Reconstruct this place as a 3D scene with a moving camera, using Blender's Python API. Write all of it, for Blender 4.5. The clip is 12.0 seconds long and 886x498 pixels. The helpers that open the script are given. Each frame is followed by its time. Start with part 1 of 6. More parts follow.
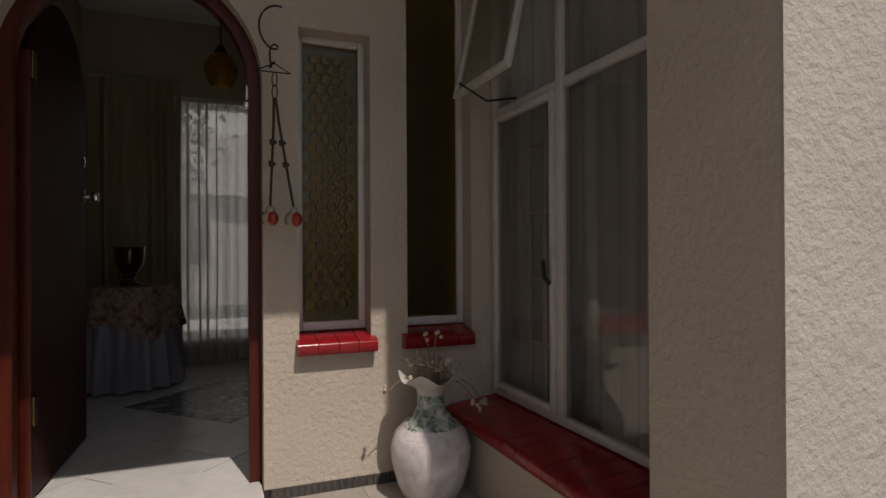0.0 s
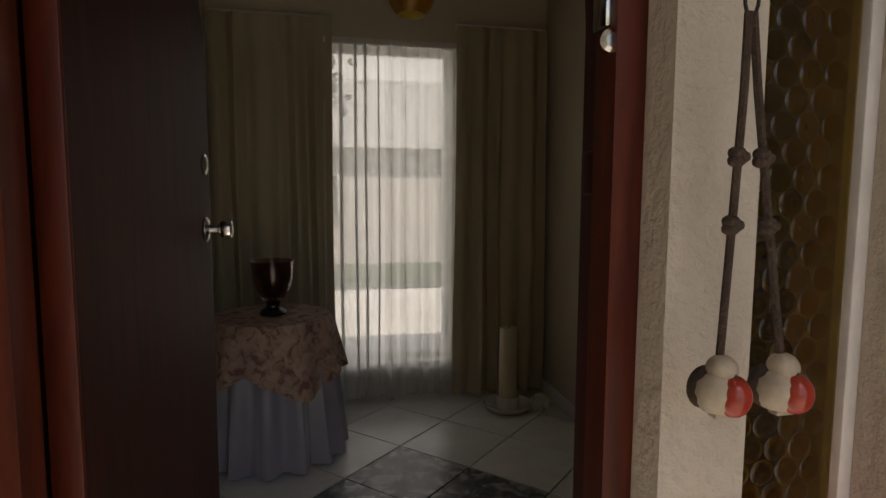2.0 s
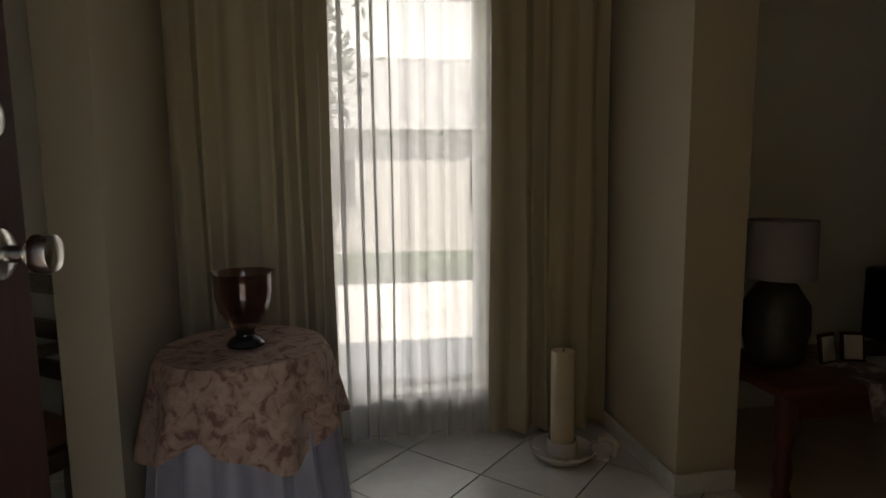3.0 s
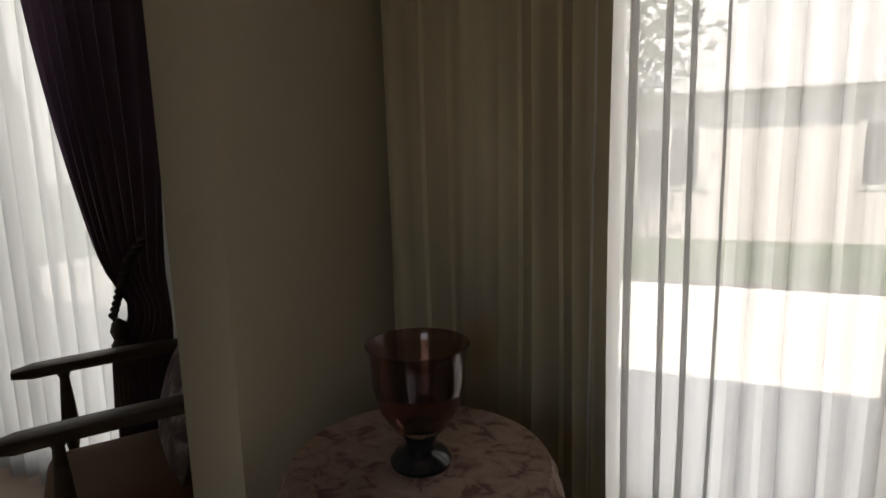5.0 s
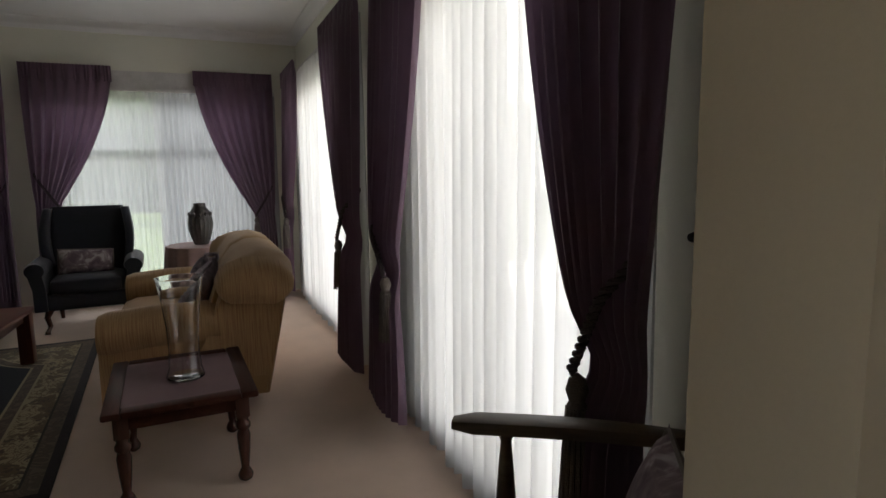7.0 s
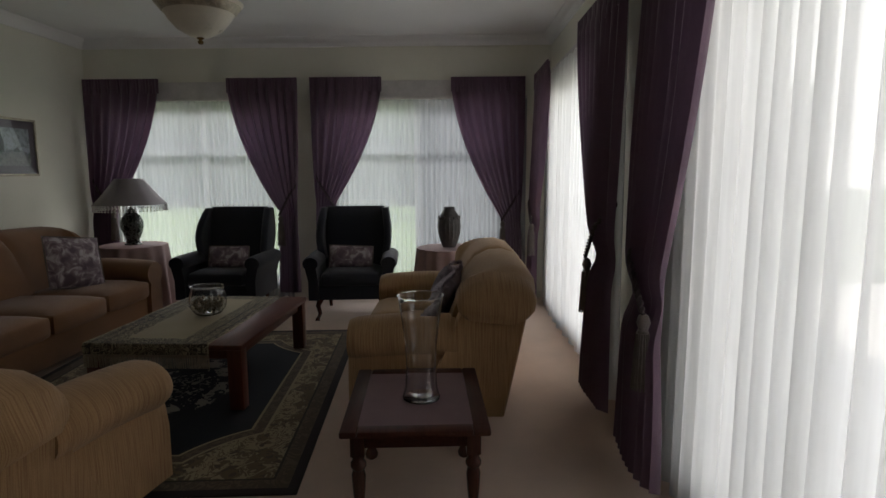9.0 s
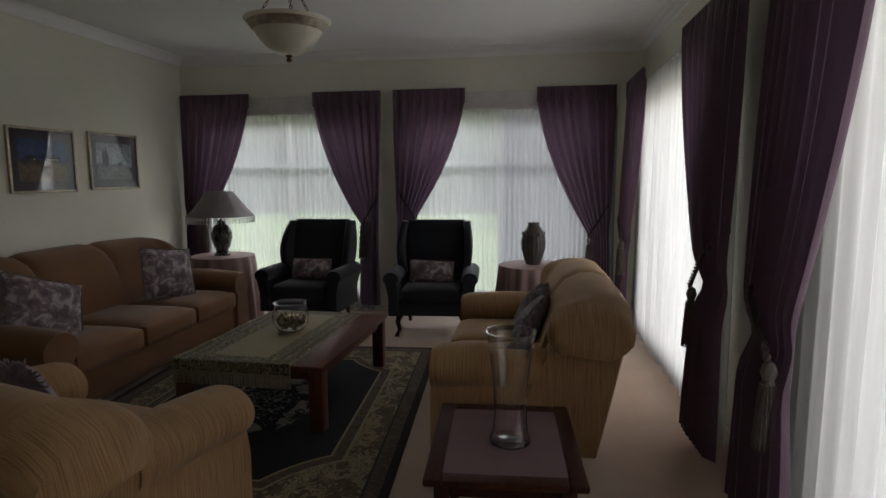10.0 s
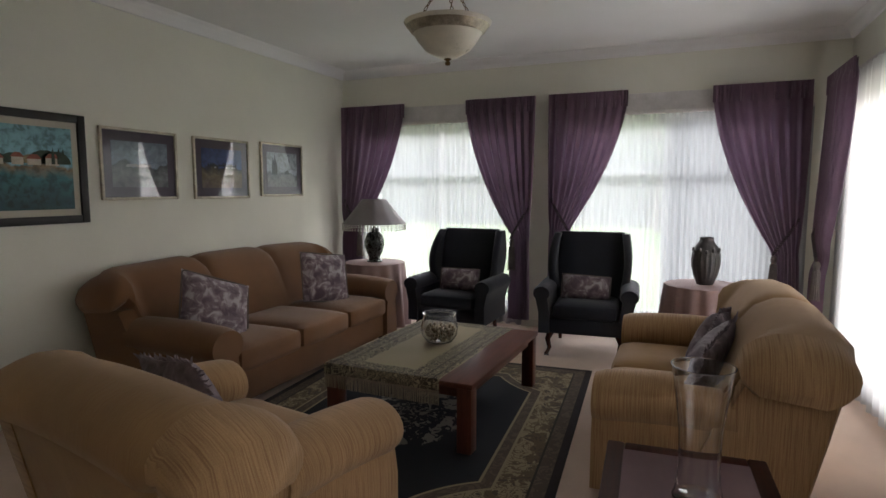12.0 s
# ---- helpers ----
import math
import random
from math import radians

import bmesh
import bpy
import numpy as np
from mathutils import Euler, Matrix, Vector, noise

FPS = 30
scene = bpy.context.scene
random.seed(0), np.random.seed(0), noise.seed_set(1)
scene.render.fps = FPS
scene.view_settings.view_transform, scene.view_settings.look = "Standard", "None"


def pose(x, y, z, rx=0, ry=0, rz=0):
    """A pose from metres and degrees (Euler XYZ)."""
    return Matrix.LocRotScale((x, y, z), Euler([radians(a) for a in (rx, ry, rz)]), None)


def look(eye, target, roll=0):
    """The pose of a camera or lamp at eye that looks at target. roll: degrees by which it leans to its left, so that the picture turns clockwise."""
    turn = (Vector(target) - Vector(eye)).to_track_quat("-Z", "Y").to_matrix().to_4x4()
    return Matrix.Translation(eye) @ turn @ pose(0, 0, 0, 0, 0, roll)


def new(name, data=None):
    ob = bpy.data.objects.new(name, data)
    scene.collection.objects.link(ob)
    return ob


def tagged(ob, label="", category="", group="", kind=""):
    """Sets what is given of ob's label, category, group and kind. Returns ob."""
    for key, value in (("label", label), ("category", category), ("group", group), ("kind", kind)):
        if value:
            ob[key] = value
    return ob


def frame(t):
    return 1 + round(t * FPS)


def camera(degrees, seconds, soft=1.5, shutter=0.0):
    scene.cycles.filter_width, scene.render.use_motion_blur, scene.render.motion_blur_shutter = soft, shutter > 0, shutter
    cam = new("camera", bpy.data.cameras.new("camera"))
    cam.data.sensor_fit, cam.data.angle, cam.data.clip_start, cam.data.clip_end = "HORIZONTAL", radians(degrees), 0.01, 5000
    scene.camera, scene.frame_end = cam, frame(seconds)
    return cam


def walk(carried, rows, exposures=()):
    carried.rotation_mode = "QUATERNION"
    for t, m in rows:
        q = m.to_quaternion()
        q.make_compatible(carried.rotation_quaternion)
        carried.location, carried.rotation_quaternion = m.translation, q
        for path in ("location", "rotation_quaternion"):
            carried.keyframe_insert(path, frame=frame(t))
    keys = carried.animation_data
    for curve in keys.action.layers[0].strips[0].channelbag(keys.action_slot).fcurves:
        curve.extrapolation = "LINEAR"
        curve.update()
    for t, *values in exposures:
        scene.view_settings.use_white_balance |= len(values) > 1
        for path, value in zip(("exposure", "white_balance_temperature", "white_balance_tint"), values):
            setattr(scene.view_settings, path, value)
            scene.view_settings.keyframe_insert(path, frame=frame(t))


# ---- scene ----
cam = camera(74.7, 12.0)
EXPOSURES = [(0, -0.95, 7000, 16), (1.0, -0.15, 7400, 14), (1.5, 0.15, 7600, 14), (2.5, 1.05, 7200, 12), (4.5, 1.6, 7000, 12), (5.5, 1.5, 6900, 12), (6.5, 2.0, 6800, 12), (7.5, 2.25, 6700, 12), (9.5, 1.85, 6600, 12), (10.5, 2.25, 6600, 14), (12, 2.9, 6600, 15)]
PATH = [
    (0, (0.215, -1.843, 0.854), (0.957, 0.014, 0.861), -0.3),
    (0.5, (0.136, -1.416, 0.949), (0.668, 0.512, 0.947), -0.3),
    (1, (0.075, -1.053, 1.054), (0.468, 0.908, 1.041), -0.2),
    (1.5, (0.011, -0.659, 1.156), (0.383, 1.303, 1.048), -0.1),
    (2, (-0.033, -0.31, 1.197), (0.36, 1.641, 1.005), 0.3),
    (2.5, (0.0, 0.09, 1.172), (0.386, 2.040, 0.955), -0.2),
    (4.5, (0.279, 1.213, 1.282), (-0.136, 3.138, 0.934), -0.9),
    (5, (0.204, 1.438, 1.246), (-0.589, 3.246, 0.923), -1.5),
    (5.5, (0.109, 1.639, 1.223), (-1.061, 3.233, 0.923), -1.5),
    (6, (-0.016, 1.735, 1.226), (-1.504, 3.042, 0.945), -1.3),
    (6.5, (-0.237, 1.838, 1.232), (-1.947, 2.841, 0.964), -0.9),
    (7, (-0.408, 1.896, 1.234), (-2.239, 2.656, 0.97), -0.8),
    (7.5, (-0.552, 1.947, 1.245), (-2.467, 2.457, 0.978), -0.8),
    (9.5, (-0.866, 1.916, 1.353), (-2.842, 1.744, 1.094), -0.3),
    (10, (-0.975, 1.855, 1.397), (-2.935, 1.557, 1.152), -0.3),
    (10.5, (-1.072, 1.784, 1.428), (-3.012, 1.355, 1.206), -0.1),
    (11, (-1.138, 1.73, 1.414), (-3.047, 1.171, 1.206), 0.0),
    (11.5, (-1.168, 1.70, 1.393), (-3.043, 1.033, 1.185), 0.0),
    (12, (-1.201, 1.702, 1.365), (-3.038, 0.936, 1.161), 0.0),
]
walk(cam, [(t, look(eye, target, roll)) for t, eye, target, roll in PATH], EXPOSURES)

# ---- world and light ----
def build_world():
    w = bpy.data.worlds.new("sky")
    scene.world = w
    w.use_nodes = True
    nt = w.node_tree
    bg = nt.nodes["Background"]
    sky = nt.nodes.new("ShaderNodeTexSky")
    sky.sky_type = 'NISHITA'
    sky.sun_disc = False
    sky.sun_elevation = radians(57)
    sky.sun_rotation = radians(172)
    sky.air_density, sky.dust_density = 1.0, 1.6
    nt.links.new(sky.outputs[0], bg.inputs[0])
    bg.inputs[1].default_value = 0.12
    sun = new("sun", bpy.data.lights.new("sun", 'SUN'))
    sun.data.energy, sun.data.angle = 4.8, radians(0.6)
    sun.data.color = (1.0, 0.95, 0.88)
    sun.matrix_world = look((0, 0, 10), (-1.7, 9.0, 10 - 14.2))


build_world()

LZ = -0.16      # living room floor, one step below the hall
WY = 3.02       # inner face of the back wall


# ---- materials ----
def nodes_of(name):
    m = bpy.data.materials.new(name)
    m.use_nodes = True
    nt = m.node_tree
    return m, nt, nt.nodes["Principled BSDF"]


def node(nt, kind, **values):
    n = nt.nodes.new(kind)
    for k, v in values.items():
        n.inputs[k].default_value = v
    return n


def ramp(nt, fac, stops):
    r = nt.nodes.new("ShaderNodeValToRGB")
    e = r.color_ramp.elements
    while len(e) < len(stops):
        e.new(0.5)
    for el, (p, c) in zip(e, stops):
        el.position, el.color = p, (*c, 1)
    nt.links.new(fac, r.inputs[0])
    return r.outputs[0]


def shade(c, k):
    return tuple(max(0.0, min(1.0, v * k)) for v in c)


def paint(name, col, rough=0.6, vary=0.12, scale=3.0, grain=60.0, bump=0.15, dist=0.004, metal=0.0, stretch=(1, 1, 1), spec=0.5, sheen=0.0, pieces=0.0):
    """A surface with stains at one scale and grain and relief at another."""
    m, nt, p = nodes_of(name)
    L = nt.links.new
    tc = nt.nodes.new("ShaderNodeTexCoord")
    mp = nt.nodes.new("ShaderNodeMapping")
    mp.inputs["Scale"].default_value = stretch
    L(tc.outputs["Object"], mp.inputs[0])
    big = node(nt, "ShaderNodeTexNoise", Scale=scale, Detail=4.0, Roughness=0.6)
    fine = node(nt, "ShaderNodeTexNoise", Scale=grain, Detail=3.0, Roughness=0.6)
    L(mp.outputs[0], big.inputs["Vector"])
    L(mp.outputs[0], fine.inputs["Vector"])
    c1 = ramp(nt, big.outputs["Fac"], [(0.3, shade(col, 1 - vary)), (0.7, shade(col, 1 + vary))])
    mx = nt.nodes.new("ShaderNodeMix")
    mx.data_type, mx.blend_type = 'RGBA', 'MULTIPLY'
    mx.inputs["Factor"].default_value = 1.0
    L(c1, mx.inputs["A"])
    L(ramp(nt, fine.outputs["Fac"], [(0.25, (1 - vary,) * 3), (0.75, (1, 1, 1))]), mx.inputs["B"])
    out = mx.outputs["Result"]
    if pieces:
        info = nt.nodes.new("ShaderNodeObjectInfo")
        mz = nt.nodes.new("ShaderNodeMix")
        mz.data_type, mz.blend_type = 'RGBA', 'MULTIPLY'
        mz.inputs["Factor"].default_value = 1.0
        L(out, mz.inputs["A"])
        L(ramp(nt, info.outputs["Random"], [(0, (1 - pieces,) * 3), (1, (1, 1, 1))]), mz.inputs["B"])
        out = mz.outputs["Result"]
    L(out, p.inputs["Base Color"])
    rr = nt.nodes.new("ShaderNodeMapRange")
    rr.inputs["To Min"].default_value, rr.inputs["To Max"].default_value = max(0.02, rough - 0.1), min(1, rough + 0.1)
    L(big.outputs["Fac"], rr.inputs["Value"])
    L(rr.outputs[0], p.inputs["Roughness"])
    p.inputs["Metallic"].default_value = metal
    p.inputs["Specular IOR Level"].default_value = spec
    p.inputs["Sheen Weight"].default_value = sheen
    if bump:
        b = node(nt, "ShaderNodeBump", Strength=bump, Distance=dist)
        L(fine.outputs["Fac"], b.inputs["Height"])
        L(b.outputs[0], p.inputs["Normal"])
    return m


def wood(name, dark, light, rough=0.35, axis=2, freq=9.0, spec=0.5):
    m, nt, p = nodes_of(name)
    L = nt.links.new
    tc = nt.nodes.new("ShaderNodeTexCoord")
    mp = nt.nodes.new("ShaderNodeMapping")
    s = [freq * 4, freq * 4, freq * 4]
    s[axis] = freq * 0.35
    mp.inputs["Scale"].default_value = s
    L(tc.outputs["Object"], mp.inputs[0])
    n = node(nt, "ShaderNodeTexNoise", Scale=1.0, Detail=6.0, Roughness=0.65, Distortion=0.6)
    L(mp.outputs[0], n.inputs["Vector"])
    mid = tuple((a + b) / 2 for a, b in zip(dark, light))
    L(ramp(nt, n.outputs["Fac"], [(0.25, dark), (0.5, mid), (0.78, light)]), p.inputs["Base Color"])
    p.inputs["Roughness"].default_value = rough
    p.inputs["Specular IOR Level"].default_value = spec
    b = node(nt, "ShaderNodeBump", Strength=0.15, Distance=0.002)
    L(n.outputs["Fac"], b.inputs["Height"])
    L(b.outputs[0], p.inputs["Normal"])
    return m


def ribbed(name, col, ribs=95.0, axis=0, vary=0.18):
    """Upholstery woven of uneven soft cords that lie side by side along one axis."""
    m, nt, p = nodes_of(name)
    L = nt.links.new
    tc = nt.nodes.new("ShaderNodeTexCoord")
    mp = nt.nodes.new("ShaderNodeMapping")
    spread = [5.0, 5.0, 5.0]
    spread[axis] = ribs
    mp.inputs["Scale"].default_value = spread
    cord = node(nt, "ShaderNodeTexNoise", Scale=1.0, Detail=2.0, Roughness=0.5, Distortion=0.15)
    nub = node(nt, "ShaderNodeTexNoise", Scale=240.0, Detail=2.0, Roughness=0.6)
    big = node(nt, "ShaderNodeTexNoise", Scale=4.0, Detail=5.0)
    L(tc.outputs["Object"], mp.inputs[0])
    L(mp.outputs[0], cord.inputs["Vector"])
    L(tc.outputs["Object"], nub.inputs["Vector"])
    L(tc.outputs["Object"], big.inputs["Vector"])
    red = (col[0] * (1 - vary * 1.5), col[1] * (1 - vary * 2.0), col[2] * (1 - vary * 2.2))
    out = ramp(nt, cord.outputs["Fac"], [(0.32, red), (0.5, col), (0.66, shade(col, 1 + vary))])
    for fac, stops in ((nub.outputs["Fac"], [(0.3, (1 - vary,) * 3), (0.6, (1, 1, 1))]), (big.outputs["Fac"], [(0.3, (0.84, 0.81, 0.78)), (0.7, (1, 1, 1))])):
        mx = nt.nodes.new("ShaderNodeMix")
        mx.data_type, mx.blend_type = 'RGBA', 'MULTIPLY'
        mx.inputs["Factor"].default_value = 1.0
        L(out, mx.inputs["A"])
        L(ramp(nt, fac, stops), mx.inputs["B"])
        out = mx.outputs["Result"]
    L(out, p.inputs["Base Color"])
    p.inputs["Roughness"].default_value = 0.9
    p.inputs["Sheen Weight"].default_value = 0.15
    b = node(nt, "ShaderNodeBump", Strength=0.5, Distance=0.004)
    L(cord.outputs["Fac"], b.inputs["Height"])
    L(b.outputs[0], p.inputs["Normal"])
    return m


def blotched(name, stops, scale=9.0, rough=0.85, bump=0.3, dist=0.004, warp=0.8):
    """A printed or woven cloth with irregular flowers in the given colours."""
    m, nt, p = nodes_of(name)
    L = nt.links.new
    tc = nt.nodes.new("ShaderNodeTexCoord")
    n = node(nt, "ShaderNodeTexNoise", Scale=scale, Detail=3.0, Roughness=0.55, Distortion=warp)
    f = node(nt, "ShaderNodeTexNoise", Scale=scale * 25, Detail=2.0)
    L(tc.outputs["Object"], n.inputs["Vector"])
    L(tc.outputs["Object"], f.inputs["Vector"])
    L(ramp(nt, n.outputs["Fac"], stops), p.inputs["Base Color"])
    p.inputs["Roughness"].default_value = rough
    b = node(nt, "ShaderNodeBump", Strength=bump, Distance=dist)
    L(f.outputs["Fac"], b.inputs["Height"])
    L(b.outputs[0], p.inputs["Normal"])
    return m


def sheer(name, col, clear, glow=0.6):
    """Thin net: part of the light passes straight, part is scattered."""
    m, nt, p = nodes_of(name)
    L = nt.links.new
    nt.nodes.remove(p)
    out = nt.nodes["Material Output"]
    tc = nt.nodes.new("ShaderNodeTexCoord")
    n = node(nt, "ShaderNodeTexNoise", Scale=40.0, Detail=2.0)
    mp = nt.nodes.new("ShaderNodeMapping")
    mp.inputs["Scale"].default_value = (1, 1, 0.05)
    L(tc.outputs["Object"], mp.inputs[0])
    L(mp.outputs[0], n.inputs["Vector"])
    c = ramp(nt, n.outputs["Fac"], [(0.3, shade(col, 0.9)), (0.7, col)])
    tl, df, tp = (nt.nodes.new("ShaderNodeBsdf" + k) for k in ("Translucent", "Diffuse", "Transparent"))
    L(c, tl.inputs[0])
    L(c, df.inputs[0])
    m1, m2 = nt.nodes.new("ShaderNodeMixShader"), nt.nodes.new("ShaderNodeMixShader")
    m1.inputs[0].default_value = glow
    L(df.outputs[0], m1.inputs[1])
    L(tl.outputs[0], m1.inputs[2])
    m2.inputs[0].default_value = clear
    L(m1.outputs[0], m2.inputs[1])
    L(tp.outputs[0], m2.inputs[2])
    L(m2.outputs[0], out.inputs[0])
    return m


def glass(name, col=(1, 1, 1), rough=0.0, ior=1.45):
    m, nt, p = nodes_of(name)
    p.inputs["Base Color"].default_value = (*col, 1)
    p.inputs["Roughness"].default_value = rough
    p.inputs["IOR"].default_value = ior
    p.inputs["Transmission Weight"].default_value = 1.0
    return m


def backlit(m, col, amount):
    """Lets a cloth pass some of the light that falls on its back."""
    nt = m.node_tree
    p, out = nt.nodes["Principled BSDF"], nt.nodes["Material Output"]
    tl, mx = nt.nodes.new("ShaderNodeBsdfTranslucent"), nt.nodes.new("ShaderNodeMixShader")
    tl.inputs[0].default_value = (*col, 1)
    mx.inputs[0].default_value = amount
    nt.links.new(p.outputs[0], mx.inputs[1])
    nt.links.new(tl.outputs[0], mx.inputs[2])
    nt.links.new(mx.outputs[0], out.inputs[0])
    return m


STUCCO = paint("cream_stucco", (0.56, 0.495, 0.42), 0.9, 0.08, 1.5, 46, 0.6, 0.011)
STUCCO_ROUGH = paint("rough_cream_stucco", (0.50, 0.465, 0.415), 0.9, 0.10, 1.5, 48, 0.6, 0.014)
WALL = paint("cream_wall_paint", (0.45, 0.39, 0.285), 0.75, 0.04, 1.2, 140, 0.12, 0.002)
WALL_GREEN = paint("pale_wall_paint", (0.76, 0.745, 0.645), 0.75, 0.04, 1.2, 140, 0.12, 0.002)
WALL_GREY = paint("grey_wall_paint", (0.68, 0.68, 0.69), 0.75, 0.04, 1.2, 140, 0.12, 0.002)
CEILING = paint("ceiling_paint", (0.82, 0.81, 0.80), 0.8, 0.03, 1.0, 90, 0.08, 0.002)
CARPET = paint("beige_carpet", (0.60, 0.445, 0.345), 0.95, 0.10, 2.2, 320, 0.6, 0.006, sheen=0.2)
TILE = paint("pale_floor_tile", (0.66, 0.66, 0.64), 0.22, 0.08, 6, 30, 0.02, 0.001, pieces=0.08)
TILE_DARK = blotched("dark_patterned_tile", [(0.35, (0.05, 0.055, 0.06)), (0.5, (0.11, 0.12, 0.13)), (0.6, (0.30, 0.31, 0.32))], 14, 0.25, 0.02, 0.001)
GROUT = paint("dark_grout", (0.10, 0.09, 0.085), 0.9, 0.2, 8, 80, 0.3)
PORCH = paint("porch_tile", (0.42, 0.39, 0.35), 0.6, 0.2, 5, 60, 0.2, 0.003, pieces=0.15)
RED_TILE = paint("glazed_red_tile", (0.34, 0.012, 0.018), 0.18, 0.18, 14, 60, 0.06, 0.002, pieces=0.2)
WHITE_PAINT = paint("white_gloss_paint", (0.66, 0.63, 0.61), 0.4, 0.10, 6, 40, 0.1, 0.002)
DOOR_WOOD = wood("dark_red_door_wood", (0.014, 0.005, 0.004), (0.052, 0.013, 0.008), 0.55, spec=0.2)
FRAME_WOOD = wood("varnished_red_wood", (0.034, 0.006, 0.003), (0.12, 0.019, 0.007), 0.4, spec=0.3)
JAMB_WOOD = wood("bright_red_jamb_wood", (0.024, 0.008, 0.006), (0.065, 0.018, 0.011), 0.5, spec=0.2)
MAHOGANY = wood("mahogany", (0.030, 0.010, 0.007), (0.085, 0.028, 0.017), 0.5, 0, spec=0.12)
MAHOGANY_UP = wood("mahogany_upright", (0.030, 0.010, 0.007), (0.085, 0.028, 0.017), 0.25, 2)
REDWOOD = wood("red_brown_table_wood", (0.055, 0.015, 0.009), (0.14, 0.042, 0.024), 0.28, 0)
REDWOOD_UP = wood("red_brown_leg_wood", (0.055, 0.015, 0.009), (0.14, 0.042, 0.024), 0.32, 2)
OAK = wood("dark_oak", (0.045, 0.032, 0.022), (0.15, 0.105, 0.07), 0.45, 1)
CHROME = paint("brushed_steel", (0.62, 0.60, 0.57), 0.22, 0.1, 9, 80, 0.02, 0.001, metal=1.0)
IRON = paint("dark_wrought_iron", (0.035, 0.03, 0.028), 0.55, 0.2, 9, 80, 0.2, 0.002, metal=0.6)
BRASS = paint("old_brass", (0.20, 0.13, 0.06), 0.4, 0.25, 9, 80, 0.1, 0.002, metal=1.0)
ROPE = paint("brown_rope", (0.07, 0.045, 0.032), 0.95, 0.3, 30, 200, 0.9, 0.006)
SOFA_TAN = ribbed("tan_corded_upholstery", (0.41, 0.245, 0.11), 340, 0, 0.06)
SOFA_TAN_V = ribbed("tan_corded_sides", (0.44, 0.27, 0.13), 230, 1, 0.17)
SOFA_BROWN = paint("brown_weave_upholstery", (0.205, 0.092, 0.033), 0.9, 0.14, 3, 260, 0.5, 0.004, sheen=0.2)
NAVY = paint("navy_velvet", (0.012, 0.013, 0.022), 0.85, 0.25, 5, 220, 0.4, 0.003, sheen=0.15)
PURPLE = backlit(paint("plum_curtain_cloth", (0.15, 0.084, 0.125), 0.8, 0.15, 6, 240, 0.3, 0.003, sheen=0.25, stretch=(1, 1, 0.15)), (0.30, 0.19, 0.30), 0.12)
CREAM_DRAPE = paint("cream_curtain_cloth", (0.39, 0.335, 0.23), 0.85, 0.06, 5, 260, 0.25, 0.002, stretch=(1, 1, 0.15))
SHEER = sheer("white_sheer", (0.64, 0.64, 0.63), 0.06, 0.48)
SHEER_THIN = sheer("thin_white_sheer", (0.52, 0.54, 0.55), 0.35, 0.5)
HALL_NET = sheer("open_white_net", (0.70, 0.69, 0.68), 0.21, 0.5)
TIE_CORD = paint("dark_plum_cord", (0.075, 0.052, 0.055), 0.8, 0.25, 20, 220, 0.8, 0.004)
TASSEL = paint("silver_taupe_cord", (0.15, 0.12, 0.105), 0.7, 0.25, 20, 220, 0.8, 0.004)
FRINGE = paint("pale_cotton_fringe", (0.34, 0.28, 0.20), 0.9, 0.15, 20, 200, 0.5, 0.003)
FLORAL = blotched("mauve_floral_brocade", [(0.36, (0.11, 0.075, 0.09)), (0.50, (0.20, 0.145, 0.16)), (0.62, (0.42, 0.37, 0.37))], 12)
LILAC = blotched("lilac_chenille", [(0.3, (0.13, 0.10, 0.12)), (0.55, (0.26, 0.21, 0.24)), (0.7, (0.38, 0.33, 0.36))], 14, 0.8, 0.6, 0.006)
TABLE_CLOTH = blotched("faded_rose_cloth", [(0.36, (0.16, 0.075, 0.06)), (0.46, (0.29, 0.185, 0.14)), (0.62, (0.36, 0.25, 0.19))], 24)
SATIN = paint("grey_lilac_satin", (0.24, 0.22, 0.26), 0.38, 0.1, 5, 200, 0.1, 0.002, sheen=0.4)
ROSE = paint("dusty_rose_cloth", (0.34, 0.23, 0.22), 0.8, 0.12, 5, 220, 0.3, 0.003)
MAUVE = paint("mauve_cloth", (0.22, 0.145, 0.15), 0.9, 0.08, 5, 260, 0.3, 0.002, spec=0.15)
AMBER = glass("amber_bottle_glass", (0.74, 0.54, 0.10), 0.12)
AMBER_PLAIN = glass("amber_rolled_glass", (0.70, 0.47, 0.08), 0.35)
CLEAR = glass("clear_glass")
PICTURE_GLASS = glass("picture_glass", (0.97, 0.98, 0.98), 0.02, 1.45)
PANE = glass("window_pane", (0.97, 0.98, 0.98), 0.0, 1.1)
URN_GLASS = paint("brown_lustre_glaze", (0.06, 0.03, 0.028), 0.14, 0.25, 7, 30, 0.03, 0.001)
BLACK_GLAZE = paint("black_glaze", (0.012, 0.012, 0.014), 0.15, 0.2, 7, 30, 0.02, 0.001)
CERAMIC_GREEN = blotched("green_white_drip_glaze", [(0.36, (0.05, 0.13, 0.09)), (0.5, (0.30, 0.36, 0.31)), (0.64, (0.62, 0.58, 0.60))], 26, 0.2, 0.4, 0.003)
CERAMIC_PALE = blotched("pale_drip_glaze", [(0.30, (0.50, 0.46, 0.45)), (0.5, (0.66, 0.61, 0.64)), (0.70, (0.80, 0.77, 0.78))], 11, 0.22, 0.15, 0.002)
WAX = paint("ivory_wax", (0.50, 0.43, 0.30), 0.55, 0.08, 5, 50, 0.1, 0.002)
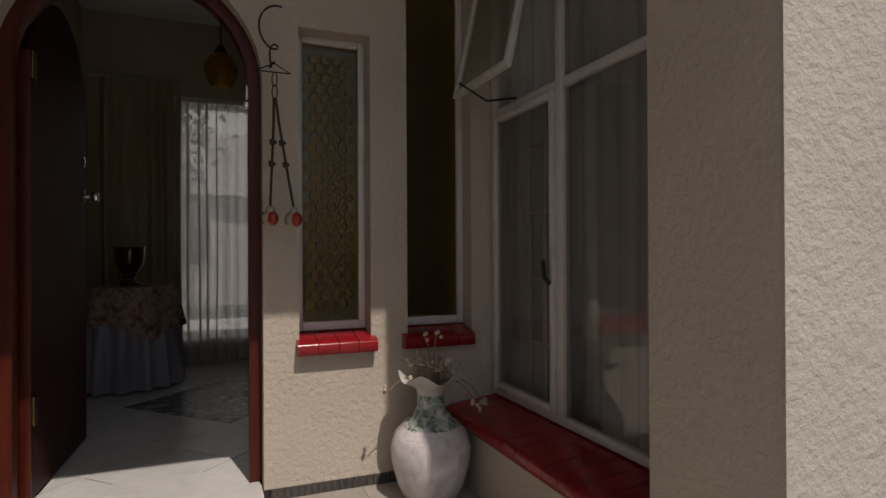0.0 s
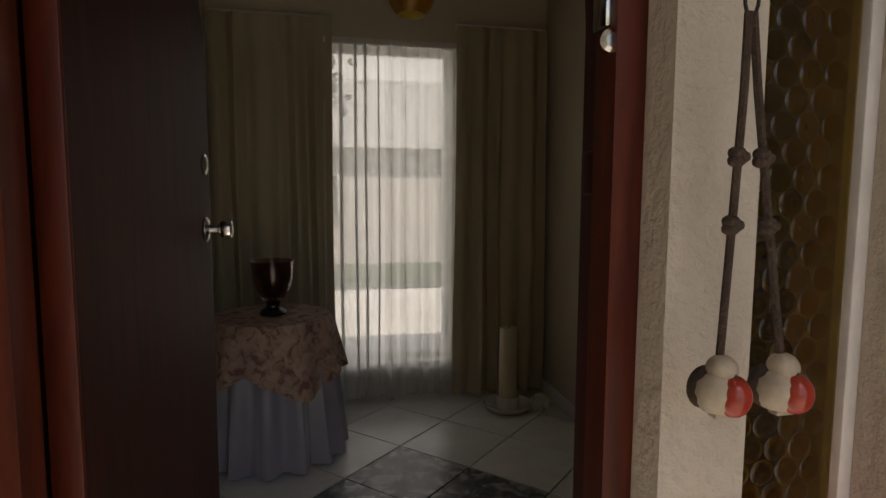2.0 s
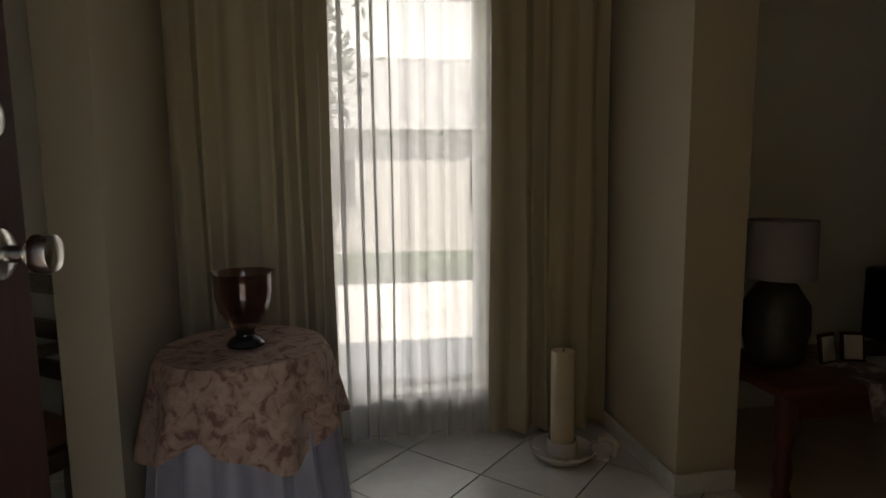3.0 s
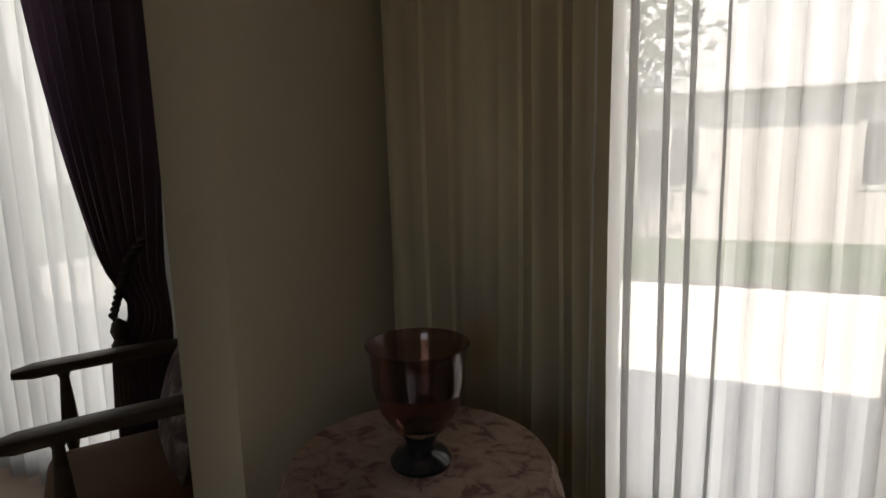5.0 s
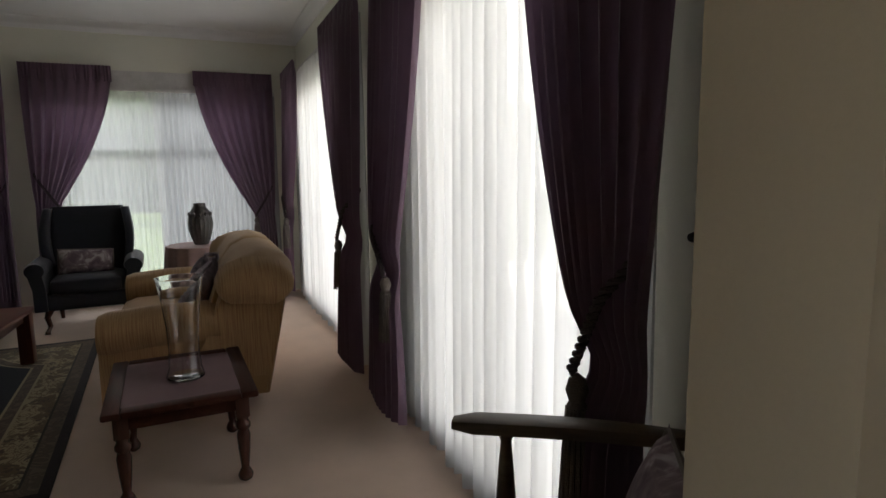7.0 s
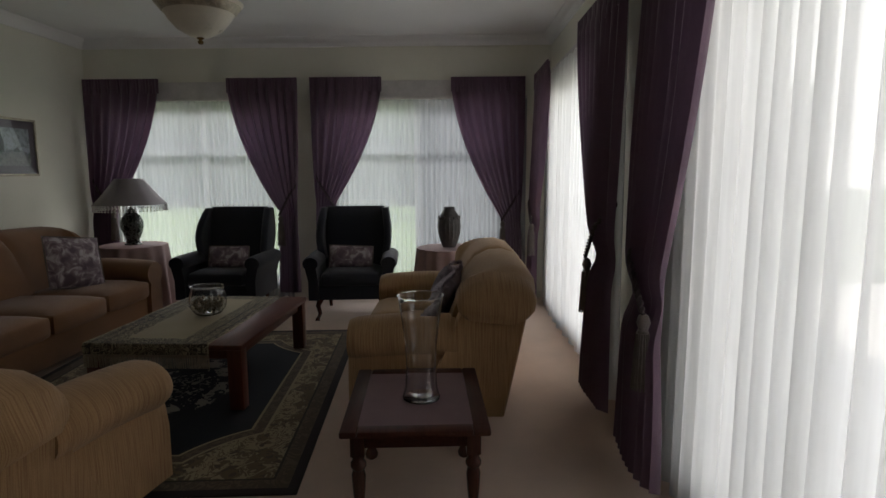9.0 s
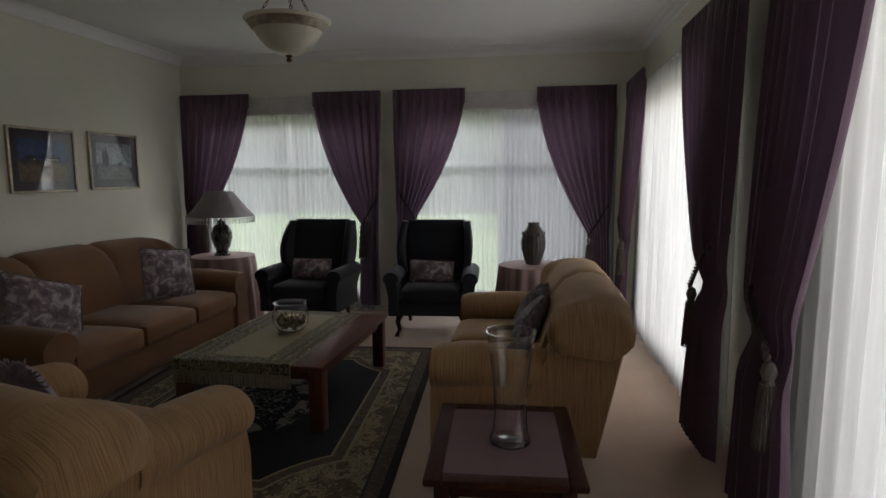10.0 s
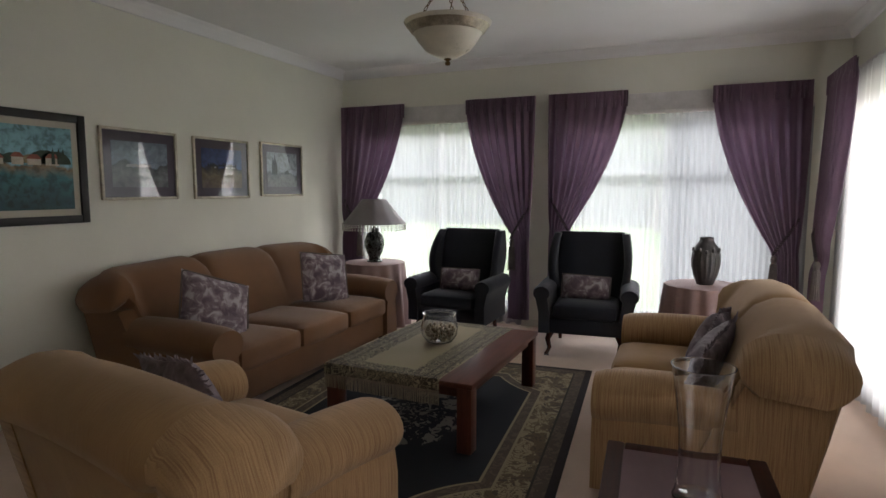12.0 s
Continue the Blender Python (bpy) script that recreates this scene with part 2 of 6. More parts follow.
WHITE_CERAMIC = paint("white_ceramic", (0.55, 0.53, 0.50), 0.25, 0.06, 8, 40, 0.03, 0.001)
DARK_VASE = paint("dark_grey_carved_clay", (0.055, 0.048, 0.045), 0.55, 0.3, 18, 60, 0.4, 0.004)
SILVER = paint("patterned_silver", (0.12, 0.125, 0.115), 0.28, 0.5, 40, 90, 0.5, 0.003, metal=0.8)
SHADE = paint("grey_lilac_shade_cloth", (0.28, 0.25, 0.26), 0.85, 0.06, 5, 200, 0.2, 0.002)
BEAD = paint("pearl_beads", (0.55, 0.52, 0.50), 0.3, 0.1, 30, 80, 0.1)
ALABASTER = paint("alabaster_bowl", (0.80, 0.75, 0.63), 0.3, 0.06, 6, 40, 0.05, 0.001)
GILT = paint("tarnished_gilt", (0.60, 0.54, 0.42), 0.38, 0.3, 14, 90, 0.3, 0.002, metal=0.7)
BLACK_FRAME = paint("black_picture_frame", (0.018, 0.015, 0.014), 0.4, 0.2, 9, 80, 0.1)
MOUNT = paint("mauve_grey_mount", (0.17, 0.145, 0.17), 0.85, 0.06, 5, 200, 0.2)
LINEN = paint("linen_mount", (0.50, 0.47, 0.38), 0.85, 0.06, 5, 200, 0.2)
PETAL = paint("dried_petals", (0.55, 0.47, 0.35), 0.9, 0.2, 20, 90, 0.3)
STALK = paint("dry_stalk", (0.30, 0.23, 0.15), 0.9, 0.2, 20, 90, 0.3)
BIRD_PALE = paint("speckled_clay", (0.42, 0.35, 0.27), 0.4, 0.12, 20, 90, 0.2)
BIRD_RED = paint("glazed_red_clay", (0.34, 0.035, 0.02), 0.15, 0.25, 20, 60, 0.05)
BLACK = paint("black_plastic", (0.015, 0.015, 0.016), 0.35, 0.1, 9, 80, 0.05)
PAVING = paint("pale_paving", (0.76, 0.73, 0.68), 0.85, 0.12, 2, 40, 0.2, 0.004)
LAWN = paint("lawn", (0.07, 0.11, 0.035), 0.95, 0.3, 1.2, 40, 0.9, 0.03)
LEAF = paint("garden_leaves", (0.07, 0.115, 0.05), 0.7, 0.35, 3, 20, 0.3, 0.01, pieces=0.3)
BARK = paint("bark", (0.12, 0.09, 0.065), 0.95, 0.3, 6, 40, 0.9, 0.02)
ROOF_TILE = paint("red_roof_tile", (0.22, 0.08, 0.05), 0.8, 0.2, 3, 30, 0.5, 0.01)
POTPOURRI = blotched("potpourri", [(0.35, (0.10, 0.06, 0.03)), (0.5, (0.32, 0.24, 0.15)), (0.65, (0.5, 0.45, 0.36))], 40)


# ---- mesh helpers ----
def part(name, bm, material, parent=None, label="", smooth=True, m=None):
    bmesh.ops.recalc_face_normals(bm, faces=bm.faces)
    me = bpy.data.meshes.new(name)
    bm.to_mesh(me)
    bm.free()
    me.materials.append(material)
    if smooth:
        me.polygons.foreach_set("use_smooth", [True] * len(me.polygons))
        me.set_sharp_from_angle(angle=radians(42))
    ob = new(name, me)
    if m is not None:
        ob.matrix_basis = m
    if parent is not None:
        ob.parent = parent
    if label:
        tagged(ob, label=label)
    return ob


def thing(name, m, label, category, group="", kind=""):
    ob = new(name)
    ob.empty_display_size = 0.1
    ob.matrix_basis = m
    return tagged(ob, label, category, group, kind)


def setting(ob, label, category):
    return tagged(ob, label, category, kind="structure")


def box(x0, x1, y0, y1, z0, z1, bev=0.0, seg=2, bm=None):
    b = bmesh.new()
    bmesh.ops.create_cube(b, size=1.0)
    bmesh.ops.scale(b, vec=(x1 - x0, y1 - y0, z1 - z0), verts=b.verts)
    bmesh.ops.translate(b, vec=((x0 + x1) / 2, (y0 + y1) / 2, (z0 + z1) / 2), verts=b.verts)
    if bev:
        bmesh.ops.bevel(b, geom=list(b.edges), offset=bev, segments=seg, affect='EDGES', profile=0.5)
    return add(bm, b) if bm is not None else b


def add(bm, b, m=None):
    if m is not None:
        bmesh.ops.transform(b, matrix=m, verts=b.verts)
    me = bpy.data.meshes.new("scrap")
    b.to_mesh(me)
    b.free()
    bm.from_mesh(me)
    bpy.data.meshes.remove(me)
    return bm


def loft(rings, closed=True, caps=True):
    """A skin over rings of points; closed rings get end caps."""
    b = bmesh.new()
    rows = [[b.verts.new(p) for p in r] for r in rings]
    n = len(rows[0])
    for a, c in zip(rows, rows[1:]):
        for i in range(n if closed else n - 1):
            j = (i + 1) % n
            b.faces.new((a[i], a[j], c[j], c[i]))
    if caps and closed:
        b.faces.new(rows[0][::-1])
        b.faces.new(rows[-1])
    return b


def lathe(profile, seg=28, caps=True):
    return loft([[(r * math.cos(2 * math.pi * i / seg), r * math.sin(2 * math.pi * i / seg), z) for i in range(seg)] for r, z in profile], True, caps)


def sheet(fn, nu, nv):
    """An open grid, fn(u, v) in 0..1."""
    return loft([[fn(i / nu, j / nv) for i in range(nu + 1)] for j in range(nv + 1)], closed=False)


def tube(points, r, seg=8, caps=True):
    pts = [Vector(p) for p in points]
    rings = []
    up = Vector((0.31, 0.17, 0.93))
    for i, p in enumerate(pts):
        d = (pts[min(i + 1, len(pts) - 1)] - pts[max(i - 1, 0)]).normalized()
        a = d.cross(up if abs(d.dot(up.normalized())) < 0.95 else Vector((1, 0, 0))).normalized()
        c = d.cross(a)
        rr = r(i / (len(pts) - 1)) if callable(r) else r
        rings.append([p + rr * (math.cos(2 * math.pi * k / seg) * a + math.sin(2 * math.pi * k / seg) * c) for k in range(seg)])
    return loft(rings, True, caps)


def rounded(w, h, r, n=4):
    """A rounded rectangle's outline round the origin, as (a, b) pairs."""
    out = []
    for cx, cy, a0 in ((w / 2 - r, h / 2 - r, 0), (-w / 2 + r, h / 2 - r, 90), (-w / 2 + r, -h / 2 + r, 180), (w / 2 - r, -h / 2 + r, 270)):
        for k in range(n + 1):
            a = radians(a0 + 90 * k / n)
            out.append((cx + r * math.cos(a), cy + r * math.sin(a)))
    return out


def soft_block(x0, x1, y0, y1, z0, z1, r=0.05, puff=0.0, seg=3):
    """A stuffed block with round edges and a swelling top."""
    b = bmesh.new()
    bmesh.ops.create_cube(b, size=1.0)
    bmesh.ops.subdivide_edges(b, edges=list(b.edges), cuts=6, use_grid_fill=True)
    w, d, h = x1 - x0, y1 - y0, z1 - z0
    for v in b.verts:
        x, y, z = v.co * 2
        k = 1.0 if z < 0 else 1 + puff * (1 - x ** 4) * (1 - y ** 4) / h
        px, py, pz = x * w / 2, y * d / 2, z * h / 2 * k
        q = Vector((max(abs(px) - w / 2 + r, 0), max(abs(py) - d / 2 + r, 0), max(abs(pz) - h / 2 * k + r, 0)))
        if q.length > r:
            s = r / q.length
            px = math.copysign(abs(px) - q.x * (1 - s), px)
            py = math.copysign(abs(py) - q.y * (1 - s), py)
            pz = math.copysign(abs(pz) - q.z * (1 - s), pz)
        v.co = (px + (x0 + x1) / 2, py + (y0 + y1) / 2, pz + (z0 + z1) / 2)
    return b


def pillow(w, h, d, n=12):
    """A scatter cushion standing in the xz plane."""
    bm = bmesh.new()
    for side in (1, -1):
        def f(u, v, side=side):
            a, c = 2 * u - 1, 2 * v - 1
            k = (1 - abs(a) ** 2.6) * (1 - abs(c) ** 2.6)
            ear = 1 - 0.07 * (1 - abs(a) ** 2) * abs(c) ** 3
            ear2 = 1 - 0.07 * (1 - abs(c) ** 2) * abs(a) ** 3
            return (a * w / 2 * ear2, side * d / 2 * max(k, 0) ** 0.55, c * h / 2 * ear)
        add(bm, sheet(f, n, n))
    bmesh.ops.remove_doubles(bm, verts=bm.verts, dist=0.002)
    return bm


# ---- the shell ----
def wall(name, material, x0, x1, y0, y1, z0, z1, holes=(), along="x", label="", category="wall"):
    """A wall with rectangular holes (a0, a1, z0, z1) that go through it."""
    cuts = sorted({x0 if along == "x" else y0, x1 if along == "x" else y1, *[v for h in holes for v in h[:2]]})
    ups = sorted({z0, z1, *[v for h in holes for v in h[2:]]})
    bm = bmesh.new()
    for a, b in zip(cuts, cuts[1:]):
        run = None
        for c, d in zip(ups, ups[1:]):
            solid = not any(h[0] <= (a + b) / 2 <= h[1] and h[2] <= (c + d) / 2 <= h[3] for h in holes)
            if solid:
                run = [c, d] if run is None else [run[0], d]
            if (not solid or d == z1) and run:
                if along == "x":
                    box(a, b, y0, y1, *run, bm=bm)
                else:
                    box(x0, x1, a, b, *run, bm=bm)
                run = None
    return setting(part(name, bm, material, smooth=False), label, category)


def arch_points(cx, cz, r, n=20):
    return [(cx + r * math.cos(math.pi * k / n), cz + r * math.sin(math.pi * k / n)) for k in range(n + 1)]


ARCH_X, ARCH_Z, ARCH_R = -0.0195, 1.466, 0.409


def front_wall():
    bm = bmesh.new()
    top = ARCH_Z + ARCH_R + 0.03
    holes = [(-0.4285, 0.3895, -0.5, top), (0.517, 0.789, 0.515, 1.69), (0.938, 1.218, 0.515, 2.1)]
    ob = wall("wall_front", STUCCO, -0.47, 1.43, 0.35, 0.58, -0.5, 2.82, holes, "x", "cream stucco front wall with an arched doorway", "wall")
    pts = arch_points(ARCH_X, ARCH_Z, ARCH_R)
    for (xa, za), (xb, zb) in zip(pts, pts[1:]):
        add(bm, loft([[(xa, y, za), (xb, y, zb), (xb, y, top), (xa, y, top)] for y in (0.35, 0.58)]))
    return part("arch", bm, STUCCO, ob, "round stucco arch over the door")


front_wall()
wall("wall_porch_side", STUCCO, -0.73, -0.47, -2.5, 0.58, -0.5, 2.82, [], "y", "cream stucco wall beside the porch", "wall")
wall("wall_window_bay", STUCCO, 1.13, 1.43, -1.13, 0.35, -0.5, 2.82, [(-0.80, 0.351, 0.20, 2.3)], "y", "cream stucco wall with a wide steel window", "wall")
wall("wall_bay_front", STUCCO_ROUGH, 1.43, 5.0, -1.13, -0.85, -0.5, 2.82, [], "x", "sunlit rough stucco wall of the front bay", "wall")
part("stucco_face", box(1.129, 1.43, -1.136, -1.13, -0.5, 2.82), STUCCO_ROUGH, bpy.data.objects["wall_bay_front"], smooth=False)
wall("wall_right", WALL_GREY, 4.8, 5.0, -0.85, 3.02, -0.5, 2.82, [], "y", "plain grey wall of the side room", "wall")
BACK_HOLES = [(-6.95, -4.65, 0.0, 2.14), (-3.3, -1.80, 0.0, 2.14), (-0.02, 0.69, 0.20, 2.02)]
wall("wall_back", WALL_GREEN, -7.72, 5.0, WY, WY + 0.24, -0.5, 2.82, BACK_HOLES, "x", "pale wall with tall curtained windows", "wall")
FAR_HOLES = [(-1.98, -0.05, 0.05, 2.10), (0.45, 2.60, 0.05, 2.10)]
wall("wall_far", WALL_GREEN, -7.72, -7.5, -2.27, WY, -0.5, 2.82, FAR_HOLES, "y", "pale end wall with two wide windows", "wall")
wall("wall_pictures", WALL_GREEN, -7.72, -0.47, -2.5, -2.27, -0.5, 2.82, [], "x", "pale wall hung with four landscapes", "wall")
wall("wall_lining", WALL_GREEN, -0.745, -0.73, -2.27, 0.58, -0.5, 2.82, [], "y", "pale inner face of the living room wall", "wall")
wall("wall_stub", WALL, -0.797, -0.645, 2.30, WY, -0.16, 2.82, [], "y", "short cream wall between hall and living room", "wall")
wall("wall_hall_pier", WALL, 1.25, 1.49, 2.33, WY, 0.0, 2.62, [], "y", "short cream wall between hall and side room", "wall")
wall("wall_hall_back", WALL, -0.645, 1.25, WY - 0.008, WY, 0.0, 2.62, [(-0.02, 0.69, 0.20, 2.02)], "x", "cream hall wall round a tall narrow window", "wall")
wall("wall_hall_front", WALL, -0.47, 1.43, 0.58, 0.59, 0.0, 2.62, [(-0.4285, 0.3895, -0.5, 1.9), (0.517, 0.789, 0.515, 1.69), (0.938, 1.218, 0.515, 2.1)], "x", "cream inner face of the entrance wall", "wall")
wall("wall_opening_head", WALL, -0.797, -0.645, 0.58, 2.30, 2.35, 2.82, [], "y", "cream wall over the living room opening", "wall")

setting(part("ceiling_living", box(-7.5, -0.73, -2.27, WY, 2.80, 2.85), CEILING, smooth=False), "plain white living room ceiling", "ceiling")
setting(part("ceiling_hall", box(-0.645, 4.8, 0.58, WY, 2.62, 2.67), CEILING, smooth=False), "plain white hall ceiling", "ceiling")
setting(part("ceiling_side_room", box(1.43, 4.8, -0.85, 0.58, 2.62, 2.67), CEILING, smooth=False), "plain white side room ceiling", "ceiling")
# Roof slabs out of view, added to block sun; front edges bound the sunlit patch.
setting(part("roof_bay", box(1.13, 5.4, -1.15, 3.28, 2.86, 3.0), ROOF_TILE, smooth=False), "unseen red roof slab added to block sun over the bay", "roof")
setting(part("roof_porch", box(-0.73, 1.13, -0.80, 3.28, 2.86, 3.0), ROOF_TILE, smooth=False), "unseen red roof slab added to block sun over the hall", "roof")
setting(part("ceiling_porch", box(-0.47, 1.13, -0.74, 0.35, 2.34, 2.40), CEILING, smooth=False), "plain boarded porch ceiling", "ceiling")
# Unseen slab, added so no sun reaches the left porch wall.
setting(part("eave_sun_block", box(-0.73, -0.15, -2.75, -0.82, 2.86, 2.95), ROOF_TILE, smooth=False), "unseen slab added to shade the wall beside the porch", "roof")
setting(part("roof", box(-8.1, -0.73, -2.75, 3.3, 2.86, 3.0), ROOF_TILE, smooth=False), "unseen red roof slab added to block sun over the living room", "roof")


def cornice():
    prof = [(0.0, -0.10), (0.02, -0.10), (0.035, -0.07), (0.055, -0.035), (0.09, -0.02), (0.10, -0.0), (0.0, 0.0)]
    corners = [(-7.5, -2.27, 1, 1), (-7.5, WY, 1, -1), (-0.745, WY, -1, -1), (-0.745, -2.27, -1, 1), (-7.5, -2.27, 1, 1)]
    rings = [[(x + sx * a, y + sy * a, 2.80 + b) for a, b in prof] for x, y, sx, sy in corners]
    setting(part("cornice", loft(rings, True, False), CEILING, smooth=True), "moulded white cornice round the ceiling", "cornice")


cornice()

setting(part("floor_living", box(-7.5, -0.73, -2.27, WY, LZ - 0.1, LZ), CARPET, smooth=False), "beige fitted carpet with soft pile", "carpet")
FLOOR_HALL = setting(part("floor_hall", box(-0.73, 1.49, 0.35, WY, -0.12, -0.008), GROUT, smooth=False), "pale tiled hall floor laid diagonally", "floor")
setting(part("floor_side_room", box(1.49, 4.8, -0.85, WY, -0.12, -0.001), CARPET, smooth=False), "dark beige carpet in the side room", "floor")
setting(part("floor_side_front", box(1.43, 1.49, -0.85, 0.58, -0.12, -0.001), CARPET, smooth=False), "strip of beige carpet by the window", "floor")
PORCH_FLOOR = setting(part("floor_porch", box(-0.47, 1.13, -0.9, 0.35, -0.5, -0.05), PORCH, smooth=False), "worn porch floor of pale stone tiles", "floor")
setting(part("step_porch", box(-0.47, 1.13, -1.25, -0.9, -0.5, -0.22, 0.01), PORCH, smooth=False), "low step up to the porch", "step")
setting(part("step_living", box(-0.80, -0.73, 0.58, 2.30, LZ, -0.002, 0.008), TILE, smooth=False), "tiled step down to the carpet", "step")
setting(part("threshold", box(-0.424, 0.385, 0.22, 0.60, -0.06, 0.002, 0.006), TILE, smooth=False), "pale tiled door threshold", "threshold")


def baseboards():
    for n, (x0, x1, y0, y1, z) in enumerate((
            (-7.5, -0.75, WY - 0.015, WY, LZ), (-7.5, -7.485, -2.27, WY - 0.015, LZ), (-7.485, -0.75, -2.27, -2.255, LZ),
            (-0.645, -0.633, 2.30, WY - 0.01, 0), (1.238, 1.25, 2.33, WY - 0.01, 0), (1.238, 1.49, 2.318, 2.33, 0))):
        setting(part("baseboard", box(x0, x1, y0, y1, z, z + 0.08, 0.003), WALL_GREEN if z else TILE, smooth=False),
                "low painted skirting along the wall" if z else "low tiled skirting along the wall", "baseboard")


baseboards()


# ---- windows ----
def window_frame(name, along, pos, a0, a1, z0, z1, bars_a=(), bars_z=(), w=0.045, d=0.05, material=None, label=""):
    """A framed window in an opening, with a pane between each pair of bars."""
    material = material or WHITE_PAINT
    ob = thing(name, pose(0, 0, 0), label, "window", kind="structure")

    def piece(nm, p0, p1, q0, q1, mat, dd=d, bev=0.006):
        if along == "x":
            return part(nm, box(p0, p1, pos - dd / 2, pos + dd / 2, q0, q1, bev), mat, ob)
        return part(nm, box(pos - dd / 2, pos + dd / 2, p0, p1, q0, q1, bev), mat, ob)
    piece("frame_side", a0, a0 + w, z0, z1, material)
    piece("frame_side", a1 - w, a1, z0, z1, material)
    piece("frame_head", a0 + w, a1 - w, z1 - w, z1, material)
    piece("frame_foot", a0 + w, a1 - w, z0, z0 + w, material)
    xs = [a0 + w, *[v for b in bars_a for v in (b - w / 2, b + w / 2)], a1 - w]
    zs = [z0 + w, *[v for b in bars_z for v in (b - w / 2, b + w / 2)], z1 - w]
    for b in bars_a:
        piece("mullion", b - w / 2, b + w / 2, z0 + w, z1 - w, material)
    for i in range(0, len(xs), 2):
        for b in bars_z:
            piece("glazing_bar", xs[i], xs[i + 1], b - w / 2, b + w / 2, material, d * 0.9)
        for j in range(0, len(zs), 2):
            p = piece("pane", xs[i] - 0.004, xs[i + 1] + 0.004, zs[j] - 0.004, zs[j + 1] + 0.004, PANE, 0.004, 0)
            p.visible_shadow = False
    return ob


window_frame("window_1", "x", WY + 0.14, -6.95, -4.65, 0.0, 2.14, (-4.75,), (), label="tall white window behind white sheers")
window_frame("window_2", "x", WY + 0.14, -3.3, -1.80, 0.0, 2.14, (-3.2,), (), label="tall white window behind white sheers")
window_frame("window_3", "x", WY + 0.14, -0.02, 0.69, 0.20, 2.02, (), (), 0.03, label="tall narrow hall window")
window_frame("window_4", "y", -7.62, -1.98, -0.05, 0.05, 2.10, (-1.85, -1.0), (1.54,), label="wide white window onto the garden")
window_frame("window_5", "y", -7.62, 0.45, 2.60, 0.05, 2.10, (2.5, 1.5), (1.54,), label="wide white window onto the garden")


def slit_window(name, x0, x1, z0, z1, discs):
    ob = thing(name, pose(0, 0, 0), "narrow slit window with amber bottle glass" if discs else "narrow slit window with plain amber glass", "window", kind="structure")
    y, w = 0.455, 0.026
    part("frame_side", box(x0, x0 + w, y - 0.02, y + 0.02, z0, z1, 0.005), WHITE_PAINT, ob)
    part("frame_side", box(x1 - w, x1, y - 0.02, y + 0.02, z0, z1, 0.005), WHITE_PAINT, ob)
    part("frame_head", box(x0 + w, x1 - w, y - 0.02, y + 0.02, z1 - w, z1, 0.005), WHITE_PAINT, ob)
    part("frame_foot", box(x0 + w, x1 - w, y - 0.022, y + 0.022, z0, z0 + w * 1.3, 0.005), WHITE_PAINT, ob)
    part("pane", box(x0 + w - 0.003, x1 - w + 0.003, y - 0.003, y + 0.003, z0 + w, z1 - w), AMBER if discs else AMBER_PLAIN, ob, smooth=False)
    if discs:
        me = None
        pitch = 0.0445
        rows = int((z1 - z0 - 2 * w - 0.05) / pitch / 0.866)
        for r in range(rows):
            for c in range(4):
                px = x0 + w + 0.026 + c * pitch + (pitch / 2 if r % 2 else 0)
                pz = z0 + w + 0.07 + r * pitch * 0.866
                if pz > z1 - w - 0.02 or px > x1 - w - 0.022:
                    continue
                if me is None:
                    d = part("glass_disc", lathe([(0.004, 0.0012), (0.009, 0.0024), (0.016, 0.0016), (0.0205, 0.0004), (0.0215, 0.0)], 14), AMBER, ob, m=pose(px, y - 0.003, pz, 90))
                    me = d.data
                else:
                    d = new("glass_disc", me)
                    d.matrix_basis = pose(px, y - 0.003, pz, 90)
                    d.parent = ob
    return ob


slit_window("window_6", 0.517, 0.789, 0.548, 1.69, True)
slit_window("window_7", 0.938, 1.218, 0.548, 2.1, False)


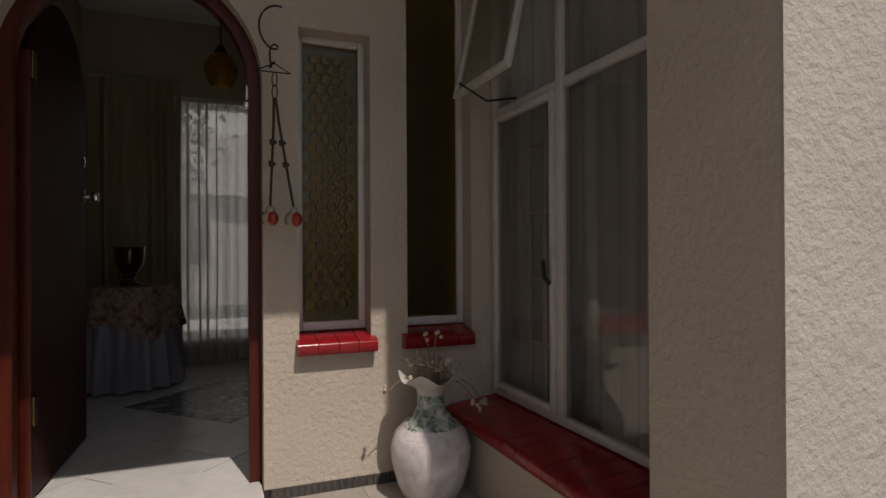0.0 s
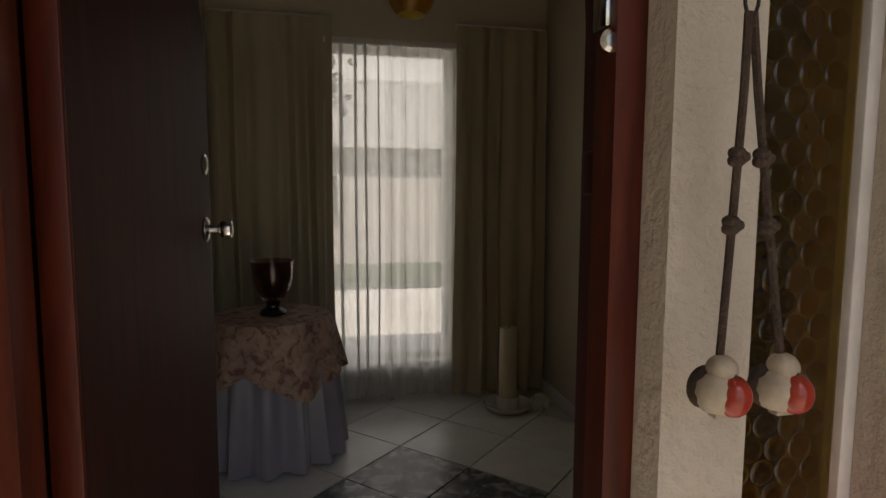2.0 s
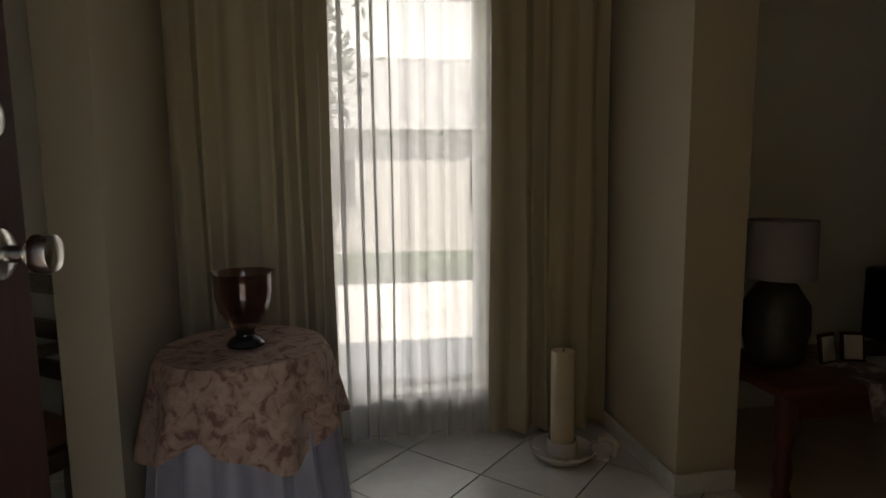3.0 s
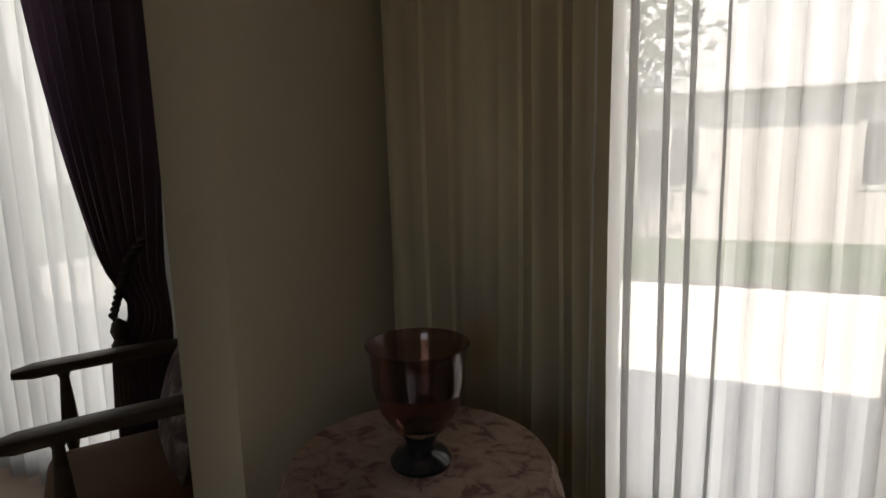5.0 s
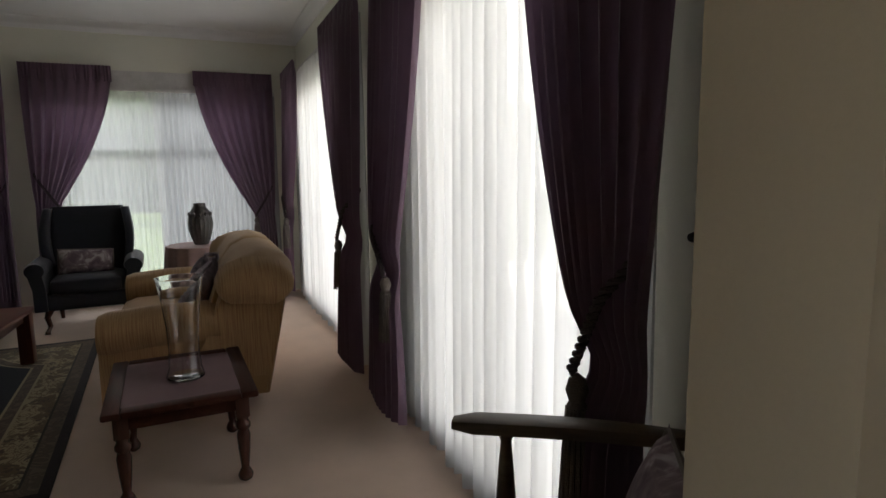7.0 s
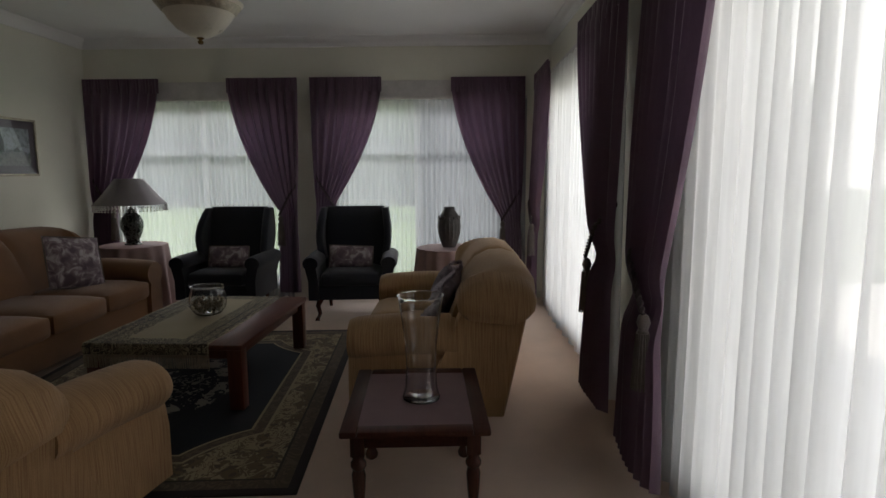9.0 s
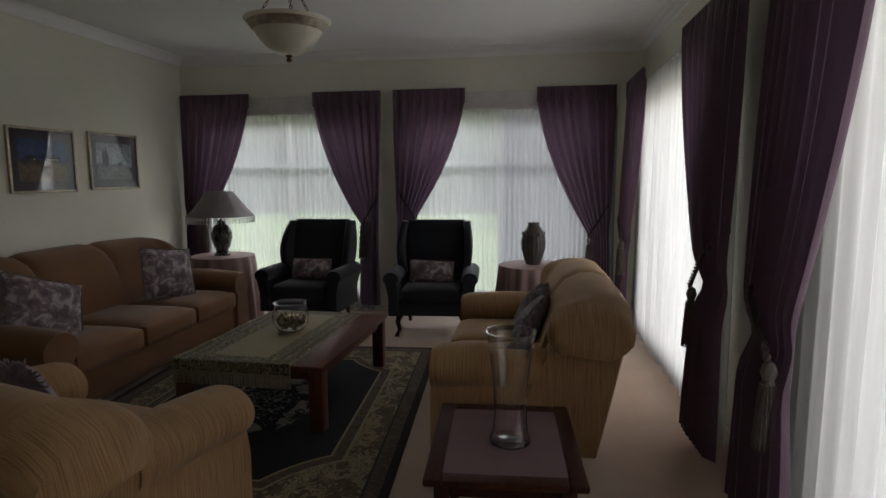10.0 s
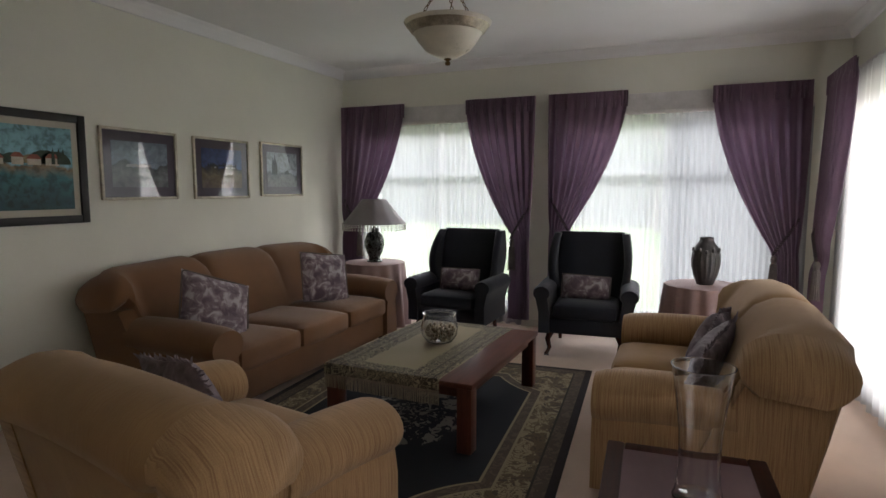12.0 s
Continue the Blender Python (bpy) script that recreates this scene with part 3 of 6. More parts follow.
def bay_window():
    """The wide steel window beside the porch, its top light propped open."""
    ob = thing("window_8", pose(0, 0, 0), "white steel casement window with an open top light", "window", kind="structure")
    x, w, d = 1.325, 0.032, 0.035

    def bar(nm, y0, y1, z0, z1, xo=0.0):
        return part(nm, box(x - d / 2 + xo, x + d / 2 + xo, y0, y1, z0, z1, 0.006), WHITE_PAINT, ob)
    y0, y1, z0, z1, ym, zt = -0.80, 0.345, 0.262, 2.28, -0.165, 1.42
    bar("frame_side", y0, y0 + w, z0, z1)
    bar("frame_side", y1 - w, y1, z0, z1)
    bar("frame_foot", y0 + w, y1 - w, z0, z0 + w)
    bar("frame_head", y0 + w, y1 - w, z1 - w, z1)
    bar("mullion", ym - 0.022, ym + 0.022, z0 + w, z1 - w)
    bar("transom", y0 + w, ym - 0.022, zt - w / 2, zt + w / 2)
    bar("transom", ym + 0.022, y1 - w, zt - w / 2, zt + w / 2)
    for a, b, c, e in ((y0 + w, ym - 0.022, z0 + w, zt - w / 2), (y0 + w, ym - 0.022, zt + w / 2, z1 - w)):
        part("pane", box(x - 0.002, x + 0.002, a, b, c, e), PICTURE_GLASS, ob, smooth=False).visible_shadow = False
    # side casement, with its own sash
    for nm, a, b, c, e in (("sash_side", ym + 0.022, ym + 0.047, z0 + w, zt - w / 2), ("sash_side", y1 - w - 0.025, y1 - w, z0 + w, zt - w / 2),
                           ("sash_foot", ym + 0.047, y1 - w - 0.025, z0 + w, z0 + w + 0.025), ("sash_head", ym + 0.047, y1 - w - 0.025, zt - w / 2 - 0.025, zt - w / 2)):
        bar(nm, a, b, c, e, -0.012)
    part("pane", box(x - 0.012, x - 0.008, ym + 0.045, y1 - w - 0.023, z0 + w + 0.02, zt - 0.035), PICTURE_GLASS, ob, smooth=False).visible_shadow = False
    # top light hung from the head, swung outwards
    top = thing("top_light", pose(x - 0.02, 0, z1 - w, 0, 12.5, 0), "open white top-hung sash", "")
    top.parent = ob
    h = 0.80
    for nm, a, b, c, e in (("sash_side", ym + 0.025, ym + 0.05, -h, 0), ("sash_side", y1 - w - 0.025, y1 - w, -h, 0),
                           ("sash_foot", ym + 0.05, y1 - w - 0.025, -h, -h + 0.026), ("sash_head", ym + 0.05, y1 - w - 0.025, -0.026, 0)):
        part(nm, box(-0.012, 0.012, a, b, c, e, 0.004), WHITE_PAINT, top)
    part("pane", box(-0.002, 0.002, ym + 0.045, y1 - w - 0.02, -h + 0.02, -0.02), PICTURE_GLASS, top, smooth=False).visible_shadow = False
    part("stay", tube([(x - 0.02, 0.12, zt + 0.02), (x - 0.14, 0.13, zt + 0.0), (x - 0.25, 0.14, zt + 0.06)], 0.004, 6), IRON, ob, "dark window stay")
    part("handle", tube([(x - 0.03, ym + 0.035, 0.74), (x - 0.05, ym + 0.04, 0.76), (x - 0.055, ym + 0.04, 0.82)], 0.008, 6), IRON, ob, "dark casement handle")
    # burglar bars behind the pane
    for yy in (0.14, 0.02):
        part("guard_bar", tube([(x + 0.05, yy, z0 + 0.03), (x + 0.05, yy, zt)], 0.006, 6), WHITE_PAINT, ob)
    for k in range(4):
        part("guard_bar", tube([(x + 0.055, -0.06, 0.5 + 0.25 * k), (x + 0.055, 0.14, 0.5 + 0.25 * k)], 0.006, 6), WHITE_PAINT, ob)


bay_window()


def red_sill(name, x0, x1, y0, y1, z, n, along="x"):
    """A sill of glazed red tiles with a rounded nose, sloping outwards."""
    ob = thing(name, pose(0, 0, 0), "glazed red tile window sill", "sill", "red window sills")
    for k in range(n):
        if along == "x":
            a, b = x0 + (x1 - x0) * k / n + 0.0012, x0 + (x1 - x0) * (k + 1) / n - 0.0012
            sec = [(y1, z), (y0 + 0.02, z - 0.022), (y0 + 0.006, z - 0.027), (y0, z - 0.037), (y0, z - 0.062), (y0 + 0.008, z - 0.072), (y0 + 0.03, z - 0.074), (y1, z - 0.06)]
            rings = [[(s, yy, zz) for yy, zz in sec] for s in (a, b)]
        else:
            a, b = y0 + (y1 - y0) * k / n + 0.0012, y0 + (y1 - y0) * (k + 1) / n - 0.0012
            sec = [(x1, z), (x0 + 0.02, z - 0.030), (x0 + 0.006, z - 0.036), (x0, z - 0.046), (x0, z - 0.068), (x0 + 0.008, z - 0.078), (x0 + 0.03, z - 0.08), (x1, z - 0.06)]
            rings = [[(xx, s, zz) for xx, zz in sec] for s in (a, b)]
        part("tile", loft(rings), RED_TILE, ob)
    return ob


red_sill("window_sill", 0.505, 0.806, 0.30, 0.44, 0.545, 4)
red_sill("window_sill", 0.913, 1.213, 0.30, 0.44, 0.545, 4)
red_sill("window_sill", 1.095, 1.35, -0.80, 0.34, 0.262, 14, "y")


# ---- curtains ----
def place(along, pos, side):
    """Maps (s along the wall, depth into the room, z) to the world."""
    if along == "x":
        return lambda s, d, z: (s, pos - side * d, z)
    return lambda s, d, z: (pos + side * d, s, z)


def sheer_curtain(name, along, pos, side, s0, s1, z0, z1, folds, depth, material, label, seed=1, nv=10, lap=0.0):
    rnd = random.Random(seed)
    ph = [rnd.uniform(0, 6.28) for _ in range(4)]
    to = place(along, pos, side)
    nu = folds * 8

    def f(u, v):
        k = 2 * math.pi * folds * u
        w = k + 0.9 * math.sin(2 * math.pi * 2.3 * u + ph[0]) + 0.5 * math.sin(2 * math.pi * 7.1 * u + ph[1])
        amp = depth * (0.45 + 0.4 * (1 - v) + 0.3 * math.sin(9 * u + ph[2]))
        s = s0 + (s1 - s0) * u + 0.006 * math.sin(14 * u + 5 * (1 - v) + ph[3]) * (1 - v)
        s += lap * (s1 - s0) / folds * math.cos(w) * (0.6 + 0.4 * math.sin(5 * u + ph[1])) * (1.0 if 0.02 < u < 0.98 else 0.2)
        hem = 0.012 * math.sin(w * 0.5) * (1 - v)
        return to(s, amp * math.sin(w), z0 + (z1 - z0) * v + hem)
    ob = thing(name, pose(0, 0, 0), label, "curtain", "white sheer curtains")
    part("net", sheet(f, nu, nv), material, ob)
    b = bmesh.new()
    a, c = to(s0, -0.012, z1 - 0.004), to(s1, 0.012, z1 + 0.03)
    box(min(a[0], c[0]), max(a[0], c[0]), min(a[1], c[1]), max(a[1], c[1]), a[2], c[2], 0.004, bm=b)
    part("track", b, WHITE_PAINT, ob, "white curtain track")
    return ob


def twisted(points, r):
    """Two strands wound round each other along a line."""
    bm = bmesh.new()
    pts = [Vector(p) for p in points]
    n = len(pts) * 4
    for s in (0, 1):
        line = []
        for k in range(n + 1):
            t = k / n * (len(pts) - 1)
            i = min(int(t), len(pts) - 2)
            d = (pts[i + 1] - pts[i]).normalized()
            a = d.cross(Vector((0.2, 0.9, 0.3))).normalized()
            w = k * 0.75 + math.pi * s
            line.append(pts[i].lerp(pts[i + 1], t - i) + r * 0.62 * (a * math.cos(w) + d.cross(a) * math.sin(w)))
        add(bm, tube(line, r * 0.72, 6))
    return bm


def tied_curtain(along, pos, side, outer, inner, z0, z1, tie_z, tie_o, tie_i, hem_o, hem_i, folds=9, material=None, tassel=True, seed=0, label=""):
    """A lined drape with a gathered heading, held back low down by a corded tie."""
    material = material or PURPLE
    to = place(along, pos, side)
    ob = thing("curtain", pose(0, 0, 0), label or "plum lined curtain held back by a corded tassel tie", "curtain", "plum curtains")
    rnd = random.Random(seed)
    ph = [rnd.uniform(0, 6.28) for _ in range(4)]

    def edges(z):
        if z >= tie_z:
            k = (z1 - z) / (z1 - tie_z)
            return outer + (tie_o - outer) * k ** 2.2, inner + (tie_i - inner) * k ** 1.7
        k = (tie_z - z) / (tie_z - z0)
        q = 1 - (1 - k) ** 2
        return tie_o + (hem_o - tie_o) * q, tie_i + (hem_i - tie_i) * q

    def f(u, v):
        z = z0 + (z1 - z0) * v
        o, i = edges(z)
        near = math.exp(-((z - tie_z) / 0.10) ** 2)
        w = 2 * math.pi * folds * u + 0.7 * math.sin(7 * u + ph[0]) + 0.35 * math.sin(19 * u + ph[1] + 2 * v)
        amp = 0.030 * (0.7 + 0.5 * (1 - v)) * (1 - 0.45 * near) + 0.008 * math.sin(5 * u + 6 * v + ph[2])
        if v > 0.965:
            amp *= 0.4
        bulge = 0.05 * (1 - v) * (1 - near) + 0.02 * math.sin(math.pi * u)
        return to(o + (i - o) * u, 0.03 + amp * math.sin(w) + bulge, z + 0.012 * math.sin(w) * (1 - v) * (z < tie_z))
    part("drape", sheet(f, folds * 8, 44), material, ob)
    # pleated heading band
    def g(u, v):
        return to(outer + (inner - outer) * u, 0.045 + 0.009 * math.sin(2 * math.pi * folds * 3 * u), z1 - 0.15 + 0.16 * v)
    part("heading", sheet(g, folds * 18, 2), material, ob)
    # twisted cord from a wall hook round the gather, with a tassel at the front
    if tassel:
        lift = 0.33
        hook_p = to(tie_o + (tie_i - tie_o) * 0.12, -0.11 if along == "x" else -0.05, tie_z + lift)
        front = [to(tie_o + (tie_i - tie_o) * k, 0.03 + 0.085 * min(1, 2.5 * k), tie_z + lift * (1 - k) - 0.02 * k) for k in [j / 16 for j in range(17)]]
        tb = part("tieback", twisted(front, 0.012), TIE_CORD, ob, "thick twisted plum cord tieback")
        cx = to(tie_i + (0.015 if inner < outer else -0.015), 0.105, tie_z - 0.02)
        bm = lathe([(0.004, 0.0), (0.022, -0.015), (0.030, -0.045), (0.02, -0.075), (0.026, -0.085), (0.024, -0.10), (0.03, -0.13), (0.040, -0.33), (0.002, -0.332)], 16)
        for k in range(16):
            w = 2 * math.pi * k / 16
            add(bm, tube([(0.026 * math.cos(w), 0.026 * math.sin(w), -0.09), (0.033 * math.cos(w), 0.033 * math.sin(w), -0.2), (0.041 * math.cos(w), 0.041 * math.sin(w), -0.345)], 0.005, 5))
        part("tassel", bm, TASSEL, tb, "long taupe tassel", m=pose(*cx))
        part("hook", lathe([(0.004, -0.11), (0.004, -0.026), (0.011, -0.024), (0.014, -0.012), (0.010, 0.002), (0.001, 0.004)], 12), IRON, ob, "dark metal holdback knob",
             m=pose(*hook_p, 90 if along == "x" else 0, 0 if along == "x" else 90, 0))
    return ob


HEM = LZ + 0.10
# far wall: two windows
FX = -7.46
sheer_curtain("sheer_curtain", "y", FX, 1, -2.05, 0.05, LZ + 0.02, 2.12, 34, 0.014, SHEER_THIN, "thin white sheer over the garden window", 3)
sheer_curtain("sheer_curtain", "y", FX, 1, 0.38, 2.75, LZ + 0.02, 2.12, 40, 0.014, SHEER_THIN, "thin white sheer over the garden window", 4)
tied_curtain("y", -7.42, 1, -2.22, -1.36, HEM, 2.345, 0.92, -2.20, -1.93, -2.2, -1.92, 8, seed=1)
tied_curtain("y", -7.42, 1, 0.19, -0.60, HEM, 2.345, 0.85, 0.14, -0.05, 0.16, -0.08, 8, seed=2)
tied_curtain("y", -7.42, 1, 0.33, 1.13, HEM, 2.345, 0.95, 0.36, 0.58, 0.36, 0.62, 8, seed=3)
tied_curtain("y", -7.42, 1, 2.72, 1.90, HEM, 2.335, 0.78, 2.68, 2.46, 2.70, 2.45, 8, seed=4)
for a, b in ((-1.34, -0.62), (1.15, 1.88)):
    setting(part("pelmet", box(-7.5, -7.485, a - 0.6, b + 0.6, 2.125, 2.33, 0.004), WHITE_PAINT), "white board over the window", "pelmet")
# long side wall: two windows
SY = 2.93
sheer_curtain("sheer_curtain", "x", SY, 1, -7.2, -4.35, LZ + 0.02, 2.30, 24, 0.042, SHEER, "white sheer hanging to the carpet", 5)
sheer_curtain("sheer_curtain", "x", SY, 1, -3.62, -1.52, LZ + 0.02, 2.30, 19, 0.046, SHEER, "white sheer hanging to the carpet", 6)
tied_curtain("x", 2.86, 1, -7.34, -6.42, HEM, 2.34, 0.78, -7.3, -6.95, -7.3, -6.9, 7, seed=5)
tied_curtain("x", 2.86, 1, -3.95, -5.10, HEM, 2.34, 0.80, -4.02, -4.38, -3.98, -4.45, 9, seed=6)
tied_curtain("x", 2.86, 1, -3.62, -2.86, HEM, 2.34, 0.72, -3.62, -3.25, -3.66, -3.12, 9, seed=7)
tied_curtain("x", 2.86, 1, -1.33, -2.03, HEM, 2.34, 0.74, -1.43, -1.61, -1.38, -1.69, 9, seed=8)
# hall: cream drapes with a thin net between them
sheer_curtain("sheer_curtain", "x", 2.955, 1, -0.04, 0.74, 0.02, 2.0, 11, 0.034, HALL_NET, "thin white net over the hall window", 7, 16, 0.34)


def plain_drape(s0, s1, z0, z1, folds, seed):
    ob = thing("curtain", pose(0, 0, 0), "cream lined curtain hanging to the tiles", "curtain", "cream hall curtains")
    rnd = random.Random(seed)
    ph = [rnd.uniform(0, 6.28) for _ in range(3)]

    def f(u, v):
        w = 2 * math.pi * folds * u + 0.8 * math.sin(6 * u + ph[0]) + 0.4 * math.sin(17 * u + ph[1])
        pinch = 0.35 if v > 0.97 else 1
        return (s0 + (s1 - s0) * u + 0.012 * math.sin(4 * v + 9 * u + ph[2]) * (1 - v), 2.93 - pinch * 0.036 * (0.8 + 0.5 * (1 - v)) * math.sin(w) * (0.7 + 0.4 * math.sin(11 * u + ph[2])), z0 + (z1 - z0) * v)
    part("drape", sheet(f, folds * 8, 18), CREAM_DRAPE, ob)
    part("track", box(s0, s1, 2.955, 2.975, z1 - 0.01, z1 + 0.02, 0.004), WHITE_PAINT, ob, "white curtain track")


plain_drape(-0.62, 0.01, 0.02, 2.12, 6, 11)
plain_drape(0.69, 1.22, 0.02, 2.12, 5, 12)


# ---- living room ----
def sofa(m, length, seats, material, side_material, label, depth=1.12, height=0.95, category="sofa"):
    """Overstuffed sofa: rolled arms, a rolled back that droops at the ends, loose seats. Faces -y."""
    ob = thing("sofa" if seats > 1 else "armchair", m, label, category)
    h, d = length / 2, depth
    part("base", soft_block(-h + 0.16, h - 0.16, -d / 2 + 0.07, d / 2 - 0.10, 0.05, 0.30, 0.03), side_material, ob)
    inner = h - 0.27
    for k in range(seats):
        a = -inner + 2 * inner * k / seats
        part("seat_cushion", soft_block(a + 0.004, a + 2 * inner / seats - 0.004, -d / 2 + 0.02, d / 2 - 0.30, 0.27, 0.455, 0.055, 0.035), material, ob)
    # rolled arms
    for s in (-1, 1):
        rings = []
        n = 14
        for k in range(n + 1):
            t = k / n
            y = -d / 2 + 0.03 + (d - 0.34) * t
            front = 1 - 0.10 * (1 - min(1, t / 0.09)) ** 2
            lift = 0.015 * math.sin(math.pi * t) + 0.02 * t
            ring = []
            for q in range(18):
                a = math.pi * (-0.28 + 1.56 * q / 17)
                ring.append((s * (h - 0.165) + 0.155 * front * math.cos(a), y, 0.495 + lift + 0.125 * front * math.sin(a)))
            ring += [(s * (h - 0.165) - 0.105, y, 0.30), (s * (h - 0.165) - 0.105, y, 0.05), (s * (h - 0.165) + 0.105, y, 0.05), (s * (h - 0.165) + 0.105, y, 0.30)]
            rings.append(ring)
        part("arm", loft(rings), side_material, ob)
    # back cushions that roll over the top; the outer two run out into drooping scrolls past the arms
    wide, start = h + (0.07 if seats > 2 else 0.12), h - 0.20
    y0 = d / 2
    for k in range(seats):
        inner_w = 2 * (h - 0.10) / seats
        a = -(h - 0.10) + inner_w * k if k else -wide
        b = -(h - 0.10) + inner_w * (k + 1) if k < seats - 1 else wide
        rings = []
        n = 26
        for j in range(n + 1):
            t = j / n
            x = a + (b - a) * t
            seam = min((x - a) if k else 1.0, (b - x) if k < seats - 1 else 1.0)
            dip = 0.045 * math.exp(-(seam / 0.035) ** 1.0)
            q = max(0.0, (abs(x) - start) / (wide - start))
            top = height - (0.06 if seats == 1 else 0.035) * (abs(x) / wide) ** 2 - (0.11 if seats > 2 else 0.075) * q ** 1.6 - dip
            prof = [(y0 - 0.36, 0.30), (y0 - 0.40, 0.45), (y0 - 0.34, 0.62), (y0 - 0.26, top - 0.14), (y0 - 0.19, top - 0.05), (y0 - 0.10, top - 0.006),
                    (y0 - 0.01, top), (y0 + 0.08, top - 0.03), (y0 + 0.135, top - 0.09), (y0 + 0.145, top - 0.16), (y0 + 0.115, top - 0.225), (y0 + 0.05, top - 0.26), (y0 - 0.02, top - 0.29), (y0 - 0.10, 0.30)]
            close = math.sqrt(max(0.0, 1 - max(0.0, (q - 0.66) / 0.34) ** 2.2))
            ry, rz = (0.225, 0.130) if seats < 3 else (0.215, 0.115)
            ry, rz = ry * (0.12 + 0.88 * close), rz * (0.12 + 0.88 * close)
            mixk = min(1.0, q / 0.42)
            mixk = mixk * mixk * (3 - 2 * mixk)
            ring = []
            for i, (yy, zz) in enumerate(prof):
                ang = radians(218 - 276 * i / 13)
                ey, ez = y0 - 0.10 + ry * math.cos(ang), top - (0.130 if seats < 3 else 0.115) + rz * math.sin(ang)
                ring.append((x, yy + (ey - yy) * mixk, zz + (ez - zz) * mixk))
            rings.append((q, ring))
        cut = 0.40
        body = [r for q, r in rings if q <= cut]
        part("back_cushion", loft(body), material, ob)
        for end in ([r for q, r in rings[:n // 2] if q > cut] + body[:1] if rings[0][0] > cut else [], body[-1:] + [r for q, r in rings[n // 2:] if q > cut] if rings[-1][0] > cut else []):
            if end:
                part("scroll_end", loft(end), side_material, ob)
    # outer back and the end panels under the scrolls, leaning in towards the floor
    rings = []
    for x in (-h + 0.055, -h + 0.085, h - 0.085, h - 0.055):
        ins = 0.0 if abs(x) < h - 0.07 else 0.02
        rings.append([(x, y0 - 0.30, 0.06), (x, y0 - 0.22, 0.72), (x, y0 + 0.085 - ins, 0.72), (x, y0 - 0.05 - ins, 0.06)])
    part("outer_back", loft(rings), material, ob)
    for s in (-1, 1):
        rings = []
        for x0_, x1_, e in ((h - 0.16, h - 0.16, 0.0), (h - 0.075, h - 0.02, 0.0), (h - 0.065, h - 0.006, 0.012)):
            rings.append([(s * x0_, -y0 + 0.36, 0.05), (s * (x0_ + x1_) / 2, y0 - 0.40, 0.42), (s * x1_, y0 - 0.30 + e, 0.70 - e), (s * x1_, y0 + 0.09 - e, 0.74 - e), (s * (x0_ + x1_) / 2, y0 + 0.03 - e, 0.42), (s * x0_, y0 - 0.045 - e, 0.05)])
        part("end_panel", loft(rings), side_material, ob)
    for x in (-h + 0.2, h - 0.2):
        for y in (-d / 2 + 0.13, d / 2 - 0.2):
            part("foot", lathe([(0.03, 0.0), (0.038, 0.02), (0.03, 0.055)], 12), MAHOGANY_UP, ob, m=pose(x, y, 0))
    return ob


sofa(pose(-4.85, 1.775, LZ, 0, 0, 0), 1.78, 2, SOFA_TAN, SOFA_TAN_V, "tan corded two-seater sofa with rolled arms beside the windows", depth=0.98)
sofa(pose(-5.23, -1.55, LZ, 0, 0, 180), 2.62, 3, SOFA_BROWN, SOFA_BROWN, "brown three-seater sofa with rolled arms under the pictures", height=0.99)
sofa(pose(-3.03, -0.11, LZ, 0, 0, -101), 1.36, 1, SOFA_TAN, SOFA_TAN_V, "tan corded armchair turned away to the coffee table", depth=0.98, height=0.895, category="armchair")


def cushion(m, w, h, d, material, label, fringe=False):
    ob = thing("cushion", m, label, "cushion", "scatter cushions")
    cv = part("cover", pillow(w, h, d), material, ob)
    rnd = random.Random(int(w * 1000))
    if fringe:
        b = bmesh.new()
        for k in range(120):
            t = 4 * k / 120
            s, q = int(t), 2 * (t % 1) - 1
            x, z = ((q, 1), (1, -q), (-q, -1), (-1, q))[s]
            p = Vector((x * w / 2 * 0.97, 0, z * h / 2 * 0.97))
            o = Vector((x if abs(x) > 0.99 else 0.2 * x, rnd.uniform(-0.6, 0.6), z if abs(z) > 0.99 else 0.2 * z)) * 0.026
            add(b, tube([p, p + o * 0.6 + Vector((0, 0, rnd.uniform(-0.006, 0.006))), p + o], lambda t: 0.006 * (1 - t) + 0.001, 4))
        part("fringe", b, material, cv)
    else:
        pts = [(x * w / 2, 0, z * h / 2) for x, z in rounded(1.94, 1.94, 0.1)]
        part("piping", tube(pts + pts[:1], 0.006, 6, False), TASSEL, cv)
    return ob


cushion(pose(-4.42, -1.44, LZ + 0.665, -24, 20, 165), 0.58, 0.48, 0.18, FLORAL, "mauve floral cushion leaning on the brown sofa")
cushion(pose(-5.83, -1.45, LZ + 0.69, -18, 8, 158), 0.52, 0.48, 0.17, FLORAL, "mauve floral cushion at the far end of the brown sofa")
cushion(pose(-4.58, 1.83, LZ + 0.60, -28, 16, -24), 0.44, 0.42, 0.16, LILAC, "lilac chenille cushion on the tan sofa", True)
cushion(pose(-4.94, 1.86, LZ + 0.62, -22, -8, -12), 0.44, 0.42, 0.16, LILAC, "lilac chenille cushion behind another on the tan sofa", True)
cushion(pose(-2.97, -0.20, LZ + 0.655, -24, 8, -106), 0.46, 0.40, 0.15, LILAC, "lilac fringed cushion in the armchair", True)


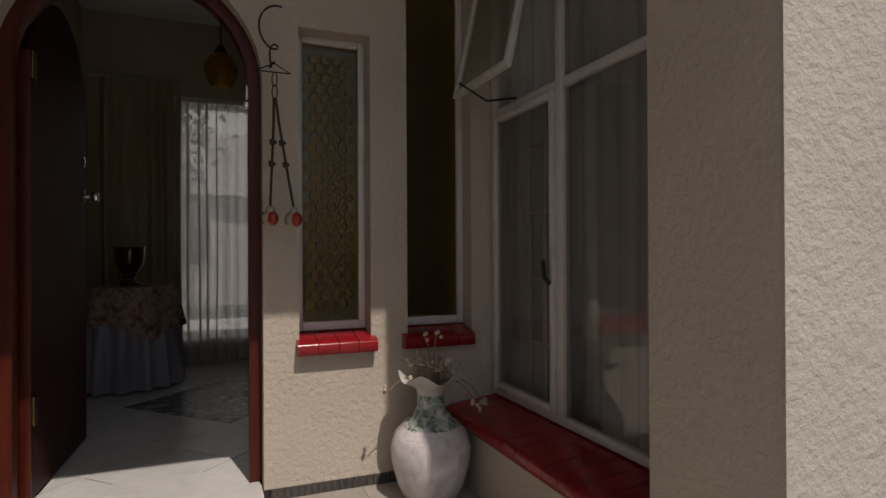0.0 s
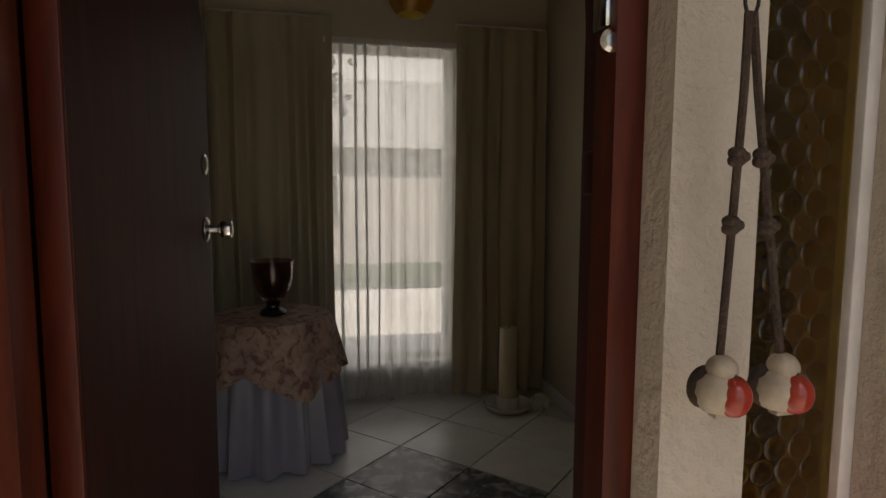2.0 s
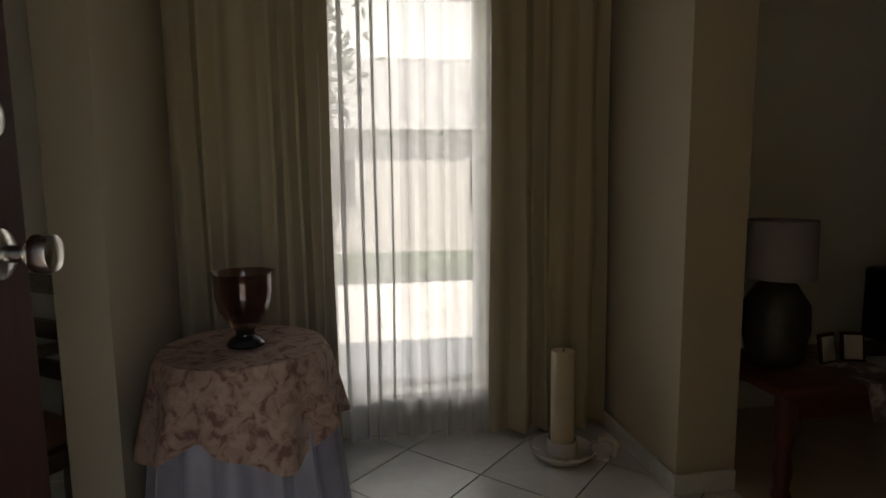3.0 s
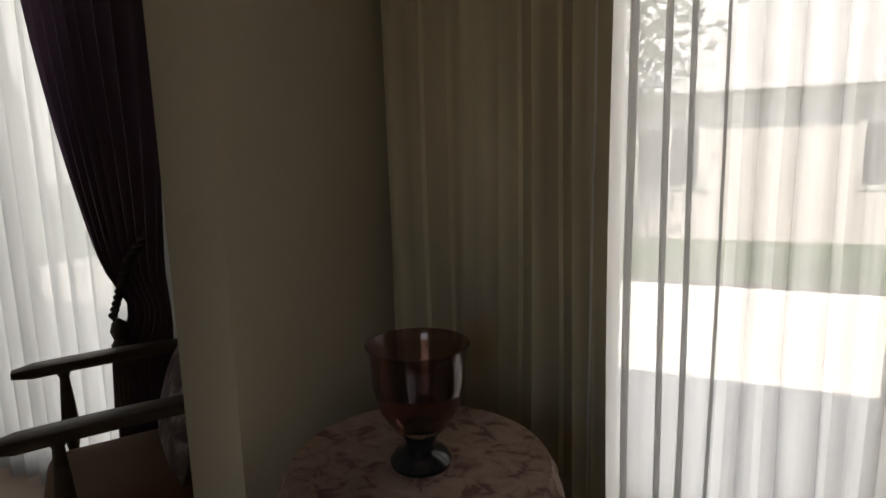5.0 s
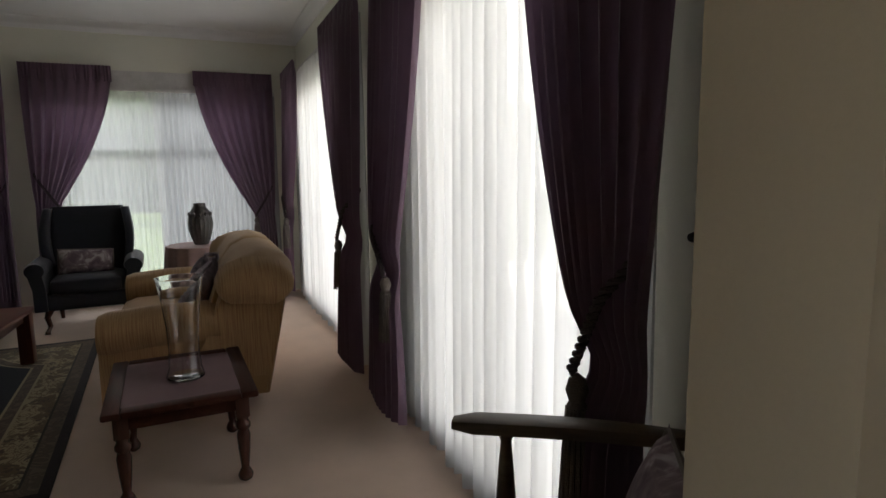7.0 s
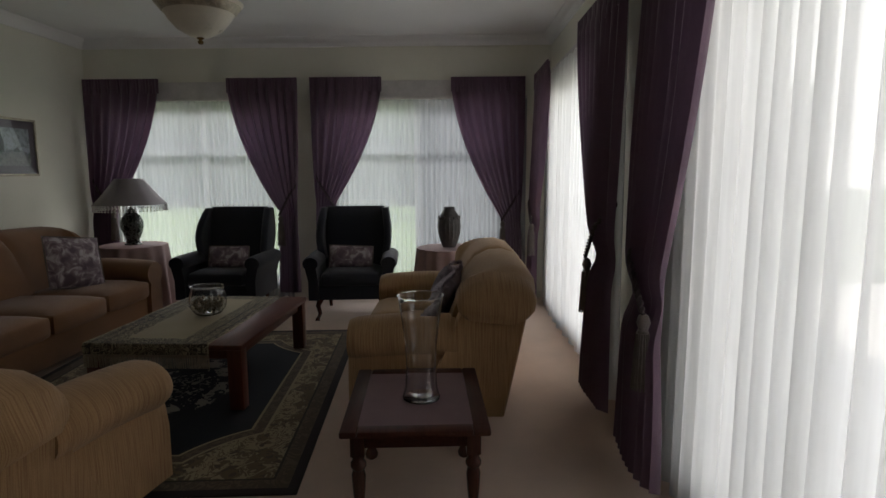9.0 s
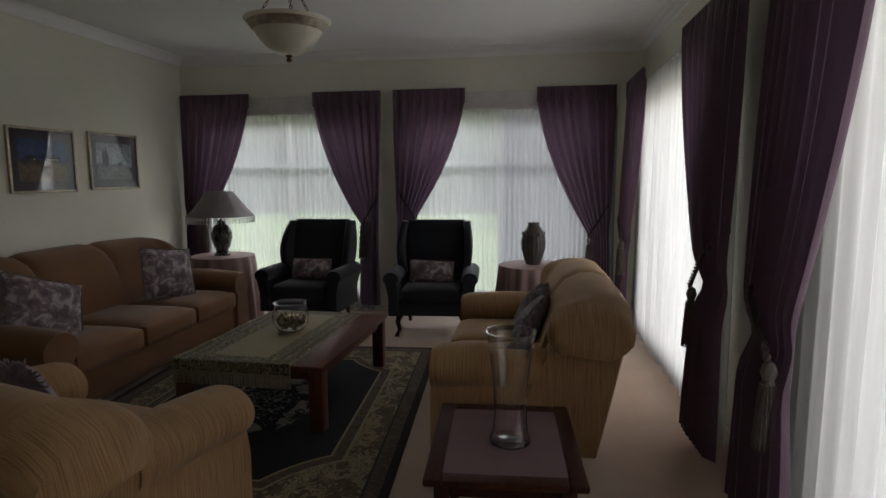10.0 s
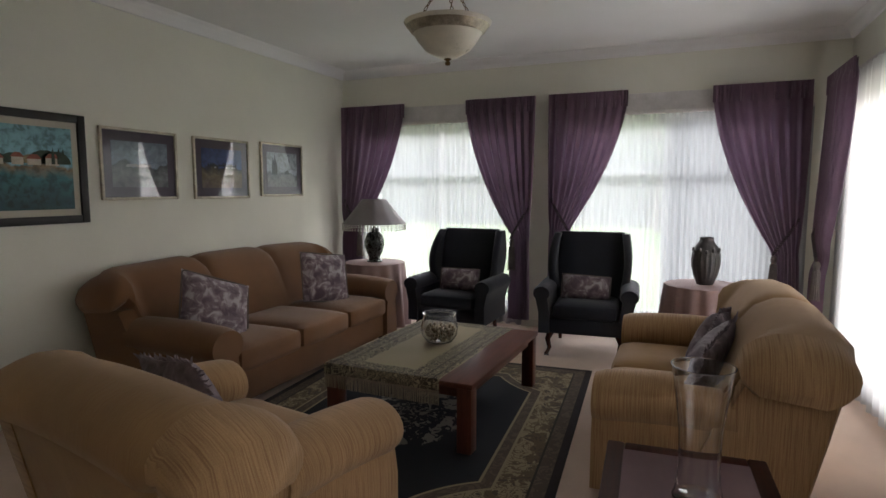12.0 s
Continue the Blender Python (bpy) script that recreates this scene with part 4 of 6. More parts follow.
def wing_chair(m, label):
    """Navy wing chair on short cabriole legs. Faces -y."""
    ob = thing("wing_chair", m, label, "armchair", "navy wing chairs")
    part("seat_base", soft_block(-0.34, 0.34, -0.36, 0.30, 0.20, 0.36, 0.03), NAVY, ob)
    part("seat_cushion", soft_block(-0.29, 0.29, -0.39, 0.20, 0.34, 0.49, 0.05, 0.025), NAVY, ob)
    rings = []
    for k in range(13):
        t = k / 12
        z = 0.30 + 0.80 * t
        y = 0.22 + 0.13 * t
        w = 0.315 + 0.015 * math.sin(math.pi * t)
        th = 0.13 * (1 - 0.25 * t) * (0.55 if k == 12 else 1)
        rings.append([(a, y + b, z + (0.03 * (1 - (a / w) ** 2) if k > 10 else 0)) for a, b in rounded(2 * w, th, th * 0.45, 4)])
    part("backrest", loft(rings), NAVY, ob)
    for s in (-1, 1):
        rings = []
        for k in range(12):
            t = k / 11
            z = 0.56 + 0.53 * t
            reach = 0.30 * math.sin(math.pi * min(1, 0.25 + 0.62 * t)) ** 0.8
            y1 = 0.30 + 0.10 * t
            x = s * (0.328 + 0.03 * math.sin(math.pi * t))
            rings.append([(x + a, y1 - reach / 2 + b, z) for a, b in rounded(0.075, reach, 0.034, 4)])
        part("wing", loft(rings), NAVY, ob)
        rings = []
        for k in range(11):
            t = k / 10
            y = -0.38 + 0.64 * t
            f = 1 - 0.12 * (1 - min(1, t / 0.12)) ** 2
            ring = []
            for q in range(14):
                a = math.pi * (-0.25 + 1.5 * q / 13)
                ring.append((s * 0.385 + 0.085 * f * math.cos(a), y, 0.575 + 0.075 * f * math.sin(a)))
            ring += [(s * 0.36 - 0.05, y, 0.4), (s * 0.36 - 0.05, y, 0.21), (s * 0.36 + 0.05, y, 0.21), (s * 0.36 + 0.05, y, 0.4)]
            rings.append(ring)
        part("arm", loft(rings), NAVY, ob)
        part("leg", tube([(s * 0.30, -0.31, 0.22), (s * 0.325, -0.345, 0.15), (s * 0.31, -0.33, 0.07), (s * 0.33, -0.36, 0.02), (s * 0.33, -0.37, 0.0)], lambda t: 0.034 - 0.045 * t + 0.036 * t * t, 10), MAHOGANY_UP, ob)
        part("leg", tube([(s * 0.29, 0.24, 0.22), (s * 0.29, 0.27, 0.1), (s * 0.29, 0.31, 0.0)], lambda t: 0.026 - 0.008 * t, 8), MAHOGANY_UP, ob)
    return ob


wing_chair(pose(-6.80, -0.44, LZ, 0, 0, 88), "navy wing chair with a mauve cushion before the curtains")
wing_chair(pose(-6.80, 0.87, LZ, 0, 0, 94), "navy wing chair set at a slight angle before the window")
cushion(pose(-6.73, -0.42, LZ + 0.60, -14, 0, 88), 0.44, 0.24, 0.13, FLORAL, "small oblong floral cushion on a navy wing chair")
cushion(pose(-6.73, 0.86, LZ + 0.60, -14, 3, 97), 0.46, 0.24, 0.13, FLORAL, "oblong floral cushion on the angled navy wing chair")


def coffee_table():
    ob = thing("coffee_table", pose(-4.89, 0.155, LZ + 0.012, 0, 0, -2), "low red-brown wooden coffee table on square legs", "table")
    hx, hy, h = 0.69, 0.505, 0.42
    part("tabletop", box(-hx, hx, -hy, hy, h - 0.035, h, 0.008), REDWOOD, ob)
    for x in (-1, 1):
        for y in (-1, 1):
            part("leg", box(x * (hx - 0.055) - 0.045, x * (hx - 0.055) + 0.045, y * (hy - 0.055) - 0.045, y * (hy - 0.055) + 0.045, 0, h - 0.035, 0.006), REDWOOD_UP, ob)
    for s in (-1, 1):
        part("apron", box(-hx + 0.1, hx - 0.1, s * (hy - 0.06) - 0.012, s * (hy - 0.06) + 0.012, h - 0.10, h - 0.035, 0.003), REDWOOD, ob)
        part("apron", box(s * (hx - 0.06) - 0.012, s * (hx - 0.06) + 0.012, -hy + 0.1, hy - 0.1, h - 0.10, h - 0.035, 0.003), REDWOOD, ob)


def pattern_cloth(name, base, line, motif, hx, hy, border):
    """A woven pattern: a flowered middle inside banded borders, for a cloth of half size hx by hy."""
    m, nt, p = nodes_of(name)
    L = nt.links.new
    tc = nt.nodes.new("ShaderNodeTexCoord")
    sep = nt.nodes.new("ShaderNodeSeparateXYZ")
    L(tc.outputs["Object"], sep.inputs[0])

    def mth(op, a, b=None):
        n = nt.nodes.new("ShaderNodeMath")
        n.operation = op
        for i, v in enumerate((a, b)):
            if v is None:
                continue
            if isinstance(v, (int, float)):
                n.inputs[i].default_value = v
            else:
                L(v, n.inputs[i])
        return n.outputs[0]
    ex = mth('SUBTRACT', hx, mth('ABSOLUTE', sep.outputs[0]))
    ey = mth('SUBTRACT', hy, mth('ABSOLUTE', sep.outputs[1]))
    edge = mth('MINIMUM', ex, ey)
    vor = node(nt, "ShaderNodeTexVoronoi", Scale=22.0)
    vor.feature = 'F1'
    L(tc.outputs["Object"], vor.inputs["Vector"])
    noi = node(nt, "ShaderNodeTexNoise", Scale=38.0, Detail=2.0, Distortion=1.5)
    L(tc.outputs["Object"], noi.inputs["Vector"])
    rings = mth('FRACT', mth('MULTIPLY', vor.outputs["Distance"], 5.0))
    zone = mth('MULTIPLY', mth('LESS_THAN', mth('ADD', edge, mth('MULTIPLY', noi.outputs["Fac"], 0.08)), border * 4.2), mth('GREATER_THAN', edge, border * 0.35))
    flower = mth('MULTIPLY', zone, mth('GREATER_THAN', mth('ADD', mth('MULTIPLY', rings, 0.5), noi.outputs["Fac"]), 0.70))
    lines = mth('GREATER_THAN', mth('FRACT', mth('DIVIDE', edge, border)), 0.82)
    inside = mth('LESS_THAN', edge, border * 2.05)
    band = mth('MULTIPLY', lines, inside)
    both = mth('MAXIMUM', flower, band)
    mx = nt.nodes.new("ShaderNodeMix")
    mx.data_type = 'RGBA'
    L(both, mx.inputs["Factor"])
    mx.inputs["A"].default_value, mx.inputs["B"].default_value = (*base, 1), (*motif, 1)
    mz = nt.nodes.new("ShaderNodeMix")
    mz.data_type = 'RGBA'
    L(mth('MULTIPLY', mth('LESS_THAN', edge, border), mth('GREATER_THAN', noi.outputs["Fac"], 0.56)), mz.inputs["Factor"])
    L(mx.outputs["Result"], mz.inputs["A"])
    mz.inputs["B"].default_value = (*line, 1)
    L(mz.outputs["Result"], p.inputs["Base Color"])
    p.inputs["Roughness"].default_value = 0.9
    b = node(nt, "ShaderNodeBump", Strength=0.4, Distance=0.002)
    L(noi.outputs["Fac"], b.inputs["Height"])
    L(b.outputs[0], p.inputs["Normal"])
    return m


def table_runner():
    mat_r = pattern_cloth("woven_runner", (0.30, 0.25, 0.155), (0.05, 0.038, 0.026), (0.055, 0.042, 0.028), 0.79, 0.41, 0.062)
    ob = thing("table_runner", pose(-4.89, 0.06, LZ + 0.434, 0, 0, -2), "woven beige and brown cloth with a fringe on the table", "tablecloth")
    hx, hy, drop = 0.685, 0.40, 0.075

    def f(u, v):
        x, y = (2 * u - 1) * (hx + drop), (2 * v - 1) * hy
        over = max(0.0, abs(x) - hx - 0.008)
        z = 0.003 + 0.0015 * math.sin(17 * x + 9 * y) - over
        return (math.copysign(min(abs(x), hx + 0.012), x), y + 0.004 * math.sin(8 * x), z)
    cl = part("cloth", sheet(f, 60, 20), mat_r, ob)
    for s in (1, -1):
        b = bmesh.new()
        rnd = random.Random(5)
        for k in range(110):
            y = -hy + 2 * hy * (k + 0.5) / 110
            x = s * (hx + 0.013)
            z = -drop + 0.012
            add(b, tube([(x, y, z), (x + rnd.uniform(-0.004, 0.004), y + rnd.uniform(-0.004, 0.004), z - 0.085)], 0.0024, 4))
        part("fringe", b, FRINGE, cl, "pale cotton fringe")


def glass_bowl():
    ob = thing("glass_bowl", pose(-4.93, 0.12, LZ + 0.439), "round clear glass bowl half full of potpourri", "bowl")
    outer = [(0.055, 0.0), (0.095, 0.015), (0.127, 0.065), (0.132, 0.115), (0.122, 0.165), (0.112, 0.20), (0.120, 0.215)]
    inner = [(r - 0.004, z + (0.006 if k < 2 else 0)) for k, (r, z) in enumerate(outer)]
    part("bowl", lathe(outer + inner[::-1], 32), CLEAR, ob)
    b = bmesh.new()
    rnd = random.Random(8)
    for k in range(120):
        a, r = rnd.uniform(0, 6.28), 0.10 * math.sqrt(rnd.random())
        s = bmesh.new()
        bmesh.ops.create_icosphere(s, subdivisions=1, radius=rnd.uniform(0.012, 0.022))
        add(b, s, pose(r * math.cos(a), r * math.sin(a), rnd.uniform(0.03, 0.115), rnd.uniform(0, 90), rnd.uniform(0, 90), 0) @ Matrix.Diagonal((1, 0.8, 0.6, 1)))
    part("potpourri", b, POTPOURRI, ob, "dried petals and shells")


def rug():
    """Black rug with a wide flowered border, an eight-sided field and a flower wreath in the middle."""
    hx, hy = 1.40, 1.09
    m, nt, p = nodes_of("black_floral_rug")
    L = nt.links.new
    tc = nt.nodes.new("ShaderNodeTexCoord")
    sep = nt.nodes.new("ShaderNodeSeparateXYZ")
    L(tc.outputs["Object"], sep.inputs[0])

    def mth(op, a, b=None):
        n = nt.nodes.new("ShaderNodeMath")
        n.operation = op
        for i, v in enumerate((a, b)):
            if v is None:
                continue
            if isinstance(v, (int, float)):
                n.inputs[i].default_value = v
            else:
                L(v, n.inputs[i])
        return n.outputs[0]

    def pick(f, a, b):
        n = nt.nodes.new("ShaderNodeMix")
        n.data_type = 'RGBA'
        L(f, n.inputs["Factor"])
        for k, v in (("A", a), ("B", b)):
            if isinstance(v, tuple):
                n.inputs[k].default_value = (*v, 1)
            else:
                L(v, n.inputs[k])
        return n.outputs["Result"]
    ax, ay = mth('ABSOLUTE', sep.outputs[0]), mth('ABSOLUTE', sep.outputs[1])
    ex, ey = mth('SUBTRACT', hx, ax), mth('SUBTRACT', hy, ay)
    edge = mth('MINIMUM', ex, ey)
    lobe = mth('SQRT', mth('ADD', mth('POWER', ex, 2.0), mth('POWER', ey, 2.0)))
    field = mth('MINIMUM', mth('SUBTRACT', edge, 0.40), mth('SUBTRACT', lobe, 0.80))
    vor = node(nt, "ShaderNodeTexVoronoi", Scale=8.5)
    L(tc.outputs["Object"], vor.inputs["Vector"])
    noi = node(nt, "ShaderNodeTexNoise", Scale=10.0, Detail=1.5, Distortion=2.4)
    L(tc.outputs["Object"], noi.inputs["Vector"])
    flower = mth('MULTIPLY', mth('GREATER_THAN', mth('SUBTRACT', mth('MULTIPLY', noi.outputs["Fac"], 1.25), vor.outputs["Distance"]), 0.12), 1.0)
    leaf = mth('GREATER_THAN', mth('ABSOLUTE', mth('SUBTRACT', noi.outputs["Fac"], 0.5)), 0.09)
    gold, dark = (0.13, 0.092, 0.05), (0.035, 0.028, 0.02)
    taupe, cream, navy = (0.085, 0.062, 0.042), (0.30, 0.245, 0.15), (0.006, 0.007, 0.012)
    vine = mth('LESS_THAN', mth('ABSOLUTE', mth('SUBTRACT', noi.outputs["Fac"], 0.47)), 0.035)
    border = pick(mth('MAXIMUM', flower, vine), cream, pick(leaf, gold, taupe))
    # middle wreath
    rad = mth('SQRT', mth('ADD', mth('POWER', mth('MULTIPLY', ax, 0.85), 2.0), mth('POWER', mth('MULTIPLY', ay, 1.25), 2.0)))
    wob = mth('ADD', rad, mth('MULTIPLY', noi.outputs["Fac"], 0.22))
    ring = mth('MULTIPLY', mth('GREATER_THAN', wob, 0.42), mth('LESS_THAN', wob, 0.60))
    core = mth('LESS_THAN', wob, 0.33)
    fld = pick(mth('MAXIMUM', mth('MULTIPLY', ring, flower), mth('MULTIPLY', core, leaf)), navy, (0.22, 0.20, 0.17))
    col = pick(mth('GREATER_THAN', field, 0.0), border, fld)

    def band(d, lo, hi):
        return mth('MULTIPLY', mth('GREATER_THAN', d, lo), mth('LESS_THAN', d, hi))
    speck = pick(leaf, taupe, shade(taupe, 1.5))
    col = pick(band(field, -0.085, 0.0), col, speck)
    for at in (-0.085, -0.006):
        col = pick(band(field, at - 0.008, at + 0.008), col, cream)
    col = pick(band(edge, 0.05, 0.135), col, speck)
    col = pick(band(edge, 0.127, 0.14), col, dark)
    col = pick(mth('LESS_THAN', edge, 0.05), col, (0.018, 0.010, 0.010))
    L(col, p.inputs["Base Color"])
    p.inputs["Roughness"].default_value = 0.95
    fine = node(nt, "ShaderNodeTexNoise", Scale=260.0, Detail=2.0)
    L(tc.outputs["Object"], fine.inputs["Vector"])
    b = node(nt, "ShaderNodeBump", Strength=0.6, Distance=0.004)
    L(fine.outputs["Fac"], b.inputs["Height"])
    L(b.outputs[0], p.inputs["Normal"])
    ob = part("rug", box(-hx, hx, -hy, hy, 0.0, 0.012, 0.004), m, m=pose(-4.60, 0.03, LZ, 0, 0, 3.5))
    tagged(ob, "black rug with a beige flowered border on the carpet", "rug")


rug()
coffee_table()
table_runner()
glass_bowl()


def end_table():
    """Small mahogany table on turned legs with a mauve inlay."""
    ob = thing("end_table", pose(-3.35, 1.755, LZ, 0, 0, 3), "dark mahogany side table with a mauve cloth inset", "table")
    hx, hy, h = 0.375, 0.305, 0.45
    for s in (-1, 1):
        part("top_rail", box(-hx, hx, s * (hy - 0.035) - 0.035, s * (hy - 0.035) + 0.035, h - 0.03, h, 0.009), MAHOGANY, ob)
        part("top_rail", box(s * (hx - 0.035) - 0.035, s * (hx - 0.035) + 0.035, -hy + 0.071, hy - 0.071, h - 0.03, h - 0.001, 0.009), MAHOGANY, ob)
        part("apron", box(-hx + 0.115, hx - 0.115, s * (hy - 0.065) - 0.01, s * (hy - 0.065) + 0.01, h - 0.11, h - 0.03, 0.003), MAHOGANY, ob)
        part("apron", box(s * (hx - 0.095) - 0.01, s * (hx - 0.095) + 0.01, -hy + 0.085, hy - 0.085, h - 0.11, h - 0.03, 0.003), MAHOGANY, ob)
    part("inset", box(-hx + 0.069, hx - 0.069, -hy + 0.069, hy - 0.069, h - 0.022, h - 0.004), MAUVE, ob, "mauve cloth panel", smooth=False)
    prof = [(0.014, 0.0), (0.030, 0.012), (0.034, 0.03), (0.026, 0.05), (0.017, 0.065), (0.021, 0.10), (0.026, 0.15), (0.030, 0.22), (0.024, 0.245), (0.033, 0.26), (0.033, 0.275), (0.024, 0.29), (0.028, 0.31)]
    for x in (-1, 1):
        for y in (-1, 1):
            bm = lathe(prof, 16)
            box(-0.03, 0.03, -0.03, 0.03, 0.31, h - 0.03, 0.004, bm=bm)
            part("leg", bm, MAHOGANY_UP, ob, m=pose(x * (hx - 0.095), y * (hy - 0.065), 0))


def tall_glass():
    ob = thing("glass_vase", pose(-3.325, 1.78, LZ + 0.447), "tall flared clear glass vase on the side table", "vase")
    out = [(0.082, 0.0), (0.086, 0.012), (0.074, 0.05), (0.068, 0.14), (0.072, 0.25), (0.085, 0.36), (0.102, 0.475), (0.105, 0.48)]
    inn = [(0.101, 0.48), (0.099, 0.474), (0.081, 0.36), (0.068, 0.25), (0.064, 0.14), (0.068, 0.05), (0.06, 0.026)]
    part("bowl", lathe(out[1:] + inn[:-1] + [(0.080, 0.012), out[1]], 36, False), CLEAR, ob, "thin flared glass wall")
    part("base", lathe([(0.0, 0.0), (0.078, 0.0), (0.084, 0.004), (0.084, 0.009), (0.078, 0.012), (0.0, 0.009)], 36), CLEAR, ob, "thick glass foot")


end_table()
tall_glass()


def cloth_table(m, r, h, cloth, under, label, overlay=True, seed=1):
    """A round table hidden by a floor-length cloth, with a smaller cloth over it."""
    ob = thing("side_table", m, label, "table")
    rnd = random.Random(seed)
    ph = [rnd.uniform(0, 6.28) for _ in range(3)]

    def skirt(rr, z1, z0, folds, flare):
        rings = []
        n = folds * 8
        for v in range(15):
            t = v / 14
            rings.append([((rr + 0.006 + flare * t + (0.004 + 0.030 * t ** 0.7) * math.sin(folds * a + 0.6 * math.sin(3 * a + ph[0]))) * math.cos(a),
                           (rr + 0.006 + flare * t + (0.004 + 0.030 * t ** 0.7) * math.sin(folds * a + 0.6 * math.sin(3 * a + ph[0]))) * math.sin(a),
                           z1 + (z0 - z1) * t) for a in [2 * math.pi * k / n for k in range(n)]])
        cap = [[(rr * q * math.cos(2 * math.pi * k / n), rr * q * math.sin(2 * math.pi * k / n), z1 + 0.004) for k in range(n)] for q in (0.05, 0.5, 0.97)]
        return loft(cap + rings, True, False)
    part("underskirt" if overlay else "cloth", skirt(r, h, 0.012, 15, 0.05), under, ob, "hanging cloth to the floor")
    part("tabletop", lathe([(r - 0.01, h - 0.02), (r - 0.005, h - 0.002)], 32), REDWOOD, ob)
    for k in range(3):
        a = 2 * math.pi * k / 3 + 0.4
        part("leg", tube([(0.14 * math.cos(a), 0.14 * math.sin(a), h - 0.02), (0.2 * math.cos(a), 0.2 * math.sin(a), 0.0)], 0.018, 8), REDWOOD_UP, ob)
    if overlay:
        n, rings = 96, []
        for q in (0.03, 0.4, 0.8, 0.98):
            rings.append([((r + 0.012) * q * math.cos(2 * math.pi * k / n), (r + 0.012) * q * math.sin(2 * math.pi * k / n), h + 0.010) for k in range(n)])
        for v in range(1, 9):
            t = v / 8
            ring = []
            for k in range(n):
                a = 2 * math.pi * k / n
                drop = 0.20 + 0.115 * abs(math.sin(2 * a + 0.5)) ** 1.5
                rr = r + 0.022 + 0.045 * t + 0.026 * t * math.sin(11 * a + ph[1])
                ring.append((rr * math.cos(a), rr * math.sin(a), h + 0.008 - drop * t))
            rings.append(ring)
        part("overlay_cloth", loft(rings, True, False), cloth, ob, "flowered square cloth laid over the top")
    return ob


cloth_table(pose(-6.92, -1.52, LZ), 0.33, 0.71, None, ROSE, "round table under a rose-brown cloth in the corner", False, 2)
cloth_table(pose(-6.62, 1.88, LZ), 0.32, 0.71, None, ROSE, "round table under a dusty rose cloth behind the sofa", False, 3)
cloth_table(pose(-0.285, 2.41, 0), 0.255, 0.63, TABLE_CLOTH, SATIN, "round hall table under a flowered cloth and satin skirt", True, 4)


def table_lamp():
    ob = thing("table_lamp", pose(-6.92, -1.52, LZ + 0.716), "patterned silver table lamp with a beaded grey shade", "lamp")
    part("base", lathe([(0.0, 0.0), (0.085, 0.0), (0.088, 0.012), (0.07, 0.02), (0.062, 0.05), (0.09, 0.11), (0.112, 0.19), (0.112, 0.24), (0.085, 0.31), (0.05, 0.34), (0.042, 0.36), (0.052, 0.37), (0.02, 0.38), (0.012, 0.40), (0.0, 0.40)], 28), SILVER, ob)
    part("stem", lathe([(0.009, 0.395), (0.009, 0.66)], 10), BRASS, ob)
    rings = []
    for r, z in ((0.355, 0.43), (0.345, 0.437), (0.28, 0.51), (0.21, 0.60), (0.135, 0.70), (0.133, 0.702), (0.133, 0.697), (0.207, 0.597), (0.277, 0.507), (0.34, 0.434)):
        rings.append([(r * (1 + 0.012 * math.cos(12 * 2 * math.pi * k / 72)) * math.cos(2 * math.pi * k / 72), r * (1 + 0.012 * math.cos(12 * 2 * math.pi * k / 72)) * math.sin(2 * math.pi * k / 72), z) for k in range(72)])
    sd = part("shade", loft(rings, True, False), SHADE, ob, "grey lilac pleated shade")
    b = bmesh.new()
    for k in range(60):
        a = 2 * math.pi * k / 60
        for j in range(4):
            s = bmesh.new()
            bmesh.ops.create_icosphere(s, subdivisions=1, radius=0.0075 if j < 3 else 0.010)
            add(b, s, pose(0.352 * math.cos(a), 0.352 * math.sin(a), 0.422 - 0.018 * j))
    part("bead_fringe", b, BEAD, sd, "hanging pearl bead fringe")


def dark_vase():
    ob = thing("vase", pose(-6.62, 1.88, LZ + 0.716) @ Matrix.Diagonal((0.86, 0.86, 0.80, 1)), "dark grey carved clay vase on the rose cloth", "vase")
    prof = [(0.0, 0.0), (0.075, 0.0), (0.085, 0.02), (0.112, 0.10), (0.133, 0.19), (0.138, 0.26), (0.132, 0.33), (0.108, 0.40), (0.076, 0.45), (0.064, 0.475), (0.064, 0.497), (0.066, 0.505), (0.058, 0.505), (0.054, 0.47), (0.0, 0.44)]
    rings = []
    for r, z in prof:
        k0 = 0.045 if 0.05 < z < 0.35 else 0.0
        rings.append([(r * (1 - k0 * abs(math.sin(9 * 2 * math.pi * k / 90)) ** 0.5) * math.cos(2 * math.pi * k / 90), r * (1 - k0 * abs(math.sin(9 * 2 * math.pi * k / 90)) ** 0.5) * math.sin(2 * math.pi * k / 90), z) for k in range(90)])
    part("body", loft(rings[1:-1]), DARK_VASE, ob)
    b = bmesh.new()
    for k in range(12):
        a = 2 * math.pi * k / 12
        s = bmesh.new()
        bmesh.ops.create_icosphere(s, subdivisions=2, radius=0.02)
        add(b, s, pose(0.118 * math.cos(a), 0.118 * math.sin(a), 0.355 + 0.018 * (k % 2)) @ Matrix.Diagonal((0.7, 0.7, 1.3, 1)))
    tagged(part("relief", b, DARK_VASE, ob), "raised leaf ornament", kind="stuff")


table_lamp()
dark_vase()


